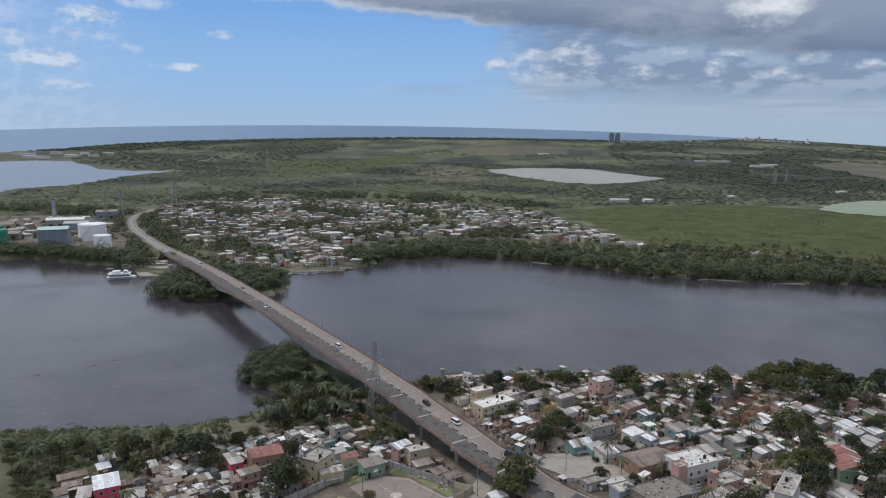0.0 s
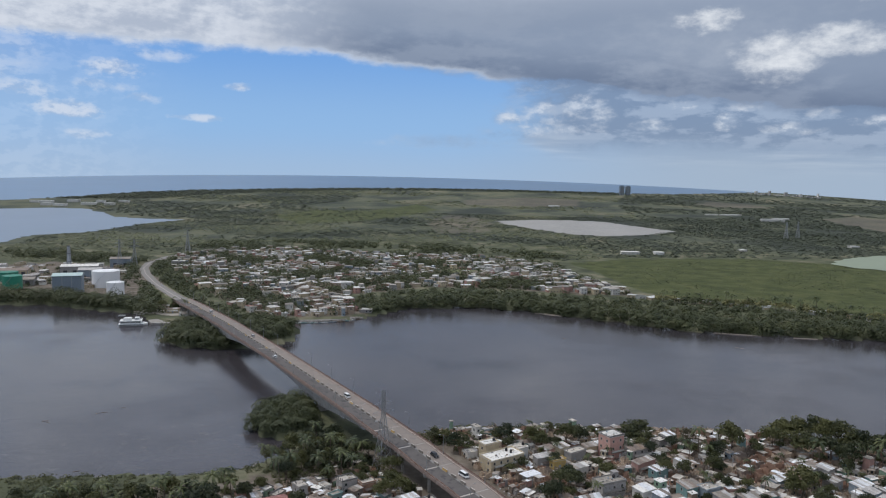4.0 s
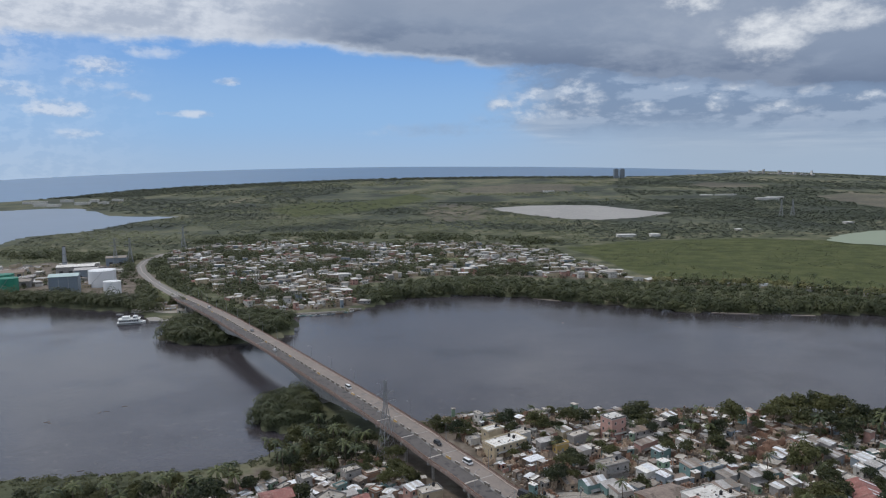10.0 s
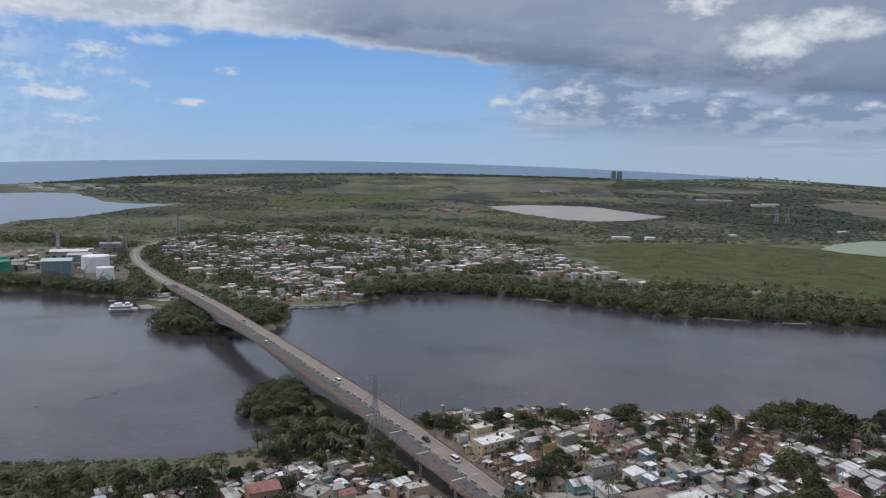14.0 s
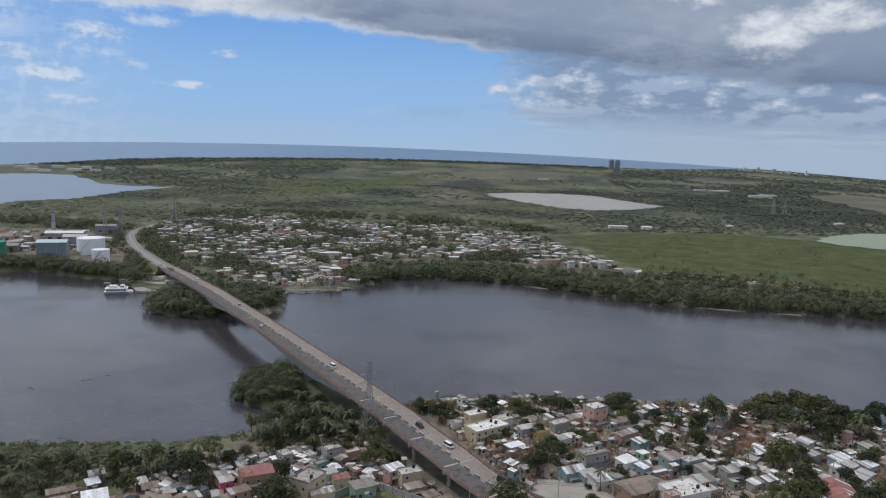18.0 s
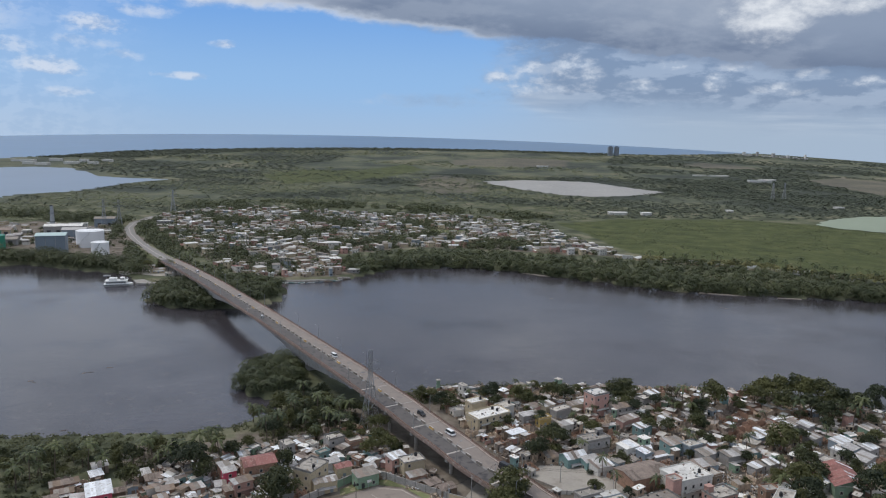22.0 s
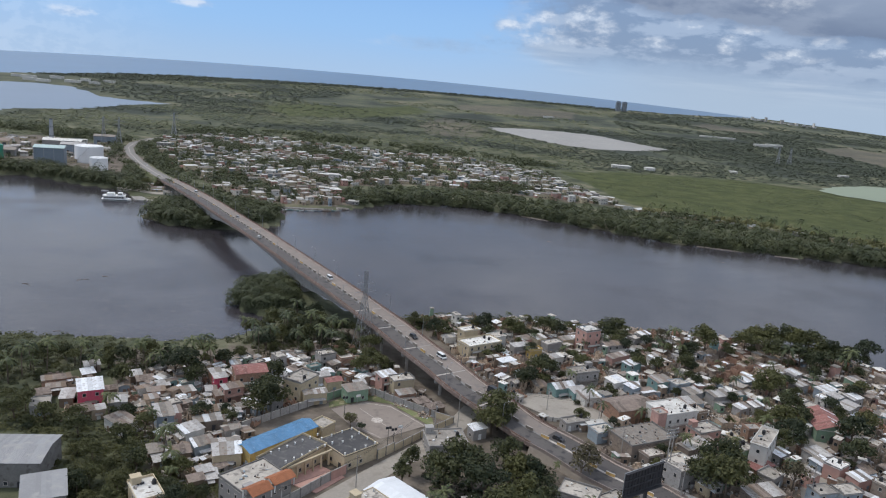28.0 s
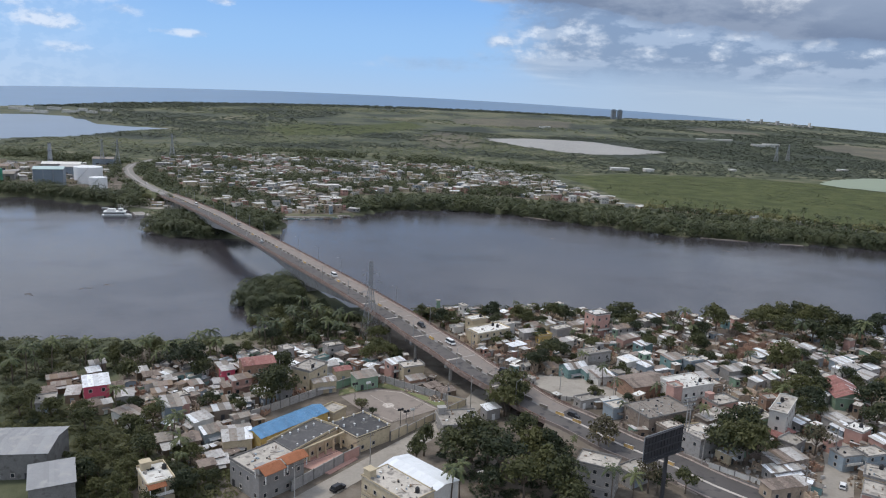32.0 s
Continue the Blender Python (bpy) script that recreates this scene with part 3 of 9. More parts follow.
POND = [(-8, 2062), (96, 2140), (212, 2160), (300, 2135), (397, 1950), (450, 1868), (345, 1742), (250, 1692), (180, 1714), (84, 1850), (18, 1980)]
POND_GREEN = [(553, 1245), (610, 1330), (700, 1400), (900, 1450), (1000, 1300), (760, 1180), (618, 1160), (573, 1188)]
TOWN_FAR = [(-447, 976), (-515, 1105), (-473, 1238), (-397, 1288), (-264, 1242), (-163, 1225), (-68, 1245), (27, 1185), (92, 1087), (134, 930), (165, 858),
            (103, 846), (53, 866), (-13, 872), (-87, 870), (-130, 830), (-175, 790), (-150, 740), (-122, 700), (-143, 676), (-187, 664), (-232, 672), (-300, 760), (-368, 860)]
FIELD = [(117, 1164), (150, 1026), (170, 900), (190, 850), (245, 828), (300, 808), (360, 765), (430, 725), (700, 690), (900, 1050), (618, 1150), (560, 1250), (421, 1291), (220, 1250)]
INDUSTRY = [(-620, 720), (-480, 715), (-400, 725), (-350, 745), (-420, 880), (-520, 985), (-640, 1010), (-760, 900)]
TOWN_NEAR = [(-150, 285), (-108, 300), (-85, 318), (-40, 370), (16, 378), (110, 387), (160, 380), (195, 365), (240, 335), (330, 310), (330, 150), (150, 90), (-100, 90), (-95, 200), (-125, 235)]


BARE_FIELDS = [[(1066, 2514), (1282, 2721), (1500, 2500), (1034, 1956), (1039, 2164)], [(-139, 3015), (99, 3275), (371, 3258), (301, 2820), (42, 2708), (-127, 2757)],
               [(825, 3169), (971, 3393), (1145, 3243), (1101, 3053), (882, 3000)], [(-193, 1970), (-145, 2265), (-50, 2150), (-9, 1992), (-28, 1719), (-131, 1664)]]
# open grass; its cover colour also stands in for a sunlit patch of plain
SUNLIT_MEADOW = [(-650, 2071), (-596, 2286), (-422, 2325), (-293, 2700), (-200, 2450), (-340, 1985), (-502, 1814)]


def ground_z(x, y):
    """Height of dry land over the water, for single points."""
    return float(bowl(x, y)) + (3.0 if y < 520 else 2.5)


def ground_sheet():
    ang = np.concatenate([np.arange(-46, 40, 0.4), np.arange(40, 314, 4.0)])
    rad = [40.0]
    while rad[-1] < RIM:
        rad.append(rad[-1] * 1.016)
    rad = np.array(rad) * RIM / rad[-1]
    A, R = np.meshgrid(np.radians(ang), rad)
    x, y = R * np.sin(A), R * np.cos(A)
    na, nr = len(ang), len(rad)
    wet = inside(RIVER, x, y) | inside(BAY, x, y) | inside(SEA, x, y) | inside(POND, x, y) | inside(POND_GREEN, x, y)
    base = np.where(y < 520, 3.0, 2.5)
    rough = 0.35 * np.sin(x * 0.083 + 1.3 * np.sin(y * 0.031)) * np.sin(y * 0.071 + 0.9)
    rough = np.where(inside(TOWN_NEAR, x, y), 0, rough)
    shallow = inside(BAY, x, y) | inside(POND, x, y) | inside(POND_GREEN, x, y)
    z = bowl(x, y) + np.where(shallow, base - 0.25, np.where(wet, -2.0, base + rough))
    verts = np.stack([x.ravel(), y.ravel(), z.ravel()], 1)
    i, j = np.meshgrid(np.arange(nr - 1), np.arange(na), indexing="ij")
    k = (j + 1) % na
    faces = np.stack([i * na + j, (i + 1) * na + j, (i + 1) * na + k, i * na + k], -1).reshape(-1, 4)[:, ::-1]
    me = array_mesh("ground", verts, faces, M["ground"])
    # what covers the land: bare town soil, wet green flats, the rest scrub
    zone = np.zeros((nr * na, 4), np.float32)
    xr, yr = x.ravel(), y.ravel()
    zone[:, 0] = inside(TOWN_NEAR, xr, yr) | inside(TOWN_FAR, xr, yr) | inside(INDUSTRY, xr, yr)
    for p in BARE_FIELDS:
        zone[inside(p, xr, yr), 0] = 0.5
    zone[:, 1] = inside(FIELD, xr, yr) + 0.9 * inside(SUNLIT_MEADOW, xr, yr)
    zone[:, 2] = (np.hypot(xr, yr) > 1500)
    zone[:, 3] = 1
    at = me.color_attributes.new("cover", "FLOAT_COLOR", "POINT")
    at.data.foreach_set("color", zone.ravel())
    me.polygons.foreach_set("use_smooth", [True] * len(me.polygons))
    ob = tagged(new("ground", me), "flat coastal land of bare soil, scrub and green marsh", "ground", kind="structure")
    return ob


def ground_material():
    ma = bpy.data.materials.new("coastal_ground")
    ma.use_nodes = True
    nt = ma.node_tree
    N, L = nt.nodes, nt.links
    p = N["Principled BSDF"]
    p.inputs["Roughness"].default_value, p.inputs["Specular IOR Level"].default_value = 0.95, 0.2
    geo = N.new("ShaderNodeNewGeometry")

    def tex(s, d=6.0, stretch=None):
        n = N.new("ShaderNodeTexNoise")
        n.inputs["Scale"].default_value, n.inputs["Detail"].default_value, n.inputs["Roughness"].default_value = s, d, 0.6
        if stretch:
            mp = N.new("ShaderNodeMapping")
            mp.inputs["Scale"].default_value = stretch
            L.new(geo.outputs["Position"], mp.inputs[0])
            L.new(mp.outputs[0], n.inputs["Vector"])
        else:
            L.new(geo.outputs["Position"], n.inputs["Vector"])
        return n.outputs[0]

    def ramp(fac, *stops):
        n = N.new("ShaderNodeValToRGB")
        e = n.color_ramp.elements
        while len(e) < len(stops):
            e.new(0.5)
        for q, (pos, c) in zip(e, stops):
            q.position, q.color = pos, (*c, 1)
        L.new(fac, n.inputs[0])
        return n.outputs[0]

    def mixc(f, a, b):
        n = N.new("ShaderNodeMix")
        n.data_type = "RGBA"
        L.new(f, n.inputs[0])
        L.new(a, n.inputs[6])
        L.new(b, n.inputs[7])
        return n.outputs[2]

    soil = ramp(tex(0.12), (0.3, (0.085, 0.072, 0.057)), (0.5, (0.155, 0.13, 0.105)), (0.7, (0.235, 0.205, 0.17)))
    flats = ramp(tex(0.035, 9.0), (0.32, (0.044, 0.055, 0.020)), (0.5, (0.069, 0.081, 0.028)), (0.68, (0.100, 0.107, 0.042)))
    scrub = ramp(tex(0.02, 9.0), (0.36, (0.052, 0.058, 0.036)), (0.46, (0.080, 0.088, 0.052)), (0.54, (0.112, 0.118, 0.070)), (0.64, (0.18, 0.168, 0.112)))
    fields = ramp(tex(0.5, 9.0, (0.010, 0.007, 0.01)), (0.38, (0.042, 0.050, 0.040)), (0.46, (0.068, 0.077, 0.056)), (0.53, (0.102, 0.110, 0.072)), (0.60, (0.14, 0.14, 0.088)), (0.70, (0.21, 0.19, 0.135)))
    at = N.new("ShaderNodeVertexColor")
    at.layer_name = "cover"
    sep = N.new("ShaderNodeSeparateColor")
    L.new(at.outputs[0], sep.inputs[0])
    c = mixc(sep.outputs[2], scrub, fields)
    c = mixc(sep.outputs[1], c, flats)
    c = mixc(sep.outputs[0], c, soil)
    L.new(c, p.inputs["Base Color"])
    b = N.new("ShaderNodeBump")
    b.inputs["Strength"].default_value, b.inputs["Distance"].default_value = 0.6, 1.0
    L.new(tex(0.35), b.inputs["Height"])
    L.new(b.outputs[0], p.inputs["Normal"])
    return ma


M["ground"] = ground_material()
ground_sheet()


def ground_middle():
    """The ground right under the start of the flight, inside the ring of the great sheet."""
    g = Geo()
    n = 48
    g.add([(0, 0, 3.0)] + [(41 * math.sin(2 * math.pi * i / n), 41 * math.cos(2 * math.pi * i / n), 2.9) for i in range(n)],
          [(0, 1 + (i + 1) % n, 1 + i) for i in range(n)])
    solid("ground_centre", g, M["dirt"], "bare packed soil between the houses", "ground", kind="structure")


ground_middle()


def water_sheet(name, poly, material, level, label, cells=1):
    """A level sheet of water a little larger than its bed; the sea follows the rise to the skyline."""
    if cells == 1:
        me = bpy.data.meshes.new(name)
        me.from_pydata([(x, y, level + float(bowl(*np.mean(poly, 0)))) for x, y in poly], [], [tuple(range(len(poly)))])
        me.materials.append(material)
    else:
        (x0, y0), (x1, y1) = np.min(poly, 0), np.max(poly, 0)
        gx, gy = np.meshgrid(np.linspace(x0, x1, cells), np.linspace(y0, y1, cells))
        r = np.hypot(gx, gy)
        k = np.minimum(1, (RIM - 2) / r)
        gx, gy = gx * k, gy * k
        v = np.stack([gx.ravel(), gy.ravel(), (bowl(gx, gy) + level).ravel()], 1)
        i, j = np.meshgrid(np.arange(cells - 1), np.arange(cells - 1), indexing="ij")
        a = i * cells + j
        f = np.stack([a, a + 1, a + cells + 1, a + cells], -1).reshape(-1, 4)
        me = array_mesh(name, v, f, material)
        me.polygons.foreach_set("use_smooth", [True] * len(me.polygons))
    return tagged(new(name, me), label, "water", kind="structure")


water_sheet("water_river", [(-1500, 150), (1500, 150), (1500, 790), (-1500, 790)], M["river"], 0.0, "calm murky grey-brown river water")


def pond_sheet(name, poly, material, label, lift, ragged, seed):
    """Still water lying in the land: its shore wanders a little between the corners of the plan."""
    r = random.Random(seed)
    out = []
    for (xa, ya), (xb, yb) in zip(poly, poly[1:] + poly[:1]):
        for k in range(6):
            t = k / 6
            j = ragged if k else 0.0
            x, y = xa + (xb - xa) * t + r.uniform(-j, j), ya + (yb - ya) * t + r.uniform(-j, j)
            out.append((x, y, ground_z(x, y) + lift))
    area = sum(a[0] * b[1] - b[0] * a[1] for a, b in zip(out, out[1:] + out[:1]))
    out = out if area > 0 else out[::-1]
    bm = bmesh.new()
    bm.faces.new([bm.verts.new(p) for p in out])
    lo, hi = np.min(out, 0), np.max(out, 0)
    for axis, step in ((0, 50.0), (1, 50.0)):      # cut small enough to follow the rise of the land
        at = lo[axis] + step
        while at < hi[axis]:
            bmesh.ops.bisect_plane(bm, geom=bm.verts[:] + bm.edges[:] + bm.faces[:], plane_co=[at if k == axis else 0 for k in range(3)], plane_no=[1 if k == axis else 0 for k in range(3)])
            at += step
    for v in bm.verts:
        v.co.z = ground_z(v.co.x, v.co.y) + lift
    me = bpy.data.meshes.new(name)
    bm.to_mesh(me)
    bm.free()
    me.materials.append(material)
    return tagged(new(name, me), label, "water", kind="structure")


pond_sheet("water_bay", BAY, M["bay"], "still pale grey-blue bay water", 0.25, 9.0, 1)
water_sheet("water_sea", [(-4700, 2250), (4400, 2250), (4400, 4890), (-4700, 4890)], M["sea"], 0.0, "deep blue open sea reaching the skyline", 140)
pond_sheet("water_pond", POND, M["pond"], "pale silty lagoon in the scrubland", 0.5, 8.0, 2)
pond_sheet("water_green_pond", POND_GREEN, M["algae"], "pale green algae-covered pond", 0.5, 5.0, 3)

# ---- bridge and roads ----
UX, UY = -0.594, 0.805      # along the bridge, away from the camera
NX, NY = 0.805, 0.594       # across it, to the right


def along(s, n, z):
    return (UX * s + NX * n, UY * s + NY * n, z)


def curve(stops, s):
    """Smooth reading of (s, value) stops."""
    if s <= stops[0][0]:
        return stops[0][1]
    for (a, va), (b, vb) in zip(stops, stops[1:]):
        if s <= b:
            t = (s - a) / (b - a)
            t = t * t * (3 - 2 * t) * 0.5 + t * 0.5
            return va + (vb - va) * t
    return stops[-1][1]


ROAD_N = [(90, 186), (130, 178), (160, 170.5), (190, 163.5), (220, 160), (260, 159), (500, 160), (640, 161), (750, 162), (820, 165), (909, 169), (1000, 174.5), (1060, 182), (1117, 198), (1177, 230), (1230, 272), (1300, 344)]
ROAD_Z = [(120, 3.25), (150, 4.4), (175, 6.4), (205, 9.6), (240, 12.8), (280, 15.2), (330, 16.4), (450, 17.0), (570, 16.2), (660, 13.8), (740, 10.4), (820, 6.6), (900, 3.6), (960, 2.9), (1400, 2.9)]
HALF = 8.4


def road_point(s, off, dz=0.0):
    e = 2.0
    n0, n1 = curve(ROAD_N, s - e), curve(ROAD_N, s + e)
    k = (n1 - n0) / (2 * e)                       # slant of the centre line
    q = 1 / math.hypot(1, k)
    return along(s - off * k * q, curve(ROAD_N, s) + off * q, curve(ROAD_Z, s) + dz)


def strip(off0, off1, dz0, dz1, s0, s1, step=6.0):
    """A solid band along the road between two offsets and two heights."""
    n = max(1, int(round((s1 - s0) / step)))
    secs = []
    for i in range(n + 1):
        s = s0 + (s1 - s0) * i / n
        secs.append([road_point(s, off0, dz0), road_point(s, off1, dz0), road_point(s, off1, dz1), road_point(s, off0, dz1)])
    return Geo().sweep(secs)


BR0, BR1 = 176.0, 742.0     # the two abutments
bridge = thing("bridge", pose(0, 0, 0), "long grey concrete road bridge with rusty railings over the river", "bridge", kind="structure")
part("deck", strip(-HALF, HALF, -0.7, -0.06, BR0, BR1), M["concrete_dark"], bridge, "stained concrete deck slab")
part("carriageway", strip(-7.3, -0.5, -0.05, 0.0, BR0, BR1), M["asphalt"], bridge, "dark new asphalt lane")
part("carriageway", strip(0.5, 7.3, -0.05, 0.0, BR0, BR1), M["asphalt_brown"], bridge, "worn brownish asphalt lane")
for sgn in (-1, 1):
    a, b = sorted((sgn * 7.3, sgn * 8.1))
    part("pavement", strip(a, b, -0.05, 0.22, BR0, BR1), M["walkway"], bridge, "dirty raised walkway")
    a, b = sorted((sgn * 8.12, sgn * 8.6))
    part("parapet", strip(a, b, -0.9, 0.5, BR0, BR1), M["edge_beam"], bridge, "rust-streaked concrete edge beam")
    for h in (0.75, 1.1):
        part("rail", strip(min(sgn * 8.2, sgn * 8.32), max(sgn * 8.2, sgn * 8.32), h - 0.09, h + 0.09, BR0, BR1), M["rust_rail"], bridge, "rusty brown rail")
    post = Geo().box(-0.12, -0.12, 0.4, 0.12, 0.12, 1.25).mesh("rail_post", M["rust_rail"])
    for i in range(140):
        p = road_point(BR0 + 2 + i * 4.0, sgn * 8.26)
        part("rail_post", post, None, bridge, m=pose(*p, 0, 0, 126.4))
# dark strip: shadow in the gaps between barrier blocks is put into its colour
part("median", strip(-0.45, 0.45, -0.05, 0.06, BR0, BR1), M["concrete_dark"], bridge, "dark stained median strip, barrier shade put into its colour")


def girder(name, stops, s0, s1):
    """A haunched concrete box whose depth changes along its length."""
    secs = []
    n = max(2, int((s1 - s0) / 5))
    for i in range(n + 1):
        s = s0 + (s1 - s0) * i / n
        d = curve(stops, s)
        secs.append([road_point(s, -5.6, -0.7), road_point(s, -5.0, -0.7 - d), road_point(s, 5.0, -0.7 - d), road_point(s, 5.6, -0.7)])
    part(name, Geo().sweep(secs), M["concrete"], bridge, "haunched grey concrete box girder")


girder("box_girder", [(300, 2.2), (330, 5.0), (376, 8.6), (430, 4.4), (480, 2.6)], 300, 480)
girder("box_girder", [(480, 2.6), (520, 3.8), (568, 7.4), (620, 3.6), (668, 2.2)], 480, 668)
for s0, s1 in ((BR0, 202), (202, 227), (227, 253), (253, 276), (276, 300), (668, 693), (693, 718), (718, BR1)):
    for off in (-5.4, -1.8, 1.8, 5.4):
        part("beam", strip(off - 0.4, off + 0.4, -2.2, -0.7, s0, s1), M["concrete_dark"], bridge)


def pier(s, wide, thick, down):
    g = Geo()
    x, y, z = road_point(s, 0)
    g.box(-thick, -wide, -3, thick, wide, z - down)
    g.box(-thick * 1.8, -wide * 1.25, -3, thick * 1.8, wide * 1.25, 1.2)
    part("pier", g, M["concrete"], bridge, "concrete pier", m=pose(x, y, 0, 0, 0, 126.4))


def bent(s):
    """A pier bent: two round columns under a cross-head."""
    x, y, z = road_point(s, 0)
    g = Geo()
    for o in (-4.6, 4.6):
        g.cyl(0, o, -2, z - 3.2, 0.7, n=12)
    g.box(-0.8, -7.2, z - 3.3, 0.8, 7.2, z - 2.15)
    part("pier", g, M["concrete"], bridge, "twin-column concrete bent", m=pose(x, y, 0, 0, 0, 126.4))


pier(376, 4.6, 2.0, 8.8)
pier(568, 4.6, 2.0, 7.8)
for s in (202, 227, 253, 276, 300, 668, 693, 718):
    bent(s)
for s0, s1 in ((122, BR0), (BR1, 900)):
    emb = []
    n = int((s1 - s0) / 6)
    for i in range(n + 1):
        s = s0 + (s1 - s0) * i / n
        h = max(0.15, curve(ROAD_Z, s) - 2.4)
        emb.append([road_point(s, -9.0 - h * 0.5, -h - 0.6), road_point(s, 9.0 + h * 0.5, -h - 0.6), road_point(s, 8.8, -0.12), road_point(s, -8.8, -0.12)])
    solid("embankment", Geo().sweep(emb), M["dirt"] if s1 == BR0 else M["grass"], "bare earth ramp carrying the road up to the bridge" if s1 == BR0 else "grassy earth ramp carrying the road up to the bridge", "embankment", kind="structure")
# the roads at either end
for s0, s1, tag in ((60, BR0, "near"), (BR1, 1290, "far")):
    road = thing("road", pose(0, 0, 0), "two-lane asphalt road leading off the bridge", "road", kind="structure")
    half = 7.6 if tag == "near" else 5.4
    part("carriageway", strip(-half, -0.5, -0.1, 0.0, s0, s1), M["asphalt"] if tag == "near" else M["asphalt_worn"], road)
    part("carriageway", strip(0.5, half, -0.1, 0.0, s0, s1), M["asphalt"] if tag == "near" else M["asphalt_worn"], road)
    part("median", strip(-0.5, 0.5, -0.1, 0.05, s0, s1), M["kerb"], road)
    for sgn in (-1, 1):
        a, b = sorted((sgn * half, sgn * (half + 0.8)))
        part("kerb", strip(a, b, -0.12, 0.18, s0, s1), M["walkway"], road, "dirty concrete kerb")
        a, b = sorted((sgn * 8.55, sgn * 8.85))
        if tag == "near":
            part("wall", strip(a, b, -0.6, 1.0, 128, BR0), M["walkway"], road, "dirty concrete roadside wall")
for s in (202, 227, 253, 276, 300, 480, 668, 693, 718):
    part("expansion_joint", strip(-7.3, -0.55, 0.0, 0.02, s - 0.4, s + 0.4, 1.0), M["kerb"], bridge, "pale concrete joint strip")
    part("expansion_joint", strip(0.55, 7.3, 0.0, 0.02, s - 0.25, s + 0.25, 1.0), M["concrete"], bridge, "pale concrete joint strip")

# ---- plants ----
rng = np.random.default_rng(7)


def leaf_quads(centres, radii, count, size, seed, squash=0.75, shell=0.55, ruffle=0.6, up=0.4):
    """Small bent leaf clumps spread over lumpy crowns: arrays of corners, four for each clump."""
    r = np.random.default_rng(seed)
    centres, radii = np.asarray(centres, float), np.asarray(radii, float)
    n = len(centres) * count
    c, rad = np.repeat(centres, count, 0), np.repeat(radii, count)
    d = r.normal(size=(n, 3))
    d /= np.linalg.norm(d, axis=1, keepdims=True)
    d[:, 2] = np.where(d[:, 2] < -0.35, -d[:, 2], d[:, 2])
    ph = np.repeat(r.uniform(0, 6.28, (len(centres), 3)), count, 0)
    lump = 1 + 0.22 * np.sin(3.1 * d[:, 0] + ph[:, 0]) + 0.2 * np.sin(4.3 * d[:, 1] + ph[:, 1]) + 0.16 * np.sin(5.2 * d[:, 2] + ph[:, 2])
    k = rad * lump * r.uniform(shell, 1.0, n) ** 0.6
    p = c + d * k[:, None] * np.array([1, 1, squash])
    # leaning mostly outwards and up, with much scatter
    nrm = d * 0.8 + np.array([0, 0, up]) + r.normal(0, ruffle, (n, 3))
    nrm /= np.linalg.norm(nrm, axis=1, keepdims=True)
    t = np.cross(nrm, r.normal(size=(n, 3)))
    t /= np.linalg.norm(t, axis=1, keepdims=True)
    b = np.cross(nrm, t)
    s = (size * r.uniform(0.6, 1.35, n))[:, None] * np.ones((1, 3))
    w = r.uniform(0.55, 1.0, n)[:, None]
    v = np.stack([p - t * s * 0.5 - b * s * 0.45 * w, p + t * s * 0.5 - b * s * 0.3 * w - nrm * s * 0.12,
                  p + t * s * 0.42 + b * s * 0.5 * w, p - t * s * 0.5 + b * s * 0.36 * w - nrm * s * 0.15], 1)
    return v.reshape(-1, 3)


def quad_mesh(name, v, material):
    return array_mesh(name, v, np.arange(len(v)).reshape(-1, 4), material)


def limb(g, pts, r0, r1, n=6):
    """A tapered, bent branch."""
    secs = []
    for i, p in enumerate(pts):
        r = r0 + (r1 - r0) * i / (len(pts) - 1)
        secs.append([(p[0] + r * math.cos(6.2832 * k / n), p[1] + r * math.sin(6.2832 * k / n), p[2]) for k in range(n)])
    g.sweep(secs)


def tree_kind(seed, height, spread, leaves, leaf, material, squash=0.7, trunk_to=0.45):
    """A broad-leaved tree: bent trunk, limbs that carry each a clump of the crown, many small leaf clumps."""
    r = random.Random(seed)
    g = Geo()
    lean = [r.uniform(-0.5, 0.5) for _ in range(2)]
    top = height * trunk_to
    limb(g, [(0, 0, -0.4), (lean[0] * 0.4, lean[1] * 0.4, top * 0.5), (lean[0], lean[1], top)], height * 0.034, height * 0.022, 7)
    cs, rs = [], []
    n = 6 + seed % 3
    for i in range(n):
        a = 6.283 * i / n + r.uniform(-0.4, 0.4)
        q = spread * r.uniform(0.42, 0.72)
        z = height * r.uniform(0.56, 0.8)
        p = (lean[0] + q * math.cos(a), lean[1] + q * math.sin(a), z)
        limb(g, [(lean[0], lean[1], top * 0.9), (lean[0] + q * 0.45 * math.cos(a), lean[1] + q * 0.45 * math.sin(a), (top + z) * 0.52), p], height * 0.016, height * 0.006, 5)
        cs.append(p)
        rs.append(spread * r.uniform(0.36, 0.52))
    for _ in range(3):
        cs.append((lean[0] + r.uniform(-0.3, 0.3) * spread, lean[1] + r.uniform(-0.3, 0.3) * spread, height * r.uniform(0.78, 0.92)))
        rs.append(spread * r.uniform(0.3, 0.46))
    v = leaf_quads(cs, rs, leaves // len(cs), leaf, seed, squash)
    return g.mesh("trunk", M["bark"], True), quad_mesh("crown", v, material)


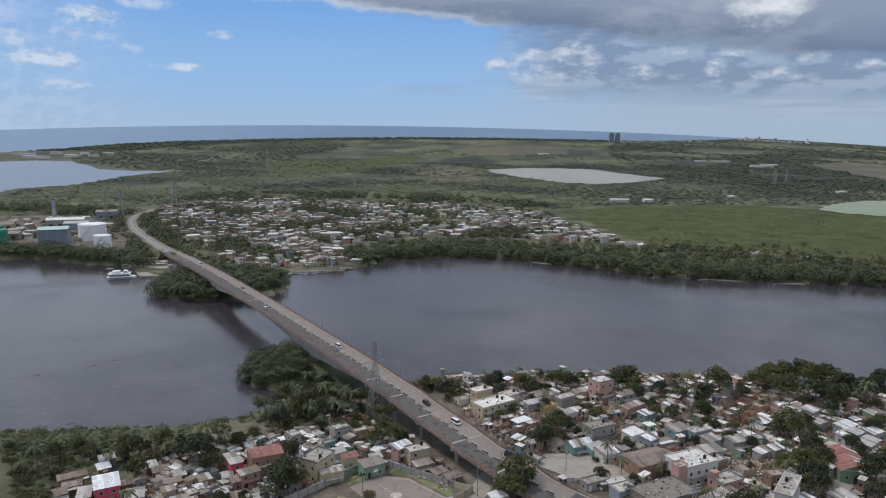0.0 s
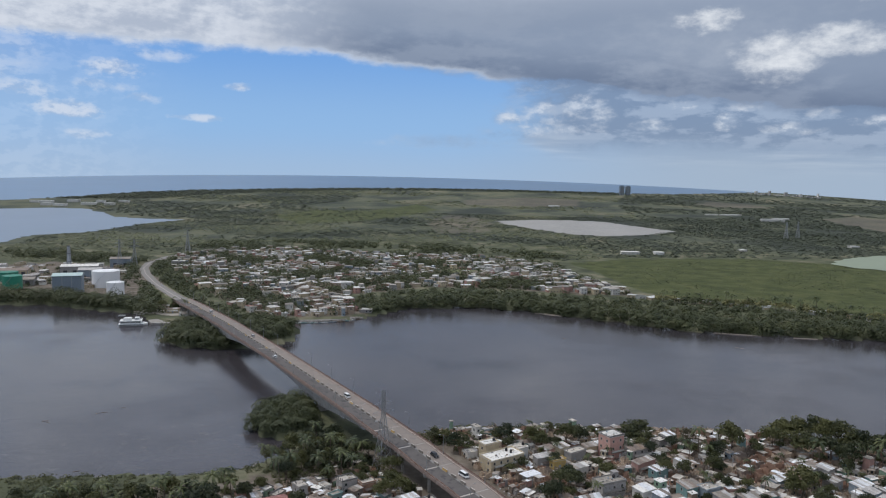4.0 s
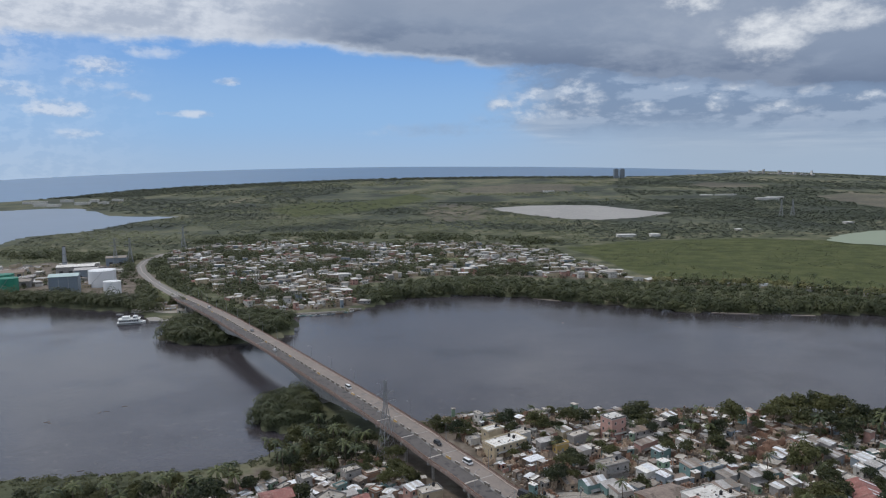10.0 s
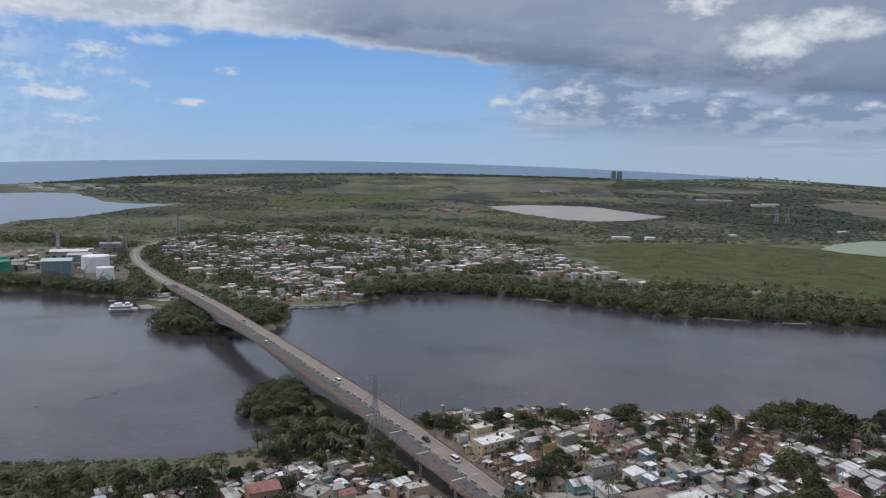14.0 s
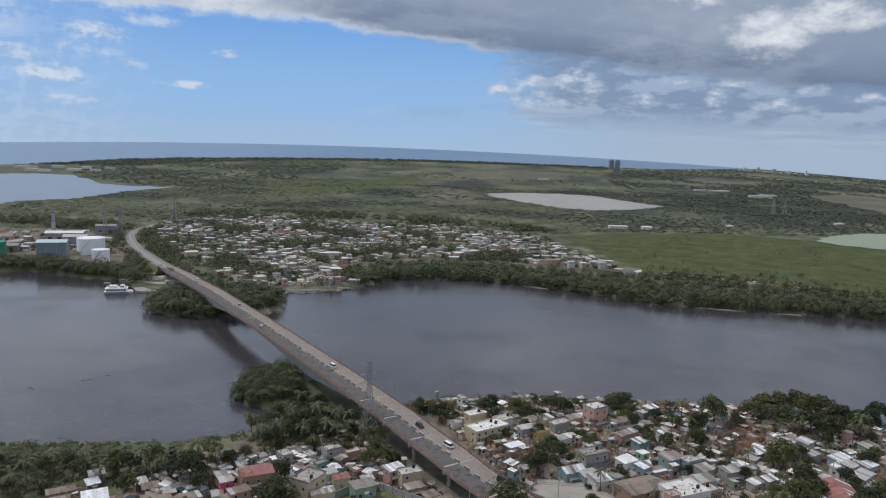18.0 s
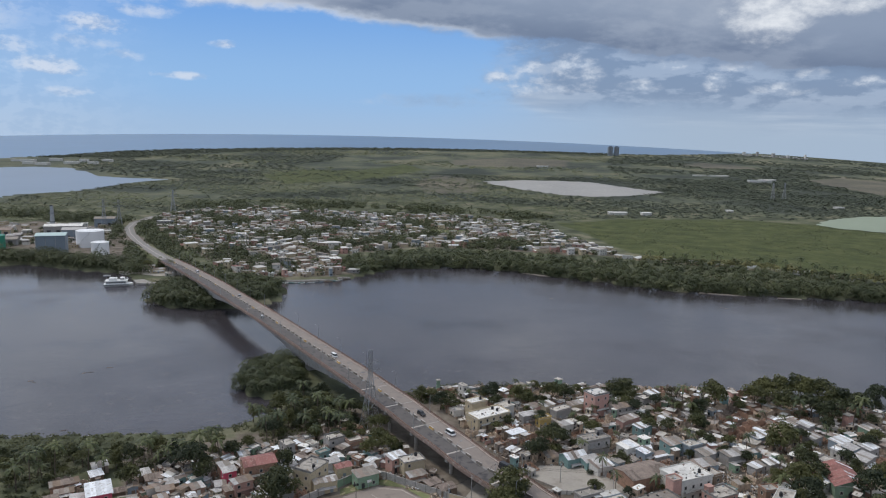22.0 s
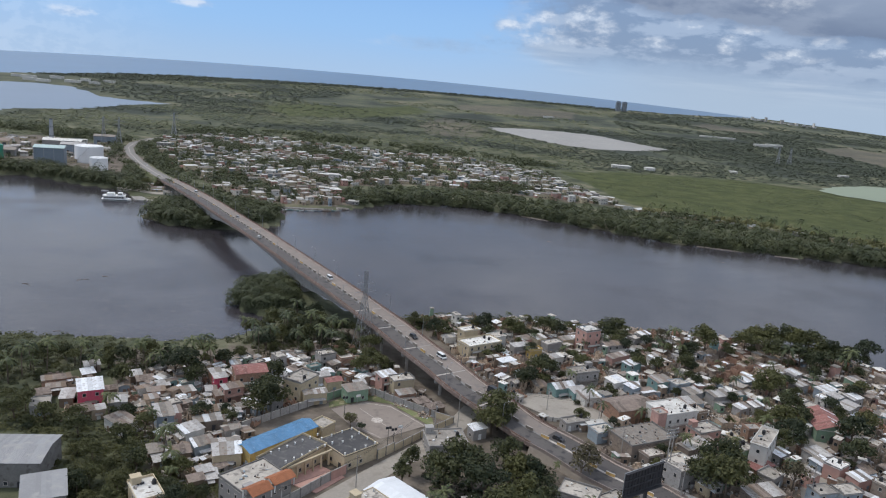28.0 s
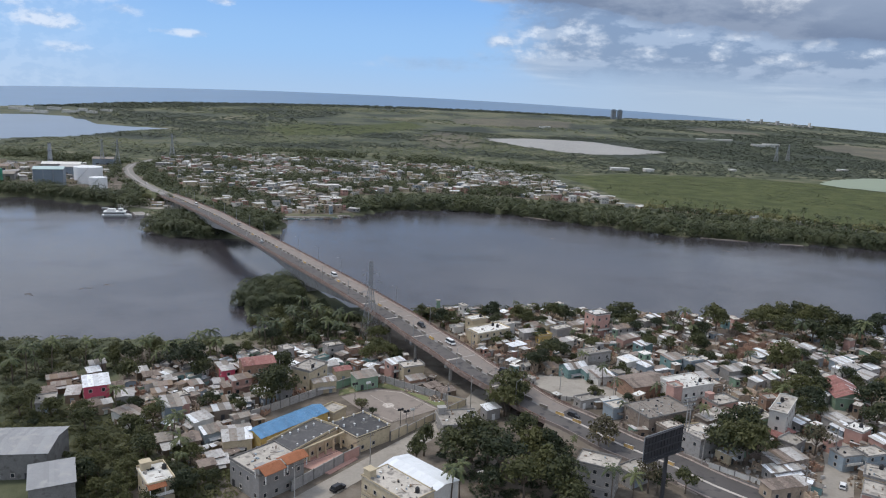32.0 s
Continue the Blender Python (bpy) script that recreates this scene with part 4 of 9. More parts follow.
def palm_kind(seed, height, frond_len, fronds):
    r = random.Random(seed)
    g = Geo()
    bx, by = r.uniform(-1.2, 1.2), r.uniform(-1.2, 1.2)
    pts = [(bx * t * t, by * t * t, height * t - 0.3 * (1 - t)) for t in (0, 0.25, 0.5, 0.75, 1.0)]
    limb(g, pts, 0.24, 0.15, 7)
    f = Geo()
    for i in range(fronds):
        a = 6.283 * i / fronds * 2.618 + r.uniform(-0.2, 0.2)
        rise = r.uniform(-0.25, 1.25)
        ln = frond_len * r.uniform(0.8, 1.1)
        mid, side = [], Vector((-math.sin(a), math.cos(a), 0))
        for k in range(7):
            t = k / 6
            rad = ln * t * (1 - 0.18 * t)
            z = height + ln * (rise * t - (0.55 + 0.35 * rise) * t * t)
            mid.append(Vector((bx + rad * math.cos(a), by + rad * math.sin(a), z)))
        for sg in (-1, 1):
            for k in range(6):
                w0, w1 = [0.62 * math.sin(3.1416 * (0.12 + 0.8 * q / 6)) for q in (k, k + 1)]
                p0, p1 = mid[k], mid[k + 1]
                q0 = p0 + (p1 - p0) * 0.45 + side * sg * w0 - Vector((0, 0, 0.35 * w0))
                q1 = p1 + (p1 - p0) * 0.30 + side * sg * w1 - Vector((0, 0, 0.4 * w1))
                f.add([p0, p0 + (p1 - p0) * 0.72, q1, q0], [(0, 1, 2, 3)])
    return g.mesh("trunk", M["bark"], True), f.mesh("fronds", M["palm"])


TREES = {"broad": [tree_kind(11 + i, 8.6 + i * 0.5, 4.6 + 0.3 * i, 1650, 0.56, M["leaf"]) for i in range(5)],
         "flat": [tree_kind(31 + i, 8.6, 7.2, 2200, 0.6, M["leaf"], 0.42) for i in range(2)],
         "dry": [tree_kind(41 + i, 9.0, 4.6, 520, 0.6, M["leaf_dry"]) for i in range(2)],
         "bush": [tree_kind(51 + i, 4.4, 3.0, 650, 0.45, M["leaf"], 0.8, 0.3) for i in range(3)],
         "tall": [tree_kind(61 + i, 13.5, 4.2, 1800, 0.54, M["leaf"], 1.25) for i in range(2)],
         "palm": [palm_kind(71 + i, 9.2 + 1.3 * i, 4.8, 16) for i in range(4)]}
TREE_LABEL = {"broad": "broad green leafy tree with a rounded uneven crown", "flat": "wide spreading green tree with a flat layered crown",
              "dry": "sparse brownish tree with thin dry leaves", "bush": "low dense green bush on bare soil",
              "tall": "tall dark green tree with an upright crown", "palm": "coconut palm with a thin leaning trunk"}
TREE_AT = []


def tree(kind, x, y, size=1.0, z=None, group=""):
    r = random.Random(int(x * 71 + y * 37))
    trunk, crown = TREES[kind][r.randrange(len(TREES[kind]))]
    z = ground_z(x, y) if z is None else z
    name = "palm_tree" if kind == "palm" else ("bush" if kind == "bush" else "tree")
    t = thing(name, pose(x, y, z, 0, 0, r.uniform(0, 360)) @ Matrix.Diagonal((size, size, size * r.uniform(0.9, 1.1), 1)), TREE_LABEL[kind],
              "palm" if kind == "palm" else ("bush" if kind == "bush" else "tree"), group)
    part("trunk", trunk, None, t)
    part("fronds" if kind == "palm" else "crown", crown, None, t)
    TREE_AT.append((x, y, 3.5 * size))
    return t


def scatter(poly, spacing, seed, jitter=0.5):
    """Uneven points that fill a polygon of the plan."""
    r = np.random.default_rng(seed)
    (x0, y0), (x1, y1) = np.min(poly, 0), np.max(poly, 0)
    gx, gy = np.meshgrid(np.arange(x0, x1 + spacing, spacing), np.arange(y0, y1 + spacing, spacing))
    gx, gy = gx + r.uniform(-jitter, jitter, gx.shape) * spacing, gy + r.uniform(-jitter, jitter, gy.shape) * spacing
    keep = inside(poly, gx, gy)
    return gx[keep], gy[keep]


def thicket(name, x, y, rad, count, size, seed, material, label, squash=0.8, lift=0.35, category="woods", ruffle=0.2, up=0.45, shell=0.88):
    """Crowns past counting, as one mass of leaf clumps."""
    x, y, rad = np.asarray(x), np.asarray(y), np.asarray(rad)
    z = bowl(x, y) + 2.2 + rad * lift
    z = np.where(inside(RIVER, x, y), 0.2 + rad * lift, z)
    v = leaf_quads(np.stack([x, y, z], 1), rad, count, size, seed, squash, shell, ruffle, up)
    ob = tagged(new(name, quad_mesh(name, v, material)), label, category, kind="stuff")
    return ob


def spread_along(line, s0, s1, n, seed, inland, width):
    """Points in a belt beside a shore line (to its left when inland is positive)."""
    r = np.random.default_rng(seed)
    pts = np.array(line, float)
    d = np.diff(pts, axis=0)
    ln = np.hypot(d[:, 0], d[:, 1])
    cum = np.concatenate([[0], np.cumsum(ln)])
    s = r.uniform(s0, s1, n)
    i = np.clip(np.searchsorted(cum, s) - 1, 0, len(ln) - 1)
    t = (s - cum[i]) / ln[i]
    p = pts[i] + d[i] * t[:, None]
    nx, ny = -d[i][:, 1] / ln[i], d[i][:, 0] / ln[i]
    o = r.uniform(0, 1, n) ** 1.3 * width * (1 if inland > 0 else -1)
    return p[:, 0] + nx * o, p[:, 1] + ny * o


# mangrove belt behind the far bank
BELT = [(-118, 698), (-91, 735), (-75, 744), (-12, 756), (51, 733), (113, 698), (169, 670), (264, 658), (345, 652), (560, 645), (600, 660), (480, 684), (377, 708), (355, 728),
        (299, 766), (242, 782), (184, 805), (150, 812), (103, 818), (53, 836), (-13, 842), (-85, 840), (-130, 800), (-172, 752), (-150, 735)]
bx, by = scatter(BELT, 13.0, 3, 0.42)
thicket("mangrove", bx, by, rng.uniform(3.6, 6.4, len(bx)), 190, 1.2, 5, M["mangrove"], "dense dark green mangrove wood along the far bank", 0.85, 0.3, ruffle=0.12, up=0.35, shell=0.94)
fx, fy = scatter([(-124, 690), (-116, 691), (-90, 731), (-75, 740), (-12, 752), (51, 729), (113, 694), (169, 666), (264, 654), (345, 648), (560, 642),
                  (560, 664), (345, 670), (264, 676), (175, 690), (118, 718), (55, 754), (-12, 776), (-78, 764), (-100, 750), (-124, 712)], 8.8, 13)
thicket("mangrove", fx, fy, rng.uniform(4.4, 8.4, len(fx)), 280, 1.1, 15, M["mangrove"], "tall mangrove trees leaning over the water", 0.95, 0.5, ruffle=0.14, up=0.35, shell=0.93)
# wooded islet at the far end of the bridge, and the bank by the works
ix, iy = scatter([(-272, 596), (-273, 563), (-245, 539), (-213, 537), (-182, 562), (-168, 582), (-176, 622), (-205, 640), (-240, 634), (-268, 616)], 6.0, 17)
thicket("mangrove", ix, iy, rng.uniform(4.2, 7.0, len(ix)), 300, 0.95, 18, M["mangrove"], "dense round mangrove trees on the point by the bridge", 1.0, 0.6)
wx, wy = scatter([(-700, 690), (-479, 691), (-448, 696), (-384, 677), (-352, 672), (-322, 646), (-312, 656), (-335, 690), (-352, 705), (-384, 712), (-450, 728), (-520, 722), (-700, 740)], 7.0, 19)
thicket("mangrove", wx, wy, rng.uniform(5.4, 9.0, len(wx)), 220, 1.1, 20, M["mangrove"], "dark green trees along the bank below the works", 0.95, 0.5)
# the wooded point under the near half of the bridge
px, py = scatter([(-108, 408), (-116, 416), (-132, 400), (-130, 368), (-112, 356), (-100, 366), (-97, 384), (-103, 397)], 4.4, 21)
thicket("mangrove", px, py, rng.uniform(3.2, 5.4, len(px)), 620, 0.62, 22, M["mangrove"], "dense round mangrove trees on the near point", 1.05, 0.6)
# scrub and scattered woods out to the skyline
sx, sy = scatter([(-885, 1330), (-840, 1120), (-700, 1010), (-520, 1000), (-530, 1130), (-480, 1300), (-380, 1260), (-300, 1370), (-180, 1400), (-90, 1400), (40, 1300), (105, 1190), (220, 1262), (421, 1303),
                  (560, 1265), (760, 1430), (1300, 1700), (1500, 2300), (-1000, 2300), (-960, 1880), (-800, 1870), (-850, 1740), (-900, 1600), (-900, 1420)], 13.5, 23)
ok = ~(inside(POND, sx, sy) | inside(POND_GREEN, sx, sy) | inside(BAY, sx, sy))
ok &= np.sin(sx * 0.011 + 2 * np.sin(sy * 0.004)) + np.sin(sy * 0.017 + sx * 0.003) + rng.normal(0, 0.8, len(sx)) > -1.0
ok &= ~(inside(BARE_FIELDS[0], sx, sy) | (inside(BARE_FIELDS[3], sx, sy) & (rng.random(len(sx)) < 0.5)) | (inside(SUNLIT_MEADOW, sx, sy) & (rng.random(len(sx)) < 0.75)))
east = ok & (sx > 180)
ok &= ~east
thicket("scrub", sx[east], sy[east], rng.uniform(3.5, 8.0, east.sum()), 26, 2.8, 22, M["hazy_wood"], "dark scrub woods round the marsh and the lagoon", 0.4, 0.0, "scrub", 0.14, 1.2)
clump = np.sin(sx * 0.013 + 2.2 * np.sin(sy * 0.006)) + np.sin(sy * 0.021 + 1.7 * np.sin(sx * 0.008)) + np.random.default_rng(71).normal(0, 0.5, len(sx)) > np.where(sy > 1840, -0.2, 0.55)
dark = ok & clump
ok &= ~clump
thicket("scrub", sx[dark], sy[dark], rng.uniform(4.5, 9.0, dark.sum()), 26, 2.8, 72, M["hazy_wood"], "dark clumps of trees among the scrub", 0.45, 0.0, "scrub", 0.14, 1.2)
thicket("scrub", sx[ok], sy[ok], rng.uniform(3.5, 8.0, ok.sum()), 26, 3.0, 24, M["scrub"], "scattered scrub trees over the flat land", 0.34, 0.0, "scrub", 0.14, 1.8)
hx, hy = scatter([(-1000, 2300), (1500, 2300), (2600, 3000), (1300, 3500), (600, 3740), (0, 3720), (-730, 3560), (-1086, 3360), (-1340, 2880), (-1420, 2600), (-1300, 2250), (-1080, 2010)], 32.0, 25)
ok = np.sin(hx * 0.006 + 2 * np.sin(hy * 0.005)) + np.sin(hy * 0.012) + rng.normal(0, 0.35, len(hx)) > 0.35
ok &= ~(inside(BARE_FIELDS[1], hx, hy) | inside(BARE_FIELDS[2], hx, hy) | inside(SUNLIT_MEADOW, hx, hy) | inside(BARE_FIELDS[0], hx, hy))
ok &= hx < 150 + 0.12 * hy
vx, vy = scatter([(470, 1800), (760, 1560), (1300, 1760), (1500, 2300), (2600, 3000), (1300, 3560), (640, 3740), (480, 3000), (430, 2300)], 23.0, 31)
open_land = np.sin(vx * 0.009 + 2 * np.sin(vy * 0.004)) + np.sin(vy * 0.014 + vx * 0.002) + rng.normal(0, 0.45, len(vx)) < -0.55
open_land |= inside(POND, vx, vy) | inside(BARE_FIELDS[0], vx, vy) | inside(BARE_FIELDS[2], vx, vy)
thicket("scrub", vx[~open_land], vy[~open_land], rng.uniform(7.0, 13.0, (~open_land).sum()), 22, 5.0, 31, M["hazy_wood"], "dark woods and hedges of the eastern plain", 0.36, 0.0, "woods", 0.16, 1.2)
thicket("scrub", hx[ok], hy[ok], rng.uniform(6.0, 13.0, ok.sum()), 26, 5.0, 26, M["scrub"], "far woods that close the plain", 0.34, 0.0, "woods", 0.14, 1.6)
wx, wy = scatter([(-1080, 2010), (-940, 1880), (-800, 1880), (-560, 2100), (-640, 2500), (-560, 3000), (-730, 3500), (-1086, 3330), (-1340, 2880), (-1420, 2600), (-1360, 2300), (-1260, 2160)], 24.0, 73)
dark = np.sin(wx * 0.008 + 2 * np.sin(wy * 0.005)) + np.sin(wy * 0.014) + np.random.default_rng(74).normal(0, 0.5, len(wx)) > -0.6
thicket("scrub", wx[dark], wy[dark], np.random.default_rng(75).uniform(5.0, 10.0, dark.sum()), 24, 4.5, 76, M["hazy_wood"], "dark woods between the bay and the sea", 0.4, 0.0, "woods", 0.16, 1.2)
kx, ky = scatter([(-1640, 2545), (-1600, 2640), (-1545, 2810), (-1515, 2980), (-1365, 3175), (-1060, 3400), (-745, 3590), (-430, 3740), (0, 3820), (400, 3850), (613, 3870), (613, 3720), (244, 3700), (-228, 3640), (-700, 3450), (-1000, 3220), (-1200, 2950), (-1300, 2650)], 22.0, 27)
thicket("scrub", kx, ky, rng.uniform(8.0, 12.0, len(kx)), 26, 5.0, 28, M["hazy_wood"], "dark coastal wood in front of the sea", 0.45, 0.1, "woods", 0.2, 0.8)
yx, yy = scatter([(172, 832), (242, 808), (299, 792), (355, 752), (400, 724), (520, 700), (520, 686), (395, 708), (350, 735), (295, 775), (240, 790), (172, 814)], 6.5, 29)
pale = np.sin(yx * 0.05) + rng.normal(0, 0.7, len(yx)) > -0.1
thicket("palm_row", yx[pale], yy[pale], rng.uniform(2.6, 4.6, pale.sum()), 60, 1.4, 30, M["yellow_leaf"], "row of yellowish palms and bushes behind the mangroves", 1.0, 1.2)
thicket("palm_row", yx[~pale], yy[~pale], rng.uniform(2.6, 4.4, (~pale).sum()), 70, 1.4, 32, M["mangrove"], "row of dark trees behind the mangroves", 1.0, 1.0)
qx, qy = scatter([(613, 3870), (920, 3960), (1230, 4200), (1560, 4520), (1900, 4450), (2600, 4000), (2600, 3000), (1300, 3520), (640, 3680)], 36.0, 35)
ok = np.sin(qx * 0.007) + np.sin(qy * 0.011 + qx * 0.004) + rng.normal(0, 0.6, len(qx)) > -0.4
thicket("scrub", qx[ok], qy[ok], rng.uniform(6.0, 9.0, ok.sum()), 20, 6.0, 36, M["hazy_wood"], "dark woods before the skyline", 0.25, 0.0, "woods", 0.25, 0.7)
# low bushes of the green marsh, and the woods round the lagoon
mx, my = scatter([(125, 1160), (158, 1020), (178, 900), (196, 852), (248, 832), (303, 812), (364, 770), (435, 730), (700, 700), (900, 1050), (618, 1150), (555, 1245), (421, 1285), (220, 1244)], 7.4, 33)
ok = np.sin(mx * 0.03 + 2 * np.sin(my * 0.02)) + rng.normal(0, 0.9, len(mx)) > 0.1
thicket("marsh_bush", mx[ok], my[ok], rng.uniform(1.0, 2.6, ok.sum()), 12, 1.3, 34, M["mangrove"], "low green bushes over the marsh", 0.4, 0.0, "bushes", 0.15, 1.2)
zx, zy = scatter([(-530, 1240), (-470, 1250), (-397, 1302), (-264, 1258), (-163, 1242), (-68, 1262), (30, 1205), (100, 1105), (140, 1190), (60, 1330), (-60, 1400), (-260, 1420), (-420, 1410), (-540, 1340)], 11.5, 45)
ok = np.sin(zx * 0.031 + 2 * np.sin(zy * 0.013)) + np.sin(zy * 0.045 + zx * 0.012) + np.random.default_rng(77).normal(0, 0.7, len(zx)) > 0.1
zx, zy = zx[ok], zy[ok]
thicket("mangrove", zx, zy, rng.uniform(4.0, 8.5, len(zx)), 60, 2.0, 46, M["mangrove"], "dark belt of trees behind the far town", 0.8, 0.3, ruffle=0.14)
# low green growth at the water's edge, and bushes beside the bridge
ex, ey = scatter([(-330, 272), (-207, 291), (-137, 303), (-106, 322), (-99, 312), (-138, 289), (-207, 276), (-330, 255)], 3.6, 37)
thicket("bank_growth", ex, ey, rng.uniform(1.2, 2.6, len(ex)), 60, 0.6, 38, M["leaf"], "low green weeds and reeds along the muddy bank", 0.7, 0.1, "weeds", 0.4, 0.5)
ex, ey = scatter([(-2, 378), (-24, 371), (-40, 362), (-34, 350), (-10, 342), (0, 352)], 4.6, 39)
thicket("bank_growth", ex, ey, rng.uniform(1.8, 3.4, len(ex)), 110, 0.75, 40, M["leaf"], "bushes on the bank beside the bridge", 0.8, 0.25, "bushes", 0.4, 0.5)

# ---- houses ----
WIN = Geo().box(-0.6, -0.06, -0.65, -0.48, 0.08, 0.65).box(0.48, -0.06, -0.65, 0.6, 0.08, 0.65).box(-0.48, -0.06, 0.53, 0.48, 0.08, 0.65).box(-0.65, -0.12, -0.72, 0.65, 0.08, -0.6).mesh("window", M["kerb"])
PANE = Geo().box(-0.48, 0.0, -0.6, 0.48, 0.05, 0.53).mesh("pane", M["glass"])
DOORM = {k: Geo().box(-0.5, -0.05, 0.0, 0.5, 0.06, 2.05).box(-0.6, -0.08, 0.0, -0.5, 0.06, 2.15).box(0.5, -0.08, 0.0, 0.6, 0.06, 2.15).box(-0.6, -0.08, 2.05, 0.6, 0.06, 2.15).mesh("door", M[k]) for k in ("wood", "dark_steel", "white_paint", "w_blue")}
HOUSE_AT = []
WALL_WORD = {"w_cream": "cream", "w_grey": "bare grey cement", "w_white": "whitewashed", "w_pink": "salmon pink", "w_teal": "turquoise", "w_blue": "pale blue",
             "w_yellow": "ochre yellow", "w_green": "green", "w_tan": "bare tan plaster", "w_mud": "dirty brown block", "w_red": "crimson red", "w_brown": "brown brick", "wood": "weathered board"}
ROOF_WORD = {"r_zinc": "grey zinc sheet", "r_bright": "shiny new zinc", "r_rust": "rusted sheet", "r_grey": "old patched sheet", "r_conc": "flat concrete", "r_white": "flat white-coated",
             "r_sheet": "clean white sheet", "r_red": "red painted", "r_orange": "orange tiled", "r_blue": "blue sheet", "r_black": "black bitumen"}


def gable_walls(w, d, h, rise, kind):
    g = Geo()
    a, b = w / 2, d / 2
    if kind == "gable":      # ridge along x
        g.add([(-a, -b, -0.6), (a, -b, -0.6), (a, b, -0.6), (-a, b, -0.6), (-a, -b, h), (a, -b, h), (a, b, h), (-a, b, h), (-a, 0, h + rise), (a, 0, h + rise)],
              [(0, 1, 5, 4), (2, 3, 7, 6), (1, 2, 6, 9, 5), (3, 0, 4, 8, 7), (4, 5, 9, 8), (6, 7, 8, 9), (3, 2, 1, 0)])
    else:                    # one slope, high at the back
        k = rise if kind == "shed" else 0.0
        g.add([(-a, -b, -0.6), (a, -b, -0.6), (a, b, -0.6), (-a, b, -0.6), (-a, -b, h), (a, -b, h), (a, b, h + k), (-a, b, h + k)],
              [(0, 1, 5, 4), (1, 2, 6, 5), (2, 3, 7, 6), (3, 0, 4, 7), (4, 5, 6, 7), (3, 2, 1, 0)])
    return g


def roof_geo(w, d, h, rise, kind, over, thick=0.12):
    g = Geo()
    a, b = w / 2 + over, d / 2 + over
    if kind == "gable":
        e = rise * over / (d / 2)
        for s in (-1, 1):
            lo, hi = h - e + 0.02, h + rise + 0.02
            q = [(-a, s * b, lo), (a, s * b, lo), (a, 0, hi), (-a, 0, hi)]
            q = q if s < 0 else [q[1], q[0], q[3], q[2]]
            g.add(q + [(x, y, z + thick) for x, y, z in q], [(3, 2, 1, 0), (4, 5, 6, 7), (0, 1, 5, 4), (1, 2, 6, 5), (2, 3, 7, 6), (3, 0, 4, 7)])
    elif kind == "shed":
        k = rise / d
        z0, z1 = h - over * k + 0.02, h + rise + over * k + 0.02
        q = [(-a, -b, z0), (a, -b, z0), (a, b, z1), (-a, b, z1)]
        g.add(q + [(x, y, z + thick) for x, y, z in q], [(3, 2, 1, 0), (4, 5, 6, 7), (0, 1, 5, 4), (1, 2, 6, 5), (2, 3, 7, 6), (3, 0, 4, 7)])
    else:
        g.box(-a, -b, h + 0.01, a, b, h + 0.22)
    return g


SHEET_MIX = {"r_ware": ("r_ware",), "r_zinc": ("r_zinc", "r_zinc", "r_zinc", "r_grey", "r_grey", "r_bright", "r_rust"), "r_bright": ("r_bright", "r_bright", "r_bright", "r_zinc", "r_grey", "r_white"), "r_rust": ("r_rust", "r_rust", "r_grey", "r_zinc", "wood"),
             "r_grey": ("r_grey", "r_grey", "r_rust", "r_zinc", "r_conc"), "r_white": ("r_white", "r_bright"), "r_red": ("r_red",), "r_sheet": ("r_sheet",), "r_blue": ("r_blue",), "r_orange": ("r_orange",)}


def roof_sheets(w, d, h, rise, kind, over, seed, top, patched=True):
    """The roof as overlapping sheets laid side by side, some of them replaced: (geometry, paint) pairs."""
    r = random.Random(seed)
    n = max(2, int(round((w + 2 * over) / r.uniform(1.2, 2.3))))
    out = []
    for s in ((-1, 1) if kind == "gable" else (0,)):
        for i in range(n):
            x0, x1 = -w / 2 - over + (w + 2 * over) * i / n, -w / 2 - over + (w + 2 * over) * (i + 1) / n + 0.06
            lift = 0.03 + 0.025 * (i % 2)
            ov = over + (r.uniform(-0.2, 0.22) if patched else 0.0)
            if kind == "gable":
                k = rise / (d / 2)
                lo = h - k * ov
                q = [(x0, s * (d / 2 + ov), lo), (x1, s * (d / 2 + ov), lo), (x1, 0, h + rise), (x0, 0, h + rise)]
                q = q if s < 0 else [q[1], q[0], q[3], q[2]]
            else:
                k = rise / d
                q = [(x0, -d / 2 - ov, h - k * ov), (x1, -d / 2 - ov, h - k * ov), (x1, d / 2 + over, h + rise + k * over), (x0, d / 2 + over, h + rise + k * over)]
            if patched:
                sk, dz = r.uniform(-0.14, 0.14), [r.uniform(0.0, 0.10) for _ in range(4)]
                q = [(a + sk * (1 if j in (0, 1) else -1), b, c + dz[j]) for j, (a, b, c) in enumerate(q)]
            q = [(a, b, c + lift) for a, b, c in q]
            g = Geo().add(q + [(a, b, c + 0.05) for a, b, c in q], [(3, 2, 1, 0), (4, 5, 6, 7), (0, 1, 5, 4), (1, 2, 6, 5), (2, 3, 7, 6), (3, 0, 4, 7)])
            out.append((g, r.choice(SHEET_MIX[top]) if patched else top))
    return out


FLAT_TOPS = []


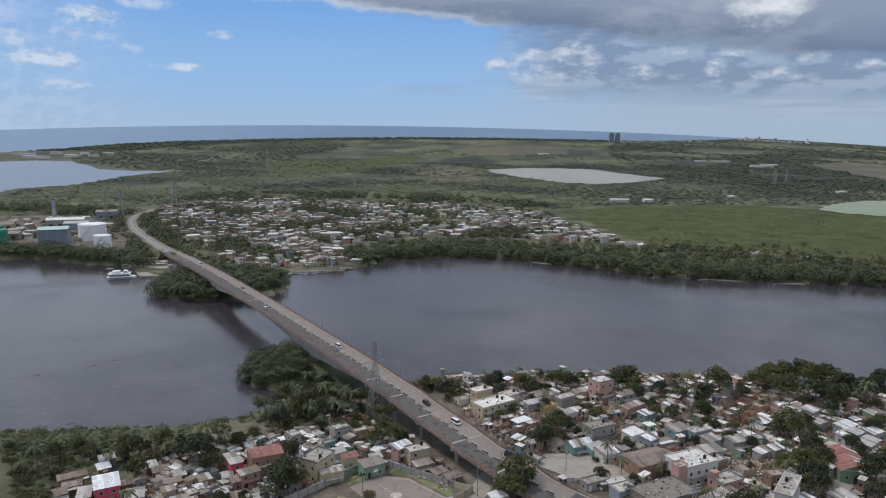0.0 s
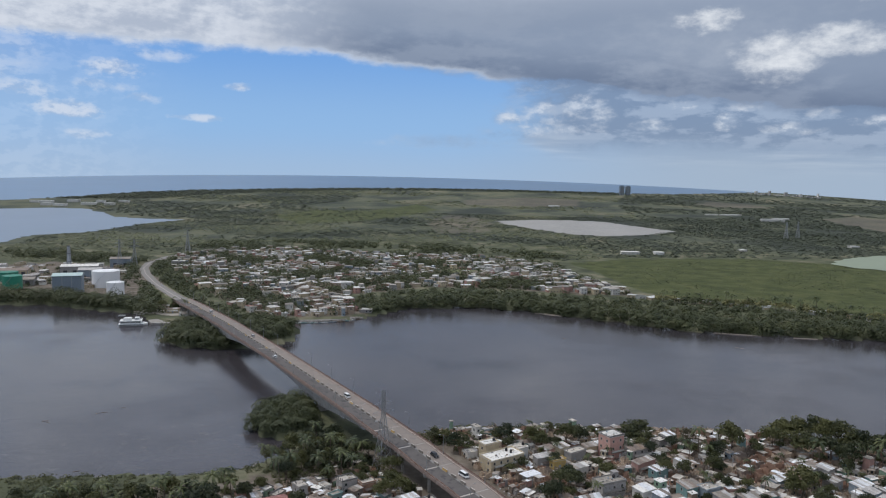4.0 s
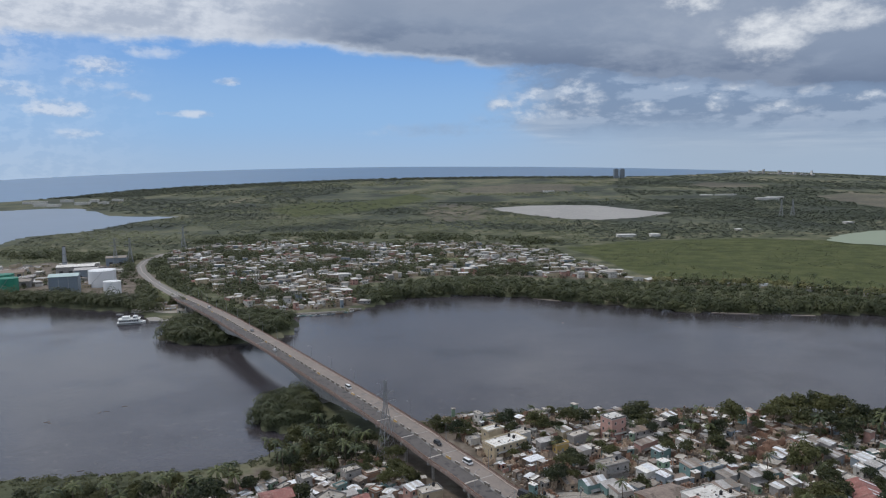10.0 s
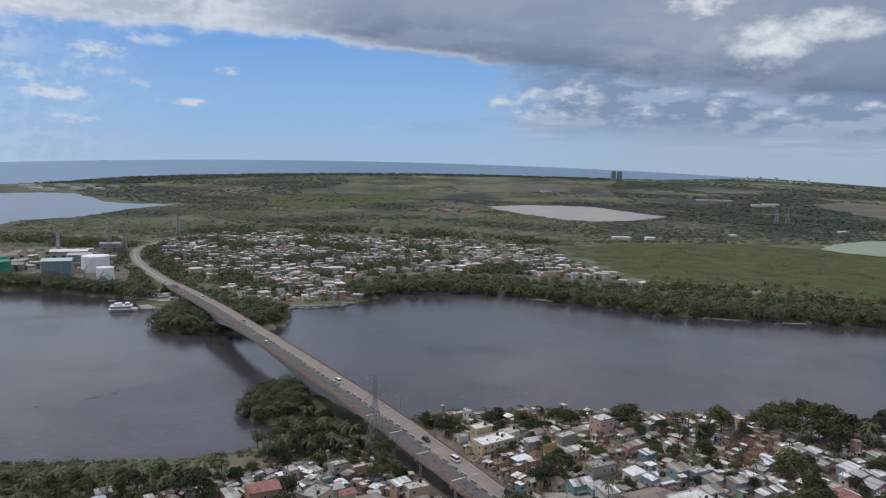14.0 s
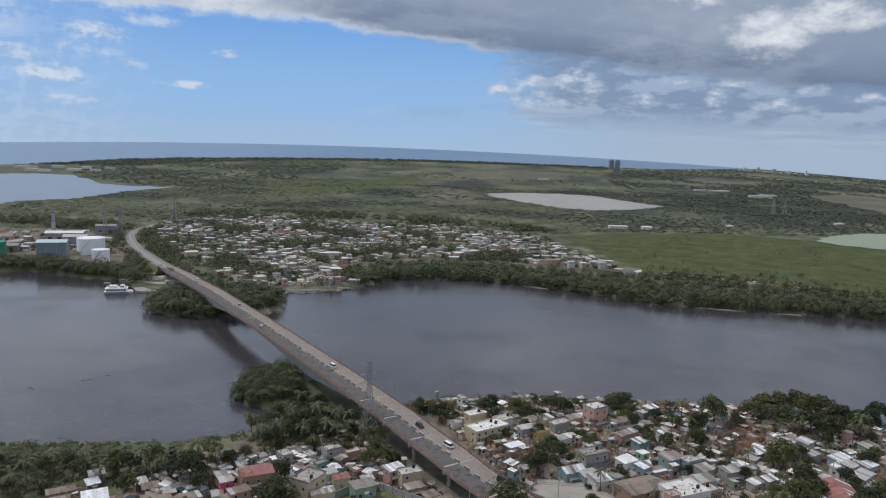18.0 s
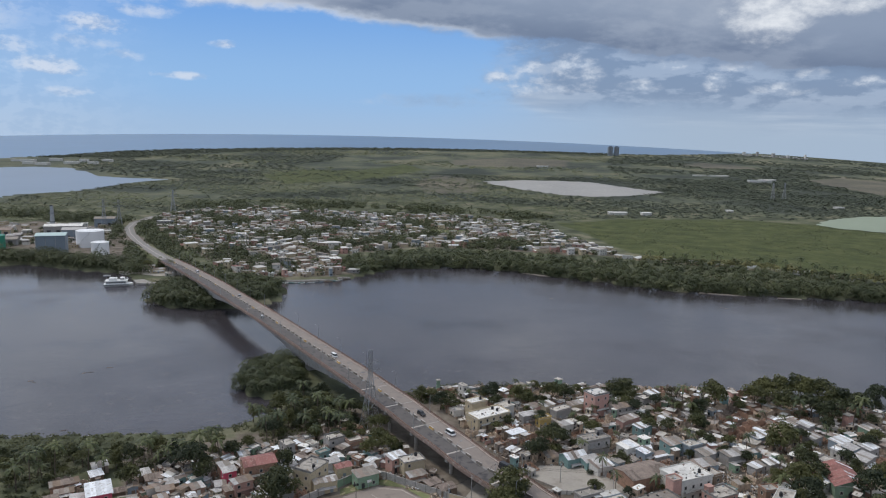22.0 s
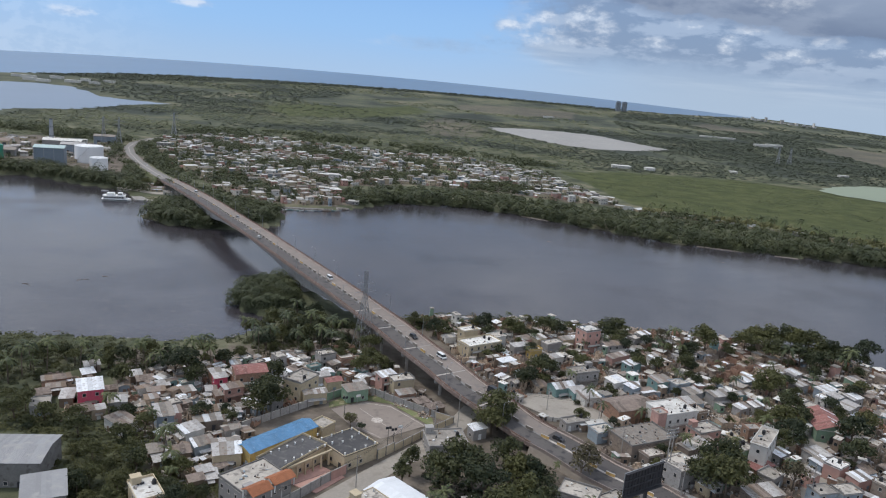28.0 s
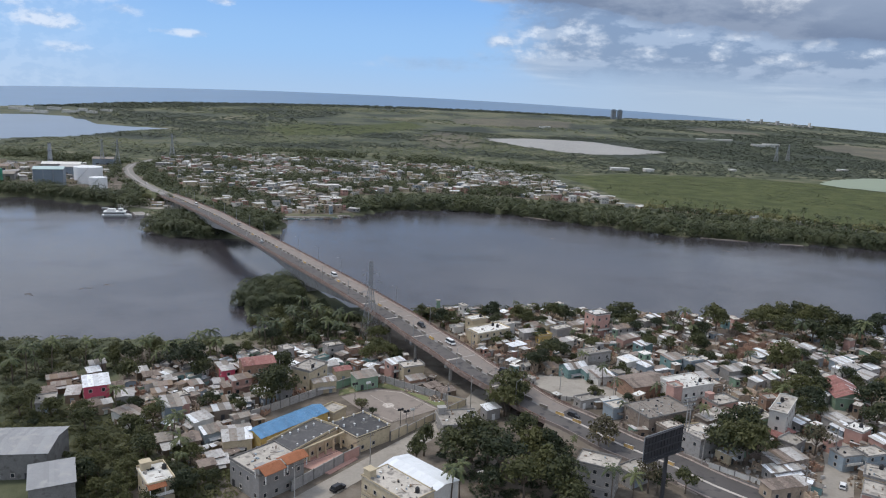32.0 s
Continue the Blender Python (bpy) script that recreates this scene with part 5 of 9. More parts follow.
def house(x, y, w, d, h, rot, roof="flat", wall="w_grey", top="r_conc", storeys=1, label="", openings=True, parapet=True, tanks=0, z=None, group="", name="house", over=0.35, rise=None, columns=0):
    """A small town house: walls, roof, openings on the two sides that face the river town's lanes."""
    r = random.Random(int(x * 131 + y * 17 + w * 7))
    z = ground_z(x, y) if z is None else z
    rise = (min(w, d) * r.uniform(0.08, 0.14) if roof == "shed" else d * r.uniform(0.10, 0.16)) if rise is None else rise
    if not label:
        label = f"{WALL_WORD[wall]} {'one' if storeys == 1 else ('two' if storeys == 2 else 'three')}-storey house with a {ROOF_WORD[top]} roof"
    t = thing(name, pose(x, y, z, 0, 0, rot), label, "house", group)
    HOUSE_AT.append((x, y, 0.5 * math.hypot(w, d)))
    body = part("wall", gable_walls(w, d, h, rise, roof), M[wall], t)
    if roof == "flat":
        over = 0.25
    if roof == "flat":
        part("roof", roof_geo(w, d, h, rise, roof, over), M[top], t)
        if name == "house":
            FLAT_TOPS.append((x, y, z + h + 0.21, w, d, rot))
    else:
        frame_part = part("roof", Geo().box(-w / 2, -0.06, h - 0.3, w / 2, 0.06, h - 0.2), M["wood"], t)
        for g, key in roof_sheets(w, d, h, rise, roof, over, int(x * 7 + y * 3), top, name == "house" and "red" not in label):
            part("roof_sheet", g, M[key], frame_part)
    if roof == "flat" and parapet:
        g = Geo()
        a, b, k = w / 2 + 0.22, d / 2 + 0.22, 0.2
        for x0, y0, x1, y1 in ((-a, -b, a, -b + k), (-a, b - k, a, b), (-a, -b + k, -a + k, b - k), (a - k, -b + k, a, b - k)):
            g.box(x0, y0, h + 0.2, x1, y1, h + 0.2 + r.choice((0.25, 0.45, 0.7)))
        part("parapet", g, M[wall if r.random() < 0.6 else "concrete_dark"], t)
    for _ in range(columns):
        part("column", Geo().box(-0.14, -0.14, 0, 0.14, 0.14, r.uniform(0.6, 1.4)), M["concrete_dark"], t,
             m=pose(r.choice((-1, 1)) * (w / 2 - 0.3), r.choice((-1, 1)) * (d / 2 - 0.3) * r.uniform(0.2, 1), h + 0.2))
    if openings:
        fl = h / storeys
        faces = []
        for ang, half, length in ((0, d / 2, w), (90, w / 2, d), (180, d / 2, w), (270, w / 2, d)):
            a = radians(rot + ang - 90)
            faces.append((math.sin(a), ang, half, length))
        for side, (_, ang, half, length) in enumerate(sorted(faces)[:2]):
            n = max(1, int(length / 3.4))
            if side == 0 and storeys > 1 and name == "house" and r.random() < 0.6:
                deck, face_turn = length * 0.42, Matrix.Rotation(radians(ang), 4, "Z")
                balcony = part("balcony", Geo().box(-deck, -half - 1.2, fl - 0.12, deck, -half - 0.02, fl + 0.04), M["concrete_dark"], t)
                balcony.matrix_basis = face_turn
                part("balustrade", Geo().box(-deck, -half - 1.2, fl + 0.05, deck, -half - 1.06, fl + 0.9), M[wall if r.random() < 0.5 else "w_white"], balcony)
            elif side == 0 and name == "house" and r.random() < 0.4:
                aw = length * r.uniform(0.2, 0.42)
                awning = part("awning", Geo().add([(-aw, -half - 1.5, 2.15), (aw, -half - 1.5, 2.15), (aw, -half - 0.03, 2.5), (-aw, -half - 0.03, 2.5),
                                                   (-aw, -half - 1.5, 2.2), (aw, -half - 1.5, 2.2), (aw, -half - 0.03, 2.55), (-aw, -half - 0.03, 2.55)],
                                                  [(3, 2, 1, 0), (4, 5, 6, 7), (0, 1, 5, 4), (1, 2, 6, 5), (2, 3, 7, 6), (3, 0, 4, 7)]), M[r.choice(("r_zinc", "r_rust", "r_grey", "r_bright"))], t, "sheet awning over the door")
                awning.matrix_basis = Matrix.Rotation(radians(ang), 4, "Z")
            dr = r.randrange(n)
            for s in range(storeys):
                for i in range(n):
                    u = (i + 0.5) / n * length - length / 2
                    spin = Matrix.Rotation(radians(ang), 4, "Z")
                    if s == 0 and i == dr and side == 0:
                        part("door", DOORM[r.choice(("wood", "dark_steel", "white_paint", "w_blue"))], None, t, m=spin @ Matrix.Translation((u, -half - 0.02, 0.02)))
                    elif r.random() < 0.8:
                        wn = part("window", WIN, None, t, m=spin @ Matrix.Translation((u, -half - 0.01, fl * s + min(1.6, fl * 0.55))))
                        part("pane", PANE, None, wn)
    if roof == "flat" and min(w, d) > 6.5 and r.random() < 0.45 and openings:
        part("stair_head", Geo().box(-1.3, -1.1, 0, 1.3, 1.1, 2.2).box(-1.5, -1.3, 2.2, 1.5, 1.3, 2.36), M[wall], t, m=pose(r.choice((-1, 1)) * (w / 2 - 1.7), r.choice((-1, 1)) * (d / 2 - 1.5), h + 0.2))
    for i in range(tanks):
        water_tank(x + math.cos(radians(rot)) * (w * 0.28 - 1.5 * i) - math.sin(radians(rot)) * d * r.uniform(-0.25, 0.3),
                   y + math.sin(radians(rot)) * (w * 0.28 - 1.5 * i) + math.cos(radians(rot)) * d * r.uniform(-0.25, 0.3), z + h + 0.2)
    return t


TANKM = [Geo().cyl(0, 0, 0, 1.25, 0.62, 0.62, 12).cyl(0, 0, 1.25, 1.5, 0.62, 0.3, 12).mesh("body", M["black"]), Geo().cyl(0, 0, 1.5, 1.6, 0.28, 0.28, 10).mesh("lid", M["black"])]


def water_tank(x, y, z):
    t = thing("water_tank", pose(x, y, z), "round black plastic water tank on a roof", "water tank", "roof water tanks")
    part("body", TANKM[0], None, t)
    part("lid", TANKM[1], None, t)
    return t

def ruin(x, y, w, d, h, rot, wall):
    """A half-collapsed house: broken block walls, a bit of roof left, fallen blocks and boards."""
    r = random.Random(int(x * 91 + y * 53))
    t = thing("ruined_house", pose(x, y, ground_z(x, y), 0, 0, rot), f"roofless {WALL_WORD[wall]} ruin with broken walls and fallen blocks", "ruined house", "ruined houses")
    HOUSE_AT.append((x, y, 0.45 * math.hypot(w, d)))
    for ang, half, ln in ((0, d / 2, w), (90, w / 2, d), (180, d / 2, w), (270, w / 2, d)):
        n = max(3, int(ln / 1.1))
        top, line = h * r.uniform(0.5, 1.0), []
        for i in range(n):
            top = min(h, max(0.4, top + r.uniform(-1.0, 1.0)))
            line += [(-ln / 2 + ln * i / n, top), (-ln / 2 + ln * (i + 1) / n - 0.02, top + r.uniform(-0.15, 0.15))]
        secs = [[(u, -half, -0.4), (u, -half + 0.2, -0.4), (u, -half + 0.2, v), (u, -half, v)] for u, v in line]
        part("wall", Geo().sweep(secs), M[wall], t, m=Matrix.Rotation(radians(ang), 4, "Z"))
    if r.random() < 0.45:
        k = r.uniform(0.3, 0.6)
        part("roof", Geo().box(-w / 2, -d / 2, h - 0.15, -w / 2 + w * k, d / 2, h), M[r.choice(("r_conc", "r_rust", "r_grey", "r_bright"))], t)
    for name, key, n in (("fallen_blocks", "r_conc", 9), ("fallen_blocks", wall, 12), ("fallen_boards", "wood", 7)):
        g = Geo()
        for _ in range(n):
            b = Geo().box(-r.uniform(0.2, 0.8), -r.uniform(0.1, 0.4), 0, r.uniform(0.2, 0.8), r.uniform(0.1, 0.4), r.uniform(0.1, 0.7))
            q = pose(r.uniform(-0.6, 0.6) * w, r.uniform(-0.65, 0.65) * d, r.uniform(0, 0.5), r.uniform(-25, 25), r.uniform(-25, 25), r.uniform(0, 360))
            g.add([tuple(q @ Vector(p)) for p in b.v], b.f)
        part(name, g, M[key], t)
    return t


# ---- the near town, west of the bridge ----
house(-128.6, 187.8, 18.6, 16.7, 8.0, 12, "gable", "concrete_dark", "r_ware", 1, label='large grey warehouse with a pale zinc roof among trees', rise=1.2, name='warehouse')
house(-111.0, 172.5, 10.8, 12.8, 7.0, 31, "shed", "concrete_dark", "r_ware", 1, label='grey block-walled shed with a pale zinc roof', rise=0.6, name='warehouse')
house(-133.7, 236.6, 8.2, 9.7, 6.5, 32, "shed", "w_red", "r_bright", 2, label='crimson red two-storey house with a pale zinc roof')
house(-145.1, 225.4, 6.0, 7.5, 3.6, 27, "flat", "w_grey", "r_conc", 1)
house(-140.4, 233.9, 4.4, 7.7, 3.5, 22, "shed", "wood", "r_zinc", 1)
house(-121.7, 233.3, 5.9, 7.7, 4.5, 24, "gable", "w_grey", "r_zinc", 1)
house(-113.1, 218.8, 6.6, 8.8, 4.2, 61, "shed", "w_white", "r_zinc", 1)
house(-101.4, 225.0, 5.5, 9.1, 5.8, 33, "shed", "w_blue", "r_grey", 2)
house(-99.7, 227.8, 5.6, 4.8, 4.6, 33, "shed", "w_pink", "r_rust", 1)
house(-89.3, 218.7, 6.7, 5.9, 4.0, 53, "shed", "w_white", "r_zinc", 1)
house(-73.3, 207.8, 8.5, 11.0, 5.0, 24, "gable", "w_cream", "r_zinc", 1, rise=1.4)
house(-82.0, 210.4, 6.4, 4.8, 4.1, 42, "shed", "w_blue", "r_zinc", 1)
house(-72.7, 212.4, 4.8, 3.2, 3.9, 37, "shed", "w_blue", "r_bright", 1)
house(-85.0, 177.5, 6.7, 10.7, 6.5, 40, "flat", "w_cream", "r_white", 2, tanks=1, label='cream two-storey house with a white roof and orange awning')
house(-57.4, 187.6, 15.0, 13.9, 7.5, 52, "flat", "w_grey", "r_conc", 2, label='unfinished grey two-storey house with orange tiled terrace roofs')
house(-59.5, 217.4, 27.3, 7.7, 5.5, 55, "gable", "w_yellow", "r_blue", 1, rise=1.3, label='long ochre school hall with a bright blue sheet roof', name='school_hall')
house(-52.1, 208.2, 20.7, 10.1, 5.2, 62, "flat", "w_cream", "r_black", 1, label='cream school wing with an arcade and a black flat roof', name='school_wing', tanks=0)
house(-36.2, 218.4, 13.5, 13.5, 5.2, 49, "flat", "w_cream", "r_black", 1, label='cream school block with a black flat roof', name='school_wing')
house(-47.6, 230.7, 6.4, 5.8, 4.6, 61, "flat", "w_cream", "r_conc", 1, openings=False, label='square beige cistern house with a flat roof', name='cistern')
house(-14.4, 186.6, 20.0, 11.3, 7.0, -40, "gable", "w_white", "r_sheet", 1, rise=1.0, label='long white hall with a shiny white sheet roof', name='hall')
house(-19.3, 178.5, 18.7, 9.2, 8.0, -41, "flat", "w_cream", "r_conc", 2, tanks=1, columns=3, label='old cream two-storey building with a stained flat roof')
house(-4.6, 229.7, 13.6, 12.2, 4.5, 16, "flat", "w_grey", "r_conc", 1, tanks=2)
house(5.9, 242.0, 5.6, 4.0, 4.1, 35, "shed", "w_grey", "r_bright", 1)
house(5.5, 195.4, 5.2, 3.6, 3.1, 20, "shed", "wood", "r_zinc", 1)
house(36.6, 197.2, 11.1, 8.1, 9.0, -21, "flat", "w_grey", "r_conc", 3, label='pale grey three-storey building with a weathered flat roof')
house(48.3, 203.4, 8.0, 5.6, 4.6, 40, "flat", "w_grey", "r_conc", 1)
house(-83.9, 262.4, 12.0, 9.0, 8.0, 30, "gable", "w_brown", "r_red", 2, label='brown two-storey house with an old red roof')
house(-93.5, 256.3, 4.8, 4.0, 6.4, 36, "shed", "w_red", "r_zinc", 2)
house(-97.6, 262.3, 4.0, 4.0, 5.5, 38, "shed", "w_brown", "r_zinc", 1)
house(-86.2, 249.5, 7.2, 4.0, 6.0, 41, "shed", "w_pink", "r_rust", 2)
house(-88.9, 248.2, 7.2, 4.0, 3.7, 40, "shed", "w_brown", "r_zinc", 1)
house(-62.8, 259.9, 8.2, 11.2, 8.0, -24, "flat", "w_cream", "r_conc", 2, tanks=1, columns=2, label='cream two-storey house with a weathered flat roof')
house(-58.0, 269.4, 8.0, 4.0, 5.5, 34, "shed", "w_white", "r_zinc", 1)
house(-68.7, 259.0, 7.2, 4.8, 4.1, 30, "flat", "w_grey", "r_conc", 1, tanks=1)
house(-62.9, 259.4, 4.8, 4.0, 4.6, 37, "shed", "w_grey", "r_rust", 1)
house(-56.7, 255.8, 8.8, 4.8, 4.6, 30, "gable", "w_cream", "r_zinc", 1, tanks=0)
house(-52.4, 268.5, 6.4, 4.8, 4.6, 33, "gable", "w_cream", "r_red", 1)
house(-42.2, 262.5, 8.8, 5.6, 4.8, 34, "shed", "w_green", "r_grey", 1)
house(-32.0, 276.0, 7.2, 4.8, 6.0, 42, "shed", "w_pink", "r_bright", 2)
house(-25.5, 273.9, 8.8, 5.6, 6.0, 30, "flat", "w_cream", "r_conc", 2, tanks=1)
house(-22.8, 265.7, 7.2, 4.0, 3.7, 34, "shed", "w_brown", "r_zinc", 1)
house(-16.1, 261.2, 5.6, 4.0, 2.9, 42, "shed", "wood", "r_rust", 1)
house(-10.5, 258.1, 6.4, 4.0, 2.8, 35, "shed", "wood", "r_rust", 1)
house(-60.7, 292.8, 7.2, 5.6, 5.5, 39, "flat", "w_grey", "r_conc", 2, columns=4)
house(-52.3, 293.4, 6.4, 4.8, 4.6, 37, "flat", "w_brown", "r_conc", 1, columns=3)
house(-127.2, 257.2, 4.4, 4.8, 3.2, 38, "shed", "wood", "r_zinc", 1)
house(-121.7, 254.0, 6.1, 4.3, 3.2, 34, "shed", "wood", "r_rust", 1)
house(-113.9, 251.9, 4.4, 4.3, 2.8, 37, "shed", "wood", "r_zinc", 1)
house(-113.9, 246.3, 6.1, 3.4, 2.8, 31, "shed", "w_brown", "r_rust", 1)
house(-145.0, 255.3, 4.4, 4.8, 2.8, 41, "shed", "wood", "r_bright", 1)
house(-146.9, 261.7, 5.5, 4.3, 3.2, 38, "shed", "w_mud", "r_zinc", 1)
house(-103.1, 249.2, 4.4, 4.3, 2.8, 40, "shed", "w_brown", "r_grey", 1)
house(-129.6, 242.5, 4.4, 3.4, 3.2, 35, "shed", "wood", "r_rust", 1)
house(-112.3, 239.0, 4.4, 3.4, 3.2, 40, "shed", "w_tan", "r_rust", 1)
house(-92.9, 239.2, 4.4, 3.4, 2.8, 42, "shed", "wood", "r_zinc", 1)
house(-93.6, 233.1, 4.4, 3.4, 2.8, 41, "shed", "w_tan", "r_rust", 1)
house(-86.1, 237.3, 4.4, 4.3, 2.8, 31, "shed", "w_grey", "r_rust", 1)
house(-85.2, 227.5, 5.5, 4.3, 3.7, 31, "shed", "w_mud", "r_zinc", 1)
house(-80.7, 230.3, 4.4, 4.3, 2.8, 32, "shed", "w_tan", "r_rust", 1)
house(-79.0, 240.4, 4.4, 3.4, 3.2, 38, "shed", "wood", "r_grey", 1)
house(-89.1, 226.6, 4.4, 3.8, 3.2, 33, "shed", "wood", "r_grey", 1)
house(-91.2, 200.2, 4.4, 4.3, 2.8, 37, "shed", "wood", "r_zinc", 1)
house(-90.5, 203.4, 5.5, 4.3, 2.8, 30, "shed", "w_mud", "r_rust", 1)
house(-94.4, 203.6, 4.4, 4.8, 3.7, 32, "shed", "wood", "r_grey", 1)
house(-86.5, 205.7, 4.4, 4.8, 3.2, 31, "shed", "wood", "r_rust", 1)
house(-75.4, 195.3, 4.4, 3.8, 3.7, 38, "shed", "wood", "r_zinc", 1)
house(-75.9, 190.1, 4.4, 3.4, 3.7, 37, "shed", "wood", "r_rust", 1)
house(-73.2, 193.9, 4.4, 4.8, 2.8, 30, "shed", "wood", "r_zinc", 1)
house(-153.6, 243.8, 4.4, 3.4, 3.7, 32, "shed", "w_brown", "r_rust", 1)
house(-148.8, 240.4, 6.1, 3.4, 2.8, 32, "shed", "w_brown", "r_rust", 1)
house(-150.7, 247.2, 6.1, 3.8, 3.2, 37, "shed", "w_brown", "r_rust", 1)
house(-149.6, 233.8, 4.4, 4.3, 3.2, 40, "shed", "wood", "r_rust", 1)
house(-129.3, 224.8, 4.4, 4.8, 3.2, 32, "shed", "wood", "r_rust", 1)
house(-125.0, 225.8, 4.4, 3.4, 3.7, 38, "shed", "w_tan", "r_rust", 1)
house(-58.7, 196.0, 4.4, 4.8, 2.8, 36, "flat", "wood", "r_conc", 1)

def chapel():
    """A green gabled chapel whose front with an arched door faces the lane."""
    t = thing("chapel", pose(143.5, 278.3, 3.0, 0, 0, 85), "green-walled chapel with a faded red gable roof patched in white", "chapel")
    HOUSE_AT.append((143.5, 278.3, 10.5))
    w, d, h, rise = 19.0, 12.0, 5.0, 2.4
    part("wall", gable_walls(w, d, h, rise, "gable"), M["w_green"], t)
    roof = part("roof", Geo().box(-w / 2, -0.1, h - 0.4, w / 2, 0.1, h - 0.2), M["wood"], t)
    for n, (g, _) in enumerate(roof_sheets(w, d, h, rise, "gable", 0.5, 3, "r_red", False)):
        part("roof_sheet", g, M["r_sheet" if n in (3, 12) else ("r_bright" if n == 6 else "r_red")], roof)
    part("door", Geo().box(-w / 2 - 0.12, -1.1, 0, -w / 2 - 0.02, 1.1, 2.4).box(-w / 2 - 0.12, -0.8, 2.4, -w / 2 - 0.02, 0.8, 2.9).box(-w / 2 - 0.12, -0.4, 2.9, -w / 2 - 0.02, 0.4, 3.2), M["dark_steel"], t, "dark arched doorway")
    for y in (-3.6, 3.6):
        wn = part("window", WIN, None, t, m=Matrix.Translation((-w / 2 - 0.01, y, 2.2)) @ Matrix.Rotation(radians(270), 4, "Z"))
        part("pane", PANE, None, wn)
    part("trim", Geo().box(-w / 2 - 0.1, -d / 2, h - 0.1, -w / 2 - 0.02, d / 2, h + 0.1), M["w_white"], t)


# ---- the near town, east of the bridge ----
house(39.9, 287.3, 9.6, 6.4, 4.6, 30, "gable", "w_teal", "r_zinc", 1, rise=1.6)
house(46.8, 284.9, 7.2, 4.8, 4.2, 30, "shed", "w_teal", "r_zinc", 1)
house(50.3, 281.1, 8.0, 6.4, 4.2, 30, "shed", "w_white", "r_zinc", 1)
house(64.5, 299.8, 8.0, 5.6, 4.6, 40, "shed", "w_white", "r_bright", 1)
house(70.8, 295.7, 5.6, 4.8, 4.2, 42, "shed", "w_blue", "r_bright", 1)
house(64.8, 273.0, 18.0, 12.0, 6.0, 28, "gable", "w_brown", "r_rust", 1, rise=1.2, label='large brown block hall with a rusted brown roof', name='hall')
house(80.4, 268.3, 15.0, 12.0, 8.0, 28, "flat", "w_white", "r_white", 2, tanks=1, label='two-storey house with a wide white flat roof')
house(73.5, 259.6, 4.0, 4.0, 9.7, 28, "flat", "w_pink", "r_conc", 1)
house(51.5, 251.1, 8.0, 5.6, 4.2, 30, "flat", "w_blue", "r_conc", 1)
house(42.4, 258.4, 10.4, 4.0, 3.1, 30, "flat", "w_grey", "r_conc", 1, tanks=1)
house(-1.2, 337.9, 8.0, 5.6, 7.4, 38, "flat", "w_cream", "r_white", 2, tanks=1)
house(4.9, 326.4, 19.0, 9.0, 6.0, 38, "flat", "w_cream", "r_white", 2, tanks=2, label='wide cream two-storey house with a white flat roof')
house(12.8, 338.4, 8.0, 5.6, 5.5, 41, "flat", "w_white", "r_conc", 1, tanks=1)
house(33.6, 342.6, 6.4, 4.8, 5.5, 40, "shed", "w_cream", "r_bright", 1)
house(24.6, 331.2, 9.6, 4.0, 4.6, 31, "shed", "w_grey", "r_zinc", 1)
house(30.8, 328.7, 6.4, 4.0, 4.1, 30, "flat", "w_yellow", "r_conc", 1)
house(27.0, 341.5, 6.4, 4.8, 4.6, 41, "shed", "w_pink", "r_zinc", 1)
house(39.9, 339.5, 9.6, 4.8, 4.6, 39, "flat", "w_grey", "r_conc", 1)
house(47.5, 347.4, 7.2, 4.0, 4.6, 32, "shed", "w_cream", "r_grey", 1)
house(57.8, 346.4, 9.0, 8.0, 11.0, 34, "flat", "w_pink", "r_white", 3, columns=3, label='orange-pink three-storey house by the water')
house(70.7, 344.5, 12.0, 4.8, 5.5, 30, "shed", "w_grey", "r_rust", 2)
house(70.2, 330.6, 12.0, 4.0, 4.6, 40, "shed", "w_pink", "r_zinc", 1)
house(69.0, 351.6, 6.4, 4.8, 5.5, 31, "flat", "w_grey", "r_conc", 1)
house(39.9, 320.7, 7.2, 4.0, 4.6, 36, "shed", "w_white", "r_bright", 1)
house(50.3, 302.0, 12.0, 7.2, 6.4, 30, "flat", "w_grey", "r_conc", 2, tanks=1)
house(75.0, 321.2, 8.0, 4.8, 5.1, 40, "shed", "w_teal", "r_bright", 2)
house(89.1, 365.4, 6.4, 4.0, 5.5, 36, "shed", "w_white", "r_bright", 1)
house(83.4, 359.4, 6.4, 4.8, 4.6, 41, "flat", "w_grey", "r_conc", 1)
house(87.6, 333.2, 5.6, 4.0, 4.6, 40, "shed", "w_white", "r_bright", 1)
house(84.2, 303.6, 8.8, 6.4, 5.5, 30, "shed", "w_teal", "r_rust", 2)
house(91.7, 302.2, 7.2, 5.6, 5.5, 30, "flat", "w_blue", "r_conc", 1)
house(95.9, 295.9, 6.4, 5.6, 4.6, 31, "shed", "w_grey", "r_zinc", 1)
house(107.7, 296.6, 10.4, 5.6, 4.6, 25, "shed", "w_grey", "r_zinc", 1)
house(92.0, 284.0, 9.6, 5.6, 5.0, 25, "shed", "w_blue", "r_zinc", 1)
house(125.8, 317.9, 8.0, 4.8, 4.1, 33, "shed", "w_blue", "r_zinc", 1)
house(146.3, 334.1, 9.6, 5.6, 4.1, 42, "shed", "w_grey", "r_zinc", 1)
house(152.8, 333.7, 7.2, 5.6, 4.1, 42, "shed", "w_grey", "r_zinc", 1)
house(149.7, 319.3, 8.0, 4.8, 4.1, 35, "shed", "w_grey", "r_zinc", 1)
house(160.5, 316.2, 9.6, 5.6, 4.1, 34, "shed", "w_blue", "r_bright", 1)
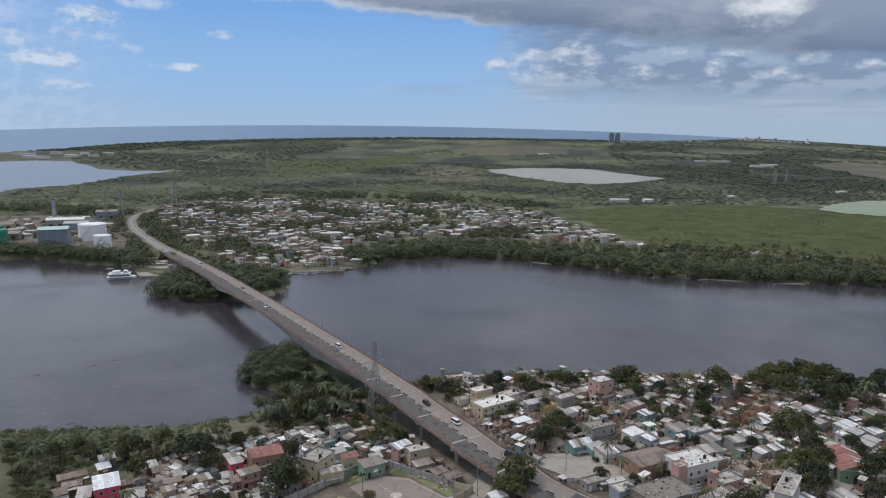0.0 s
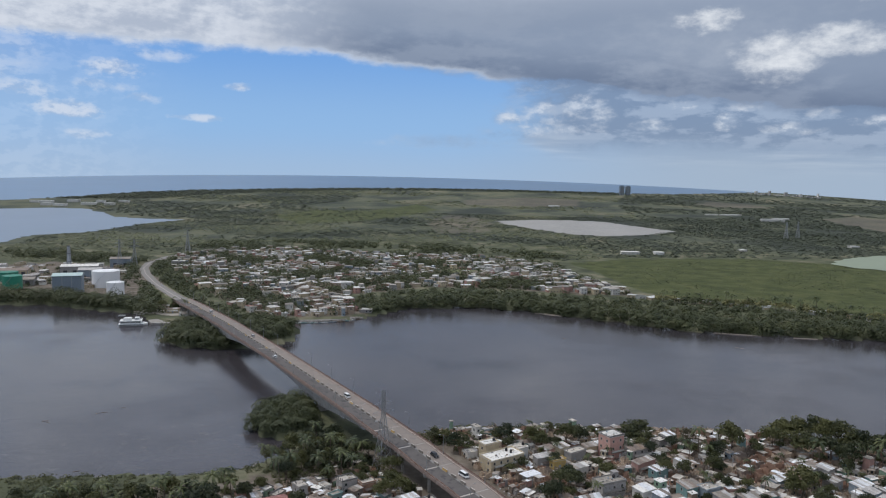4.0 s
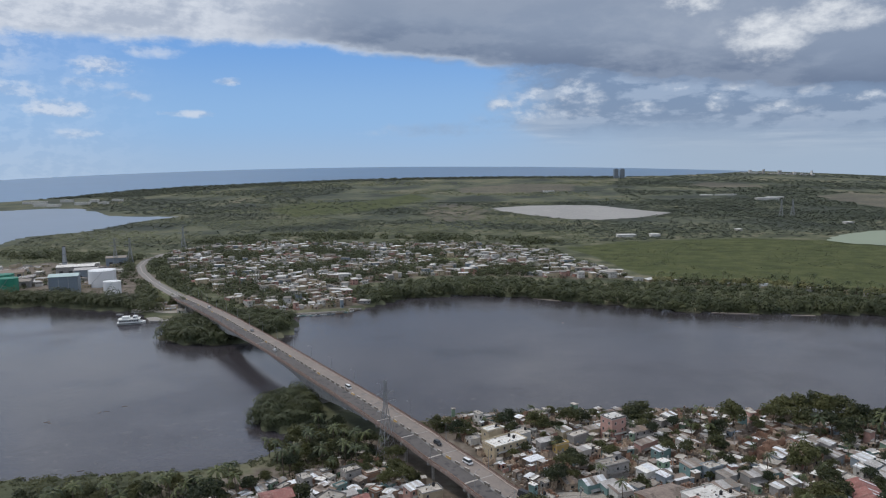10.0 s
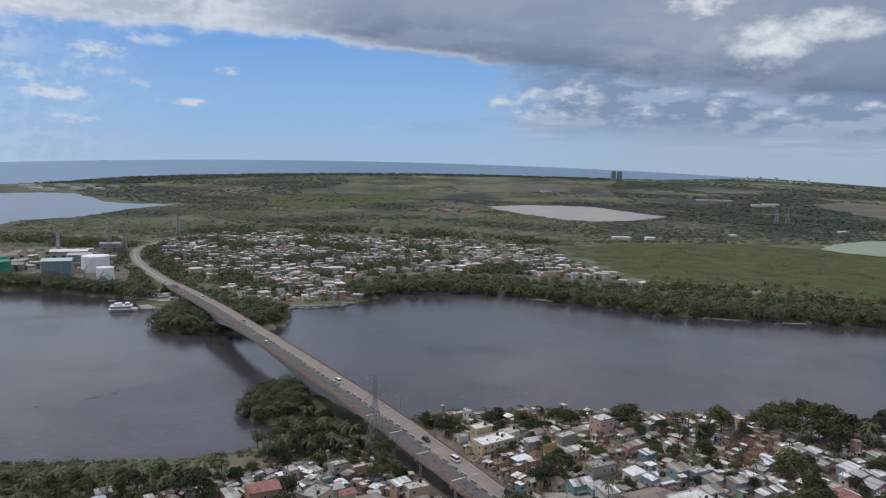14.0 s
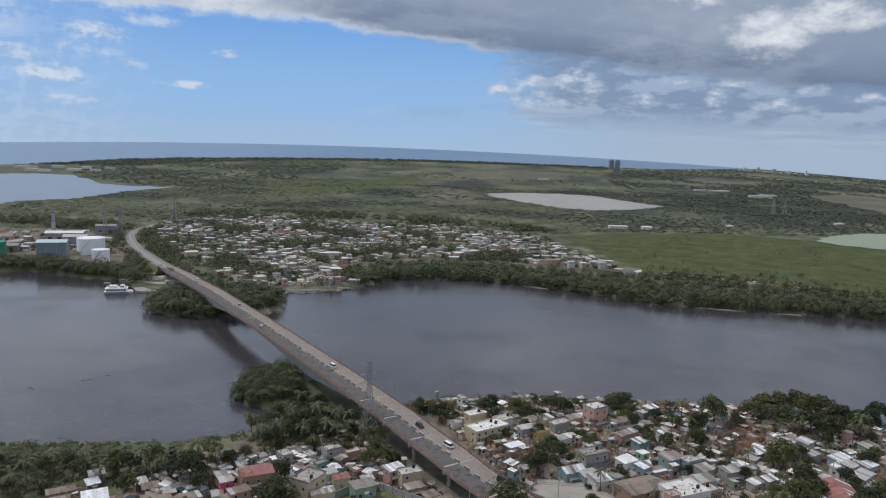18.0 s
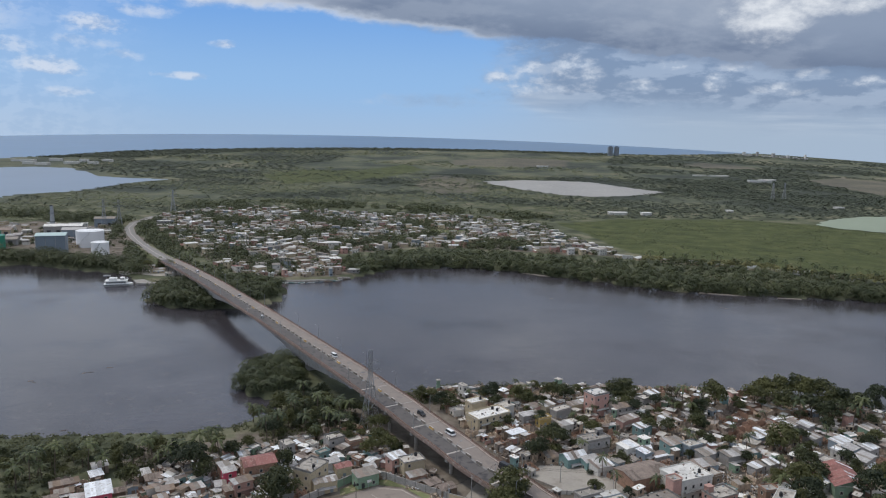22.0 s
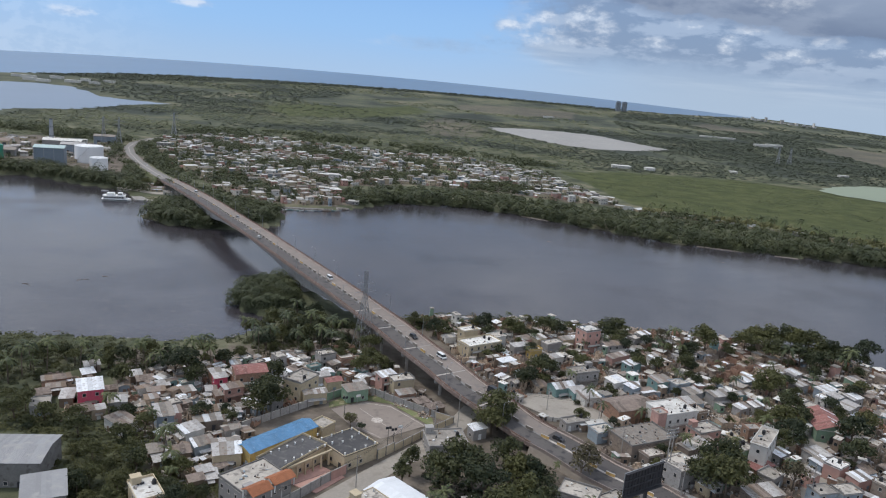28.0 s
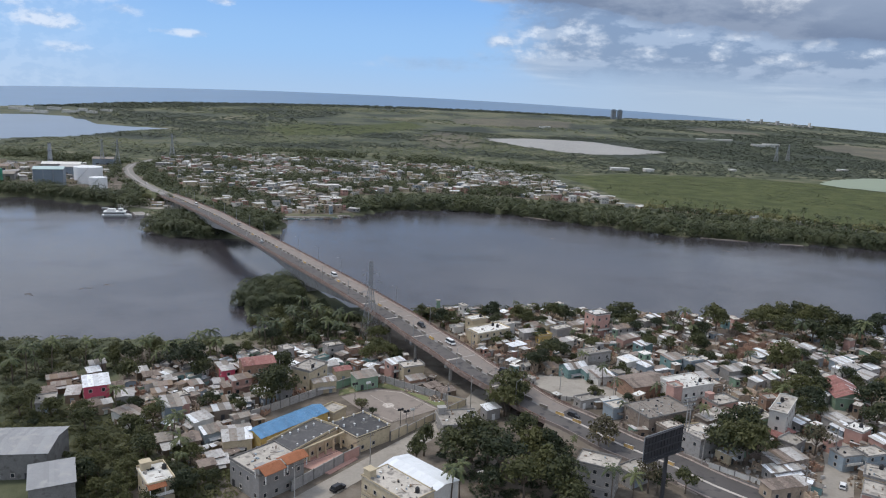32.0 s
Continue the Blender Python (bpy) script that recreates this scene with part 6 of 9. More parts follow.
house(155.9, 307.5, 7.2, 4.0, 3.7, 39, "shed", "w_white", "r_bright", 1)
house(161.0, 308.6, 6.4, 4.8, 4.1, 36, "shed", "w_blue", "r_zinc", 1)
house(169.6, 310.1, 7.2, 4.8, 4.1, 33, "shed", "w_grey", "r_bright", 1)
house(161.3, 298.1, 10.4, 5.6, 4.6, 41, "shed", "w_grey", "r_zinc", 1)
house(180.8, 332.6, 8.0, 5.6, 4.1, 33, "shed", "w_green", "r_grey", 1)
house(144.4, 292.7, 7.2, 6.4, 4.6, 42, "flat", "w_grey", "r_conc", 1)
chapel()
house(106.5, 244.0, 5.5, 16.5, 11.0, -32, "flat", "w_white", "r_conc", 3, tanks=1, label='tall narrow pale three-storey house with a flat roof')
house(99.3, 244.5, 7.2, 5.6, 6.4, 33, "flat", "w_green", "r_conc", 1, tanks=3)
house(73.8, 226.1, 11.0, 8.0, 7.0, 39, "flat", "w_grey", "r_conc", 2, columns=3, label='grey unfinished two-storey house with an open upper floor')
house(65.2, 247.4, 20.0, 13.0, 5.5, 30, "flat", "w_mud", "r_grey", 1, label='wide grey block building with a dark flat roof', columns=2)
house(90.2, 258.5, 10.4, 7.2, 5.5, 30, "flat", "w_pink", "r_conc", 2, columns=3)
house(84.9, 247.3, 16.0, 4.8, 4.6, 40, "shed", "w_mud", "r_grey", 1)
house(66.7, 236.7, 7.2, 4.8, 4.1, 31, "flat", "w_mud", "r_conc", 1)
house(103.5, 237.1, 9.6, 4.8, 4.1, 31, "shed", "w_brown", "r_red", 1)
house(105.4, 231.4, 7.2, 5.6, 4.1, 42, "flat", "w_grey", "r_conc", 1)
house(98.2, 218.6, 12.8, 6.4, 4.1, 25, "shed", "w_mud", "r_rust", 1)
house(95.4, 212.7, 12.0, 4.0, 3.2, 20, "shed", "w_grey", "r_bright", 1, tanks=0)
house(91.3, 201.5, 12.8, 4.8, 3.9, 20, "shed", "w_tan", "r_rust", 1)
house(131.1, 241.0, 7.2, 5.6, 5.5, 42, "flat", "w_pink", "r_white", 1, tanks=1)
house(118.3, 222.3, 7.2, 5.6, 5.1, 20, "flat", "w_blue", "r_conc", 2)
house(127.1, 224.6, 8.0, 5.6, 4.8, 20, "flat", "w_blue", "r_conc", 2)
house(136.2, 235.1, 7.2, 4.8, 4.6, 31, "shed", "w_pink", "r_bright", 1)
house(121.9, 210.4, 9.6, 6.4, 4.6, 60, "flat", "w_cream", "r_conc", 1, tanks=1)
house(115.9, 199.7, 9.6, 5.6, 4.6, 60, "flat", "w_pink", "r_conc", 1)
house(128.8, 250.9, 8.0, 6.4, 4.1, 30, "shed", "w_grey", "r_zinc", 1)
house(127.9, 245.3, 6.4, 4.8, 3.7, 34, "shed", "w_blue", "r_bright", 1)
house(119.3, 234.7, 6.4, 4.8, 4.1, 37, "shed", "w_pink", "r_rust", 1)
house(114.9, 248.8, 6.4, 4.0, 3.7, 42, "shed", "w_grey", "r_bright", 1)
house(133.5, 273.7, 7.2, 3.2, 4.1, 36, "shed", "w_grey", "r_bright", 1)
house(123.5, 265.0, 4.8, 4.0, 4.1, 34, "shed", "w_grey", "r_bright", 1)
house(113.8, 287.3, 6.4, 4.0, 3.7, 37, "shed", "w_grey", "r_bright", 1)
house(120.8, 291.0, 5.6, 4.0, 3.7, 30, "shed", "w_grey", "r_bright", 1)
ruin(118.1, 360.9, 5.6, 3.6, 3.3, 37, "w_mud")
ruin(121.4, 339.3, 6.4, 4.4, 3.9, 36, "w_brown")
ruin(124.2, 319.9, 7.2, 5.2, 4.4, 35, "w_tan")
ruin(113.9, 341.2, 8.0, 3.6, 3.3, 40, "w_mud")
ruin(117.2, 321.7, 5.6, 4.4, 3.9, 39, "w_brown")
ruin(134.1, 343.5, 6.4, 5.2, 4.4, 38, "w_tan")
ruin(110.0, 323.5, 7.2, 3.6, 3.3, 30, "w_mud")
ruin(126.6, 345.4, 8.0, 4.4, 3.9, 42, "w_brown")
ruin(129.2, 325.4, 5.6, 5.2, 4.4, 41, "w_tan")
ruin(118.9, 347.4, 6.4, 3.6, 3.3, 33, "w_mud")
ruin(122.0, 327.2, 7.2, 4.4, 3.9, 32, "w_brown")
ruin(139.5, 349.8, 8.0, 5.2, 4.4, 31, "w_tan")
ruin(114.8, 329.1, 5.6, 3.6, 3.3, 36, "w_mud")
ruin(131.9, 351.8, 6.4, 4.4, 3.9, 35, "w_brown")
ruin(134.3, 331.1, 7.2, 5.2, 4.4, 34, "w_tan")
ruin(124.2, 353.8, 8.0, 3.6, 3.3, 39, "w_mud")
ruin(127.1, 332.9, 5.6, 4.4, 3.9, 38, "w_brown")
ruin(145.2, 356.3, 6.4, 5.2, 4.4, 37, "w_tan")
ruin(119.7, 334.8, 7.2, 3.6, 3.3, 42, "w_mud")
ruin(137.5, 358.3, 8.0, 4.4, 3.9, 41, "w_brown")
ruin(110.5, 331.4, 5.6, 5.2, 4.4, 33, "w_tan")
ruin(129.6, 360.4, 6.4, 3.6, 3.3, 32, "w_mud")
ruin(132.2, 338.9, 7.2, 4.4, 3.9, 31, "w_brown")
ruin(119.8, 356.8, 8.0, 5.2, 4.4, 36, "w_tan")
ruin(124.8, 340.8, 5.6, 3.6, 3.3, 35, "w_mud")
ruin(127.5, 321.3, 6.4, 4.4, 3.9, 34, "w_brown")


for x, y, w, d, h, rot, wall in ((-154.5, 248.0, 7.0, 6.0, 3.2, 35, "w_mud"), (-147.0, 249.0, 5.5, 4.5, 2.6, 50, "w_tan"), (-134.5, 228.0, 6.5, 4.5, 2.2, 25, "w_tan"), (-122.0, 242.0, 5.0, 4.0, 1.8, 60, "w_brown"),
                                 (-109.0, 236.5, 5.0, 4.5, 2.6, 40, "w_tan"), (-58.5, 301.0, 8.0, 7.0, 5.6, 37, "w_brown"), (-67.0, 301.5, 6.0, 5.0, 4.2, 20, "w_mud"), (112.0, 281.0, 7.0, 5.0, 2.6, 30, "w_tan"),
                                 (128.5, 296.0, 6.0, 5.0, 2.2, 55, "w_mud"), (103.0, 273.5, 5.5, 4.5, 3.0, 20, "w_tan")):
    ruin(x, y, w, d, h, rot, wall)


# ---- shacks and houses that fill the lanes ----
def road_gap(x, y):
    """How far a point lies from the bridge road's centre line."""
    s, n = UX * x + UY * y, NX * x + NY * y
    return abs(n - curve(ROAD_N, s)) if 40 < s < 1290 else 999


STREETS = [((-62, 160), (-2, 240)), ((-2, 240), (10, 262)), ((104, 196), (122, 236)), ((122, 236), (150, 300)), ((60, 150), (104, 196)), ((62, 238), (30, 262))]


def street_gap(x, y):
    best = 999.0
    for (ax, ay), (bx, by) in STREETS:
        dx, dy = bx - ax, by - ay
        t = max(0, min(1, ((x - ax) * dx + (y - ay) * dy) / (dx * dx + dy * dy)))
        best = min(best, math.hypot(x - ax - dx * t, y - ay - dy * t))
    return best


OPEN_GROUND = [[(-56, 262), (-30, 268), (-4, 252), (-26, 226), (-44, 238)],            # the court
               [(20, 268), (24, 287), (42, 284), (52, 276), (62, 262), (57, 254), (45, 264), (36, 258)],            # the forecourt
               [(96, 266), (101, 286), (112, 292), (122, 286), (116, 270), (106, 264)],            # cleared ground with rubble
               [(-143, 235), (-125, 236), (-110, 228), (-94, 212), (-82, 193), (-74, 178), (-107, 173)],  # woods
               [(-4, 190), (36, 200), (40, 222), (8, 240), (-8, 222)],
               [(20, 262), (48, 258), (56, 244), (40, 252)], [(60, 205), (80, 196), (98, 204), (84, 222), (68, 216)]]


def free(x, y, r):
    return all(math.hypot(x - a, y - b) > (r + q) * 0.86 for a, b, q in HOUSE_AT)


def fill(poly, spacing, seed, sizes, walls, tops, gap, turn, openings, group, storeys=0.12, flat=0.3, road=13.0, limit=999):
    r = random.Random(seed)
    xs, ys = scatter(poly, spacing, seed)
    made = 0
    for x, y in zip(xs, ys):
        if made >= limit:
            break
        w, d = r.uniform(*sizes), r.uniform(*sizes) * 0.8
        rad = 0.5 * math.hypot(w, d)
        if road_gap(x, y) < road + rad or street_gap(x, y) < 4.5 + rad * 0.7 or not free(x, y, rad * gap):
            continue
        if any(inside(p, x, y) for p in OPEN_GROUND):
            continue
        two = r.random() < storeys
        fl = r.random() < flat or two
        h = r.uniform(2.7, 3.5) * (2 if two else 1)
        wall, top = r.choice(walls), ("r_conc" if r.random() < 0.75 else "r_white") if fl else r.choice(tops)
        house(x, y, w, d, h, turn + r.choice((0, 90)) + r.gauss(0, 13), "flat" if fl else r.choice(("shed", "shed", "gable")), wall, top, 2 if two else 1, openings=openings, group=group, parapet=openings,
              tanks=1 if (openings and fl and r.random() < 0.4) else 0)
        made += 1


class Mass:
    """Houses past counting, gathered in one mesh with a slot for each paint."""

    def __init__(self):
        self.v, self.f, self.mi, self.slots = [], [], [], []

    def add(self, geo, key, m):
        if key not in self.slots:
            self.slots.append(key)
        n, k = len(self.v), self.slots.index(key)
        self.v += [tuple(m @ Vector(p)) for p in geo.v]
        self.f += [tuple(i + n for i in q) for q in geo.f]
        self.mi += [k] * len(geo.f)

    def done(self, name, label, category):
        me = bpy.data.meshes.new(name)
        me.from_pydata(self.v, [], self.f)
        for k in self.slots:
            me.materials.append(M[k])
        me.polygons.foreach_set("material_index", self.mi)
        me.update()
        return tagged(new(name, me), label, category, kind="stuff")


def wooded(x, y):
    """Where trees stand in clumps between the houses of the far town."""
    return np.sin(x * 0.043 + 2 * np.sin(y * 0.017)) + np.sin(y * 0.036 + np.sin(x * 0.029))


OPENING = Geo().box(-0.55, -0.05, 0.0, 0.55, 0.04, 1.2)


def fill_mass(mass, poly, spacing, seed, sizes, walls, tops, gap, turn, storeys, flat, road=14.0, low=2.4, high=3.4, ruins=0.0, groves=False):
    r = random.Random(seed)
    for x, y in zip(*scatter(poly, spacing, seed)):
        big = r.choice((0.7, 0.85, 1.0, 1.0, 1.25, 1.6))
        w, d = r.uniform(*sizes) * big, r.uniform(*sizes) * 0.8 * big
        rad = 0.5 * math.hypot(w, d)
        if road_gap(x, y) < road + rad or street_gap(x, y) < 4.0 + rad * 0.6 or not free(x, y, rad * gap) or any(inside(p, x, y) for p in OPEN_GROUND):
            continue
        if groves and wooded(x, y) + r.gauss(0, 0.5) > 0.6:
            continue
        two = r.random() < storeys
        kind = "flat" if (two or r.random() < flat) else r.choice(("shed", "shed", "gable"))
        h = r.uniform(low, high) * (2 if two else 1)
        rise = min(w, d) * r.uniform(0.08, 0.16)
        rot = turn + r.choice((0, 90, 180, 270)) + r.gauss(0, 17)
        shell = r.random() < ruins
        m = pose(x, y, ground_z(x, y), 0, 0, rot)
        wall = r.choice(walls)
        top = ("r_conc" if r.random() < 0.55 else "r_white") if kind == "flat" else r.choice(tops)
        if shell:      # roofless block walls, broken to different heights, with rubble inside
            wall = r.choice(("w_mud", "w_tan", "w_brown"))
            for x0, y0, x1, y1 in ((-w / 2, -d / 2, w / 2, -d / 2 + 0.2), (-w / 2, d / 2 - 0.2, w / 2, d / 2), (-w / 2, -d / 2 + 0.2, -w / 2 + 0.2, d / 2 - 0.2), (w / 2 - 0.2, -d / 2 + 0.2, w / 2, d / 2 - 0.2), (-0.1, -d / 2 + 0.2, 0.1, d / 2 - 0.2)):
                lx, ly = (x1 - x0) / 3, (y1 - y0) / 3
                for k in range(3):
                    q = (x0 + lx * k, y0, x0 + lx * (k + 1), y1) if lx > ly else (x0, y0 + ly * k, x1, y0 + ly * (k + 1))
                    mass.add(Geo().box(q[0], q[1], -0.5, q[2], q[3], min(3.2, h) * r.uniform(0.35, 1.0)), wall, m)
            for _ in range(7):
                mass.add(Geo().box(-r.uniform(0.2, 0.9), -r.uniform(0.15, 0.6), 0, r.uniform(0.2, 0.9), r.uniform(0.15, 0.6), r.uniform(0.1, 0.7)), r.choice(("r_conc", "wood", "w_tan", "r_rust")),
                         m @ pose(r.uniform(-0.4, 0.4) * w, r.uniform(-0.4, 0.4) * d, 0, r.uniform(-15, 15), r.uniform(-15, 15), r.uniform(0, 180)))
            HOUSE_AT.append((x, y, rad * 0.9))
            continue
        mass.add(gable_walls(w, d, h, rise, kind), wall, m)
        for _ in range(r.choice((0, 1, 2, 3)) if ruins else 0):      # stones, tyres and boards that hold the roof down
            sz = r.uniform(0.12, 0.45)
            mass.add(Geo().box(-sz, -sz * 0.6, 0, sz, sz * 0.6, r.uniform(0.12, 0.35)), r.choice(("r_conc", "wood", "black", "w_tan", "r_white")),
                     m @ pose(r.uniform(-0.4, 0.4) * w, r.uniform(-0.35, 0.35) * d, h + (rise * 0.5 if kind != "flat" else 0.2), 0, 0, r.uniform(0, 180)))
        if kind == "flat":
            mass.add(roof_geo(w, d, h, rise, kind, 0.3), top, m)
        else:
            for g, key in roof_sheets(w, d, h, rise, kind, 0.3, int(x * 7 + y * 3), top):
                mass.add(g, key, m)
        if r.random() < 0.5:      # a lean-to at the side
            lw, lh = r.uniform(1.6, 3.0), h * r.uniform(0.55, 0.8) if not two else 2.6
            q = m @ Matrix.Translation((w / 2 + lw / 2 + 0.05, r.uniform(-0.2, 0.2) * d, 0))
            mass.add(gable_walls(lw, d * 0.7, lh, 0.3, "shed"), r.choice(walls), q)
            mass.add(roof_geo(lw, d * 0.7, lh, 0.3, "shed", 0.2), r.choice(tops), q)
        for ang, half, length in ((0, d / 2, w), (90, w / 2, d), (180, d / 2, w), (270, w / 2, d)):
            if math.sin(radians(rot + ang - 90)) > 0.2:
                continue
            for s in range(2 if two else 1):
                for i in range(max(1, int(length / 3.2))):
                    if r.random() < 0.65:
                        u = (i + 0.5) / max(1, int(length / 3.2)) * length - length / 2
                        mass.add(OPENING, "glass", m @ Matrix.Rotation(radians(ang), 4, "Z") @ Matrix.Translation((u, -half - 0.01, h * 0.5 * s + 0.8)))
        HOUSE_AT.append((x, y, rad * 0.9))


EAST = [(-30, 370), (16, 378), (63, 384), (110, 388), (155, 382), (192, 368), (225, 345), (240, 300), (215, 235), (170, 200), (120, 185), (70, 190), (40, 235), (10, 290), (-10, 330)]
WEST = [(-128, 262), (-100, 285), (-82, 300), (-60, 322), (-30, 300), (-10, 262), (-30, 268), (-56, 262), (-72, 236), (-66, 205), (-80, 186), (-92, 196), (-104, 214), (-114, 230), (-128, 240)]
NEAR_WALLS = ("w_grey", "w_grey", "w_grey", "w_tan", "w_tan", "w_tan", "w_mud", "w_mud", "w_cream", "w_white", "w_pink", "w_teal", "w_blue", "wood", "wood", "w_brown", "w_brown", "w_green")
NEAR_TOPS = ("r_zinc", "r_zinc", "r_bright", "r_rust", "r_rust", "r_rust", "r_grey", "r_grey", "r_grey", "r_grey")
WEST_TOPS = ("r_zinc", "r_zinc", "r_bright", "r_rust", "r_rust", "r_grey", "r_grey", "r_grey")
fill(EAST, 7.2, 5, (3.8, 6.4), NEAR_WALLS, NEAR_TOPS, 0.9, 36, True, "houses of the near town", limit=96)
fill(WEST, 7.0, 6, (3.6, 5.8), NEAR_WALLS, WEST_TOPS, 0.9, 53, True, "houses of the near town", limit=40)
shacks = Mass()
fill_mass(shacks, EAST, 4.0, 15, (2.4, 4.8), NEAR_WALLS, NEAR_TOPS, 0.55, 36, 0.1, 0.2, 10.0, 2.0, 3.4, 0.5)
fill_mass(shacks, WEST, 3.8, 16, (2.2, 4.4), NEAR_WALLS, WEST_TOPS, 0.55, 53, 0.03, 0.15, 10.0, 1.9, 3.1, 0.5)
shacks.done("shacks", "crowded patched shacks and lean-tos between the houses", "shacks")
FAR_WALLS = ("w_grey", "w_cream", "w_cream", "w_white", "w_white", "w_white", "w_pink", "w_pink", "w_blue", "w_cream", "w_cream", "w_tan", "w_tan", "w_white")
FAR_TOPS = ("r_zinc", "r_zinc", "r_bright", "r_bright", "r_white", "r_white", "r_sheet", "r_rust", "r_rust", "r_grey", "r_grey", "r_red")
town = Mass()
HOUSE_AT.append((-48, 1017, 34))      # the playing field
fill_mass(town, [(-447, 976), (-515, 1105), (-473, 1228), (-397, 1278), (-264, 1232), (-163, 1215), (-68, 1235), (27, 1175), (85, 1087), (125, 945), (31, 960), (-117, 945), (-195, 860), (-260, 740), (-330, 800), (-390, 880)],
          11.5, 7, (4.6, 9.5), FAR_WALLS, FAR_TOPS, 0.62, 20, 0.35, 0.5, 14.0, 2.8, 3.6, 0.0, True)
fill_mass(town, [(-187, 802), (-150, 745), (-124, 700), (-143, 674), (-187, 662), (-232, 672), (-300, 760), (-368, 860), (-260, 860)], 8.0, 8, (4.6, 9.0), FAR_WALLS, FAR_TOPS, 0.62, 30, 0.35, 0.5, 14.0, 2.8, 3.6, 0.0, True)
fill_mass(town, [(27, 1175), (85, 1087), (125, 945), (163, 858), (103, 848), (31, 960), (-10, 1060), (-10, 1150)], 9.4, 9, (5.6, 11.5), FAR_WALLS, FAR_TOPS, 0.62, 12, 0.6, 0.65, 14.0, 2.8, 3.6)
fill_mass(town, [(-195, 860), (-172, 795), (-130, 832), (-87, 872), (-13, 875), (53, 868), (103, 850), (163, 860), (125, 945), (31, 960), (-117, 950)], 9.4, 11, (4.6, 10.0), FAR_WALLS, FAR_TOPS, 0.62, 14, 0.45, 0.5, 14.0, 2.8, 3.6, 0.0, True)
fill_mass(town, [(150, 832), (242, 796), (299, 778), (355, 738), (377, 720), (377, 735), (355, 752), (299, 793), (242, 810), (150, 850)], 17.0, 10, (7.0, 11.0), ("w_white", "w_cream"), ("r_bright", "r_zinc", "r_sheet"), 0.9, 0, 0.0, 0.2)
fill_mass(town, [(-620, 770), (-480, 775), (-400, 790), (-420, 860), (-520, 985), (-640, 1010), (-720, 900)], 27.0, 12, (8.0, 15.0), ("w_grey", "w_white", "w_cream"), ("r_zinc", "r_grey", "r_rust"), 1.0, 20, 0.1, 0.4)
tx, ty = scatter(TOWN_FAR, 10.0, 41)
ok = wooded(tx, ty) + rng.normal(0, 0.8, len(tx)) > 0.3
ok &= np.array([road_gap(a, b) > 15 and free(a, b, -3.5) for a, b in zip(tx, ty)])
thicket("town_trees", tx[ok], ty[ok], rng.uniform(3.2, 6.0, ok.sum()) * rng.choice((1.0, 1.0, 1.5), ok.sum()), 100, 1.3, 42, M["mangrove"], "leafy yard trees among the houses across the river", 0.85, 0.5, "trees")
jx, jy = scatter([(-800, 1130), (-747, 1060), (-660, 1020), (-560, 1010), (-520, 1000), (-495, 930), (-440, 830), (-405, 805), (-365, 735), (-352, 700), (-340, 690), (-330, 740), (-380, 850), (-480, 1010), (-560, 1090), (-672, 1121)], 9.0, 78)
ok = np.sin(jx * 0.06 + np.sin(jy * 0.05)) + np.random.default_rng(79).normal(0, 0.8, len(jx)) > -0.5
ok &= np.array([road_gap(a, b) > 11 and free(a, b, 0) for a, b in zip(jx, jy)])
thicket("town_trees", jx[ok], jy[ok], np.random.default_rng(80).uniform(3.6, 7.6, ok.sum()), 100, 1.3, 81, M["mangrove"], "leafy trees round the works and beside the far road", 0.85, 0.5, "trees")
town.done("far_town", "hundreds of small concrete and zinc-roofed houses across the river", "houses")


def rubble(name, poly, n, seed, key, label, lo=0.25, hi=1.3):
    """Boards, blocks and sheets left lying in the lanes and yards."""
    r = random.Random(seed)
    g = Geo()
    (x0, y0), (x1, y1) = np.min(poly, 0), np.max(poly, 0)
    k = 0
    while k < n:
        x, y = r.uniform(x0, x1), r.uniform(y0, y1)
        k += 1
        if not inside(poly, x, y) or road_gap(x, y) < 11 or street_gap(x, y) < 3.2 or any(inside(p, x, y) for p in OPEN_GROUND[:2]):
            continue
        b = Geo().box(-r.uniform(lo, hi) / 2, -r.uniform(lo, hi) / 3, -0.1, r.uniform(lo, hi) / 2, r.uniform(lo, hi) / 3, r.uniform(0.15, 1.3))
        m = pose(x, y, 3.0, r.uniform(-9, 9), r.uniform(-9, 9), r.uniform(0, 360))
        g.add([tuple(m @ Vector(p)) for p in b.v], b.f)
    solid(name, g, M[key], label, "debris", kind="stuff")


rubble("debris", EAST, 6500, 61, "wood", "loose boards and brown scrap in the yards")
rubble("debris", EAST, 3600, 62, "r_conc", "pale broken concrete and blocks in the yards")
rubble("debris", EAST, 2600, 63, "r_zinc", "bits of zinc sheet lying about the yards", 0.4, 1.8)
rubble("debris", WEST, 4200, 64, "wood", "loose boards and brown scrap in the yards")
rubble("debris", WEST, 3200, 65, "r_conc", "pale broken concrete and blocks in the yards")
rubble("debris", WEST, 1300, 66, "r_zinc", "bits of zinc sheet lying about the yards", 0.4, 1.8)


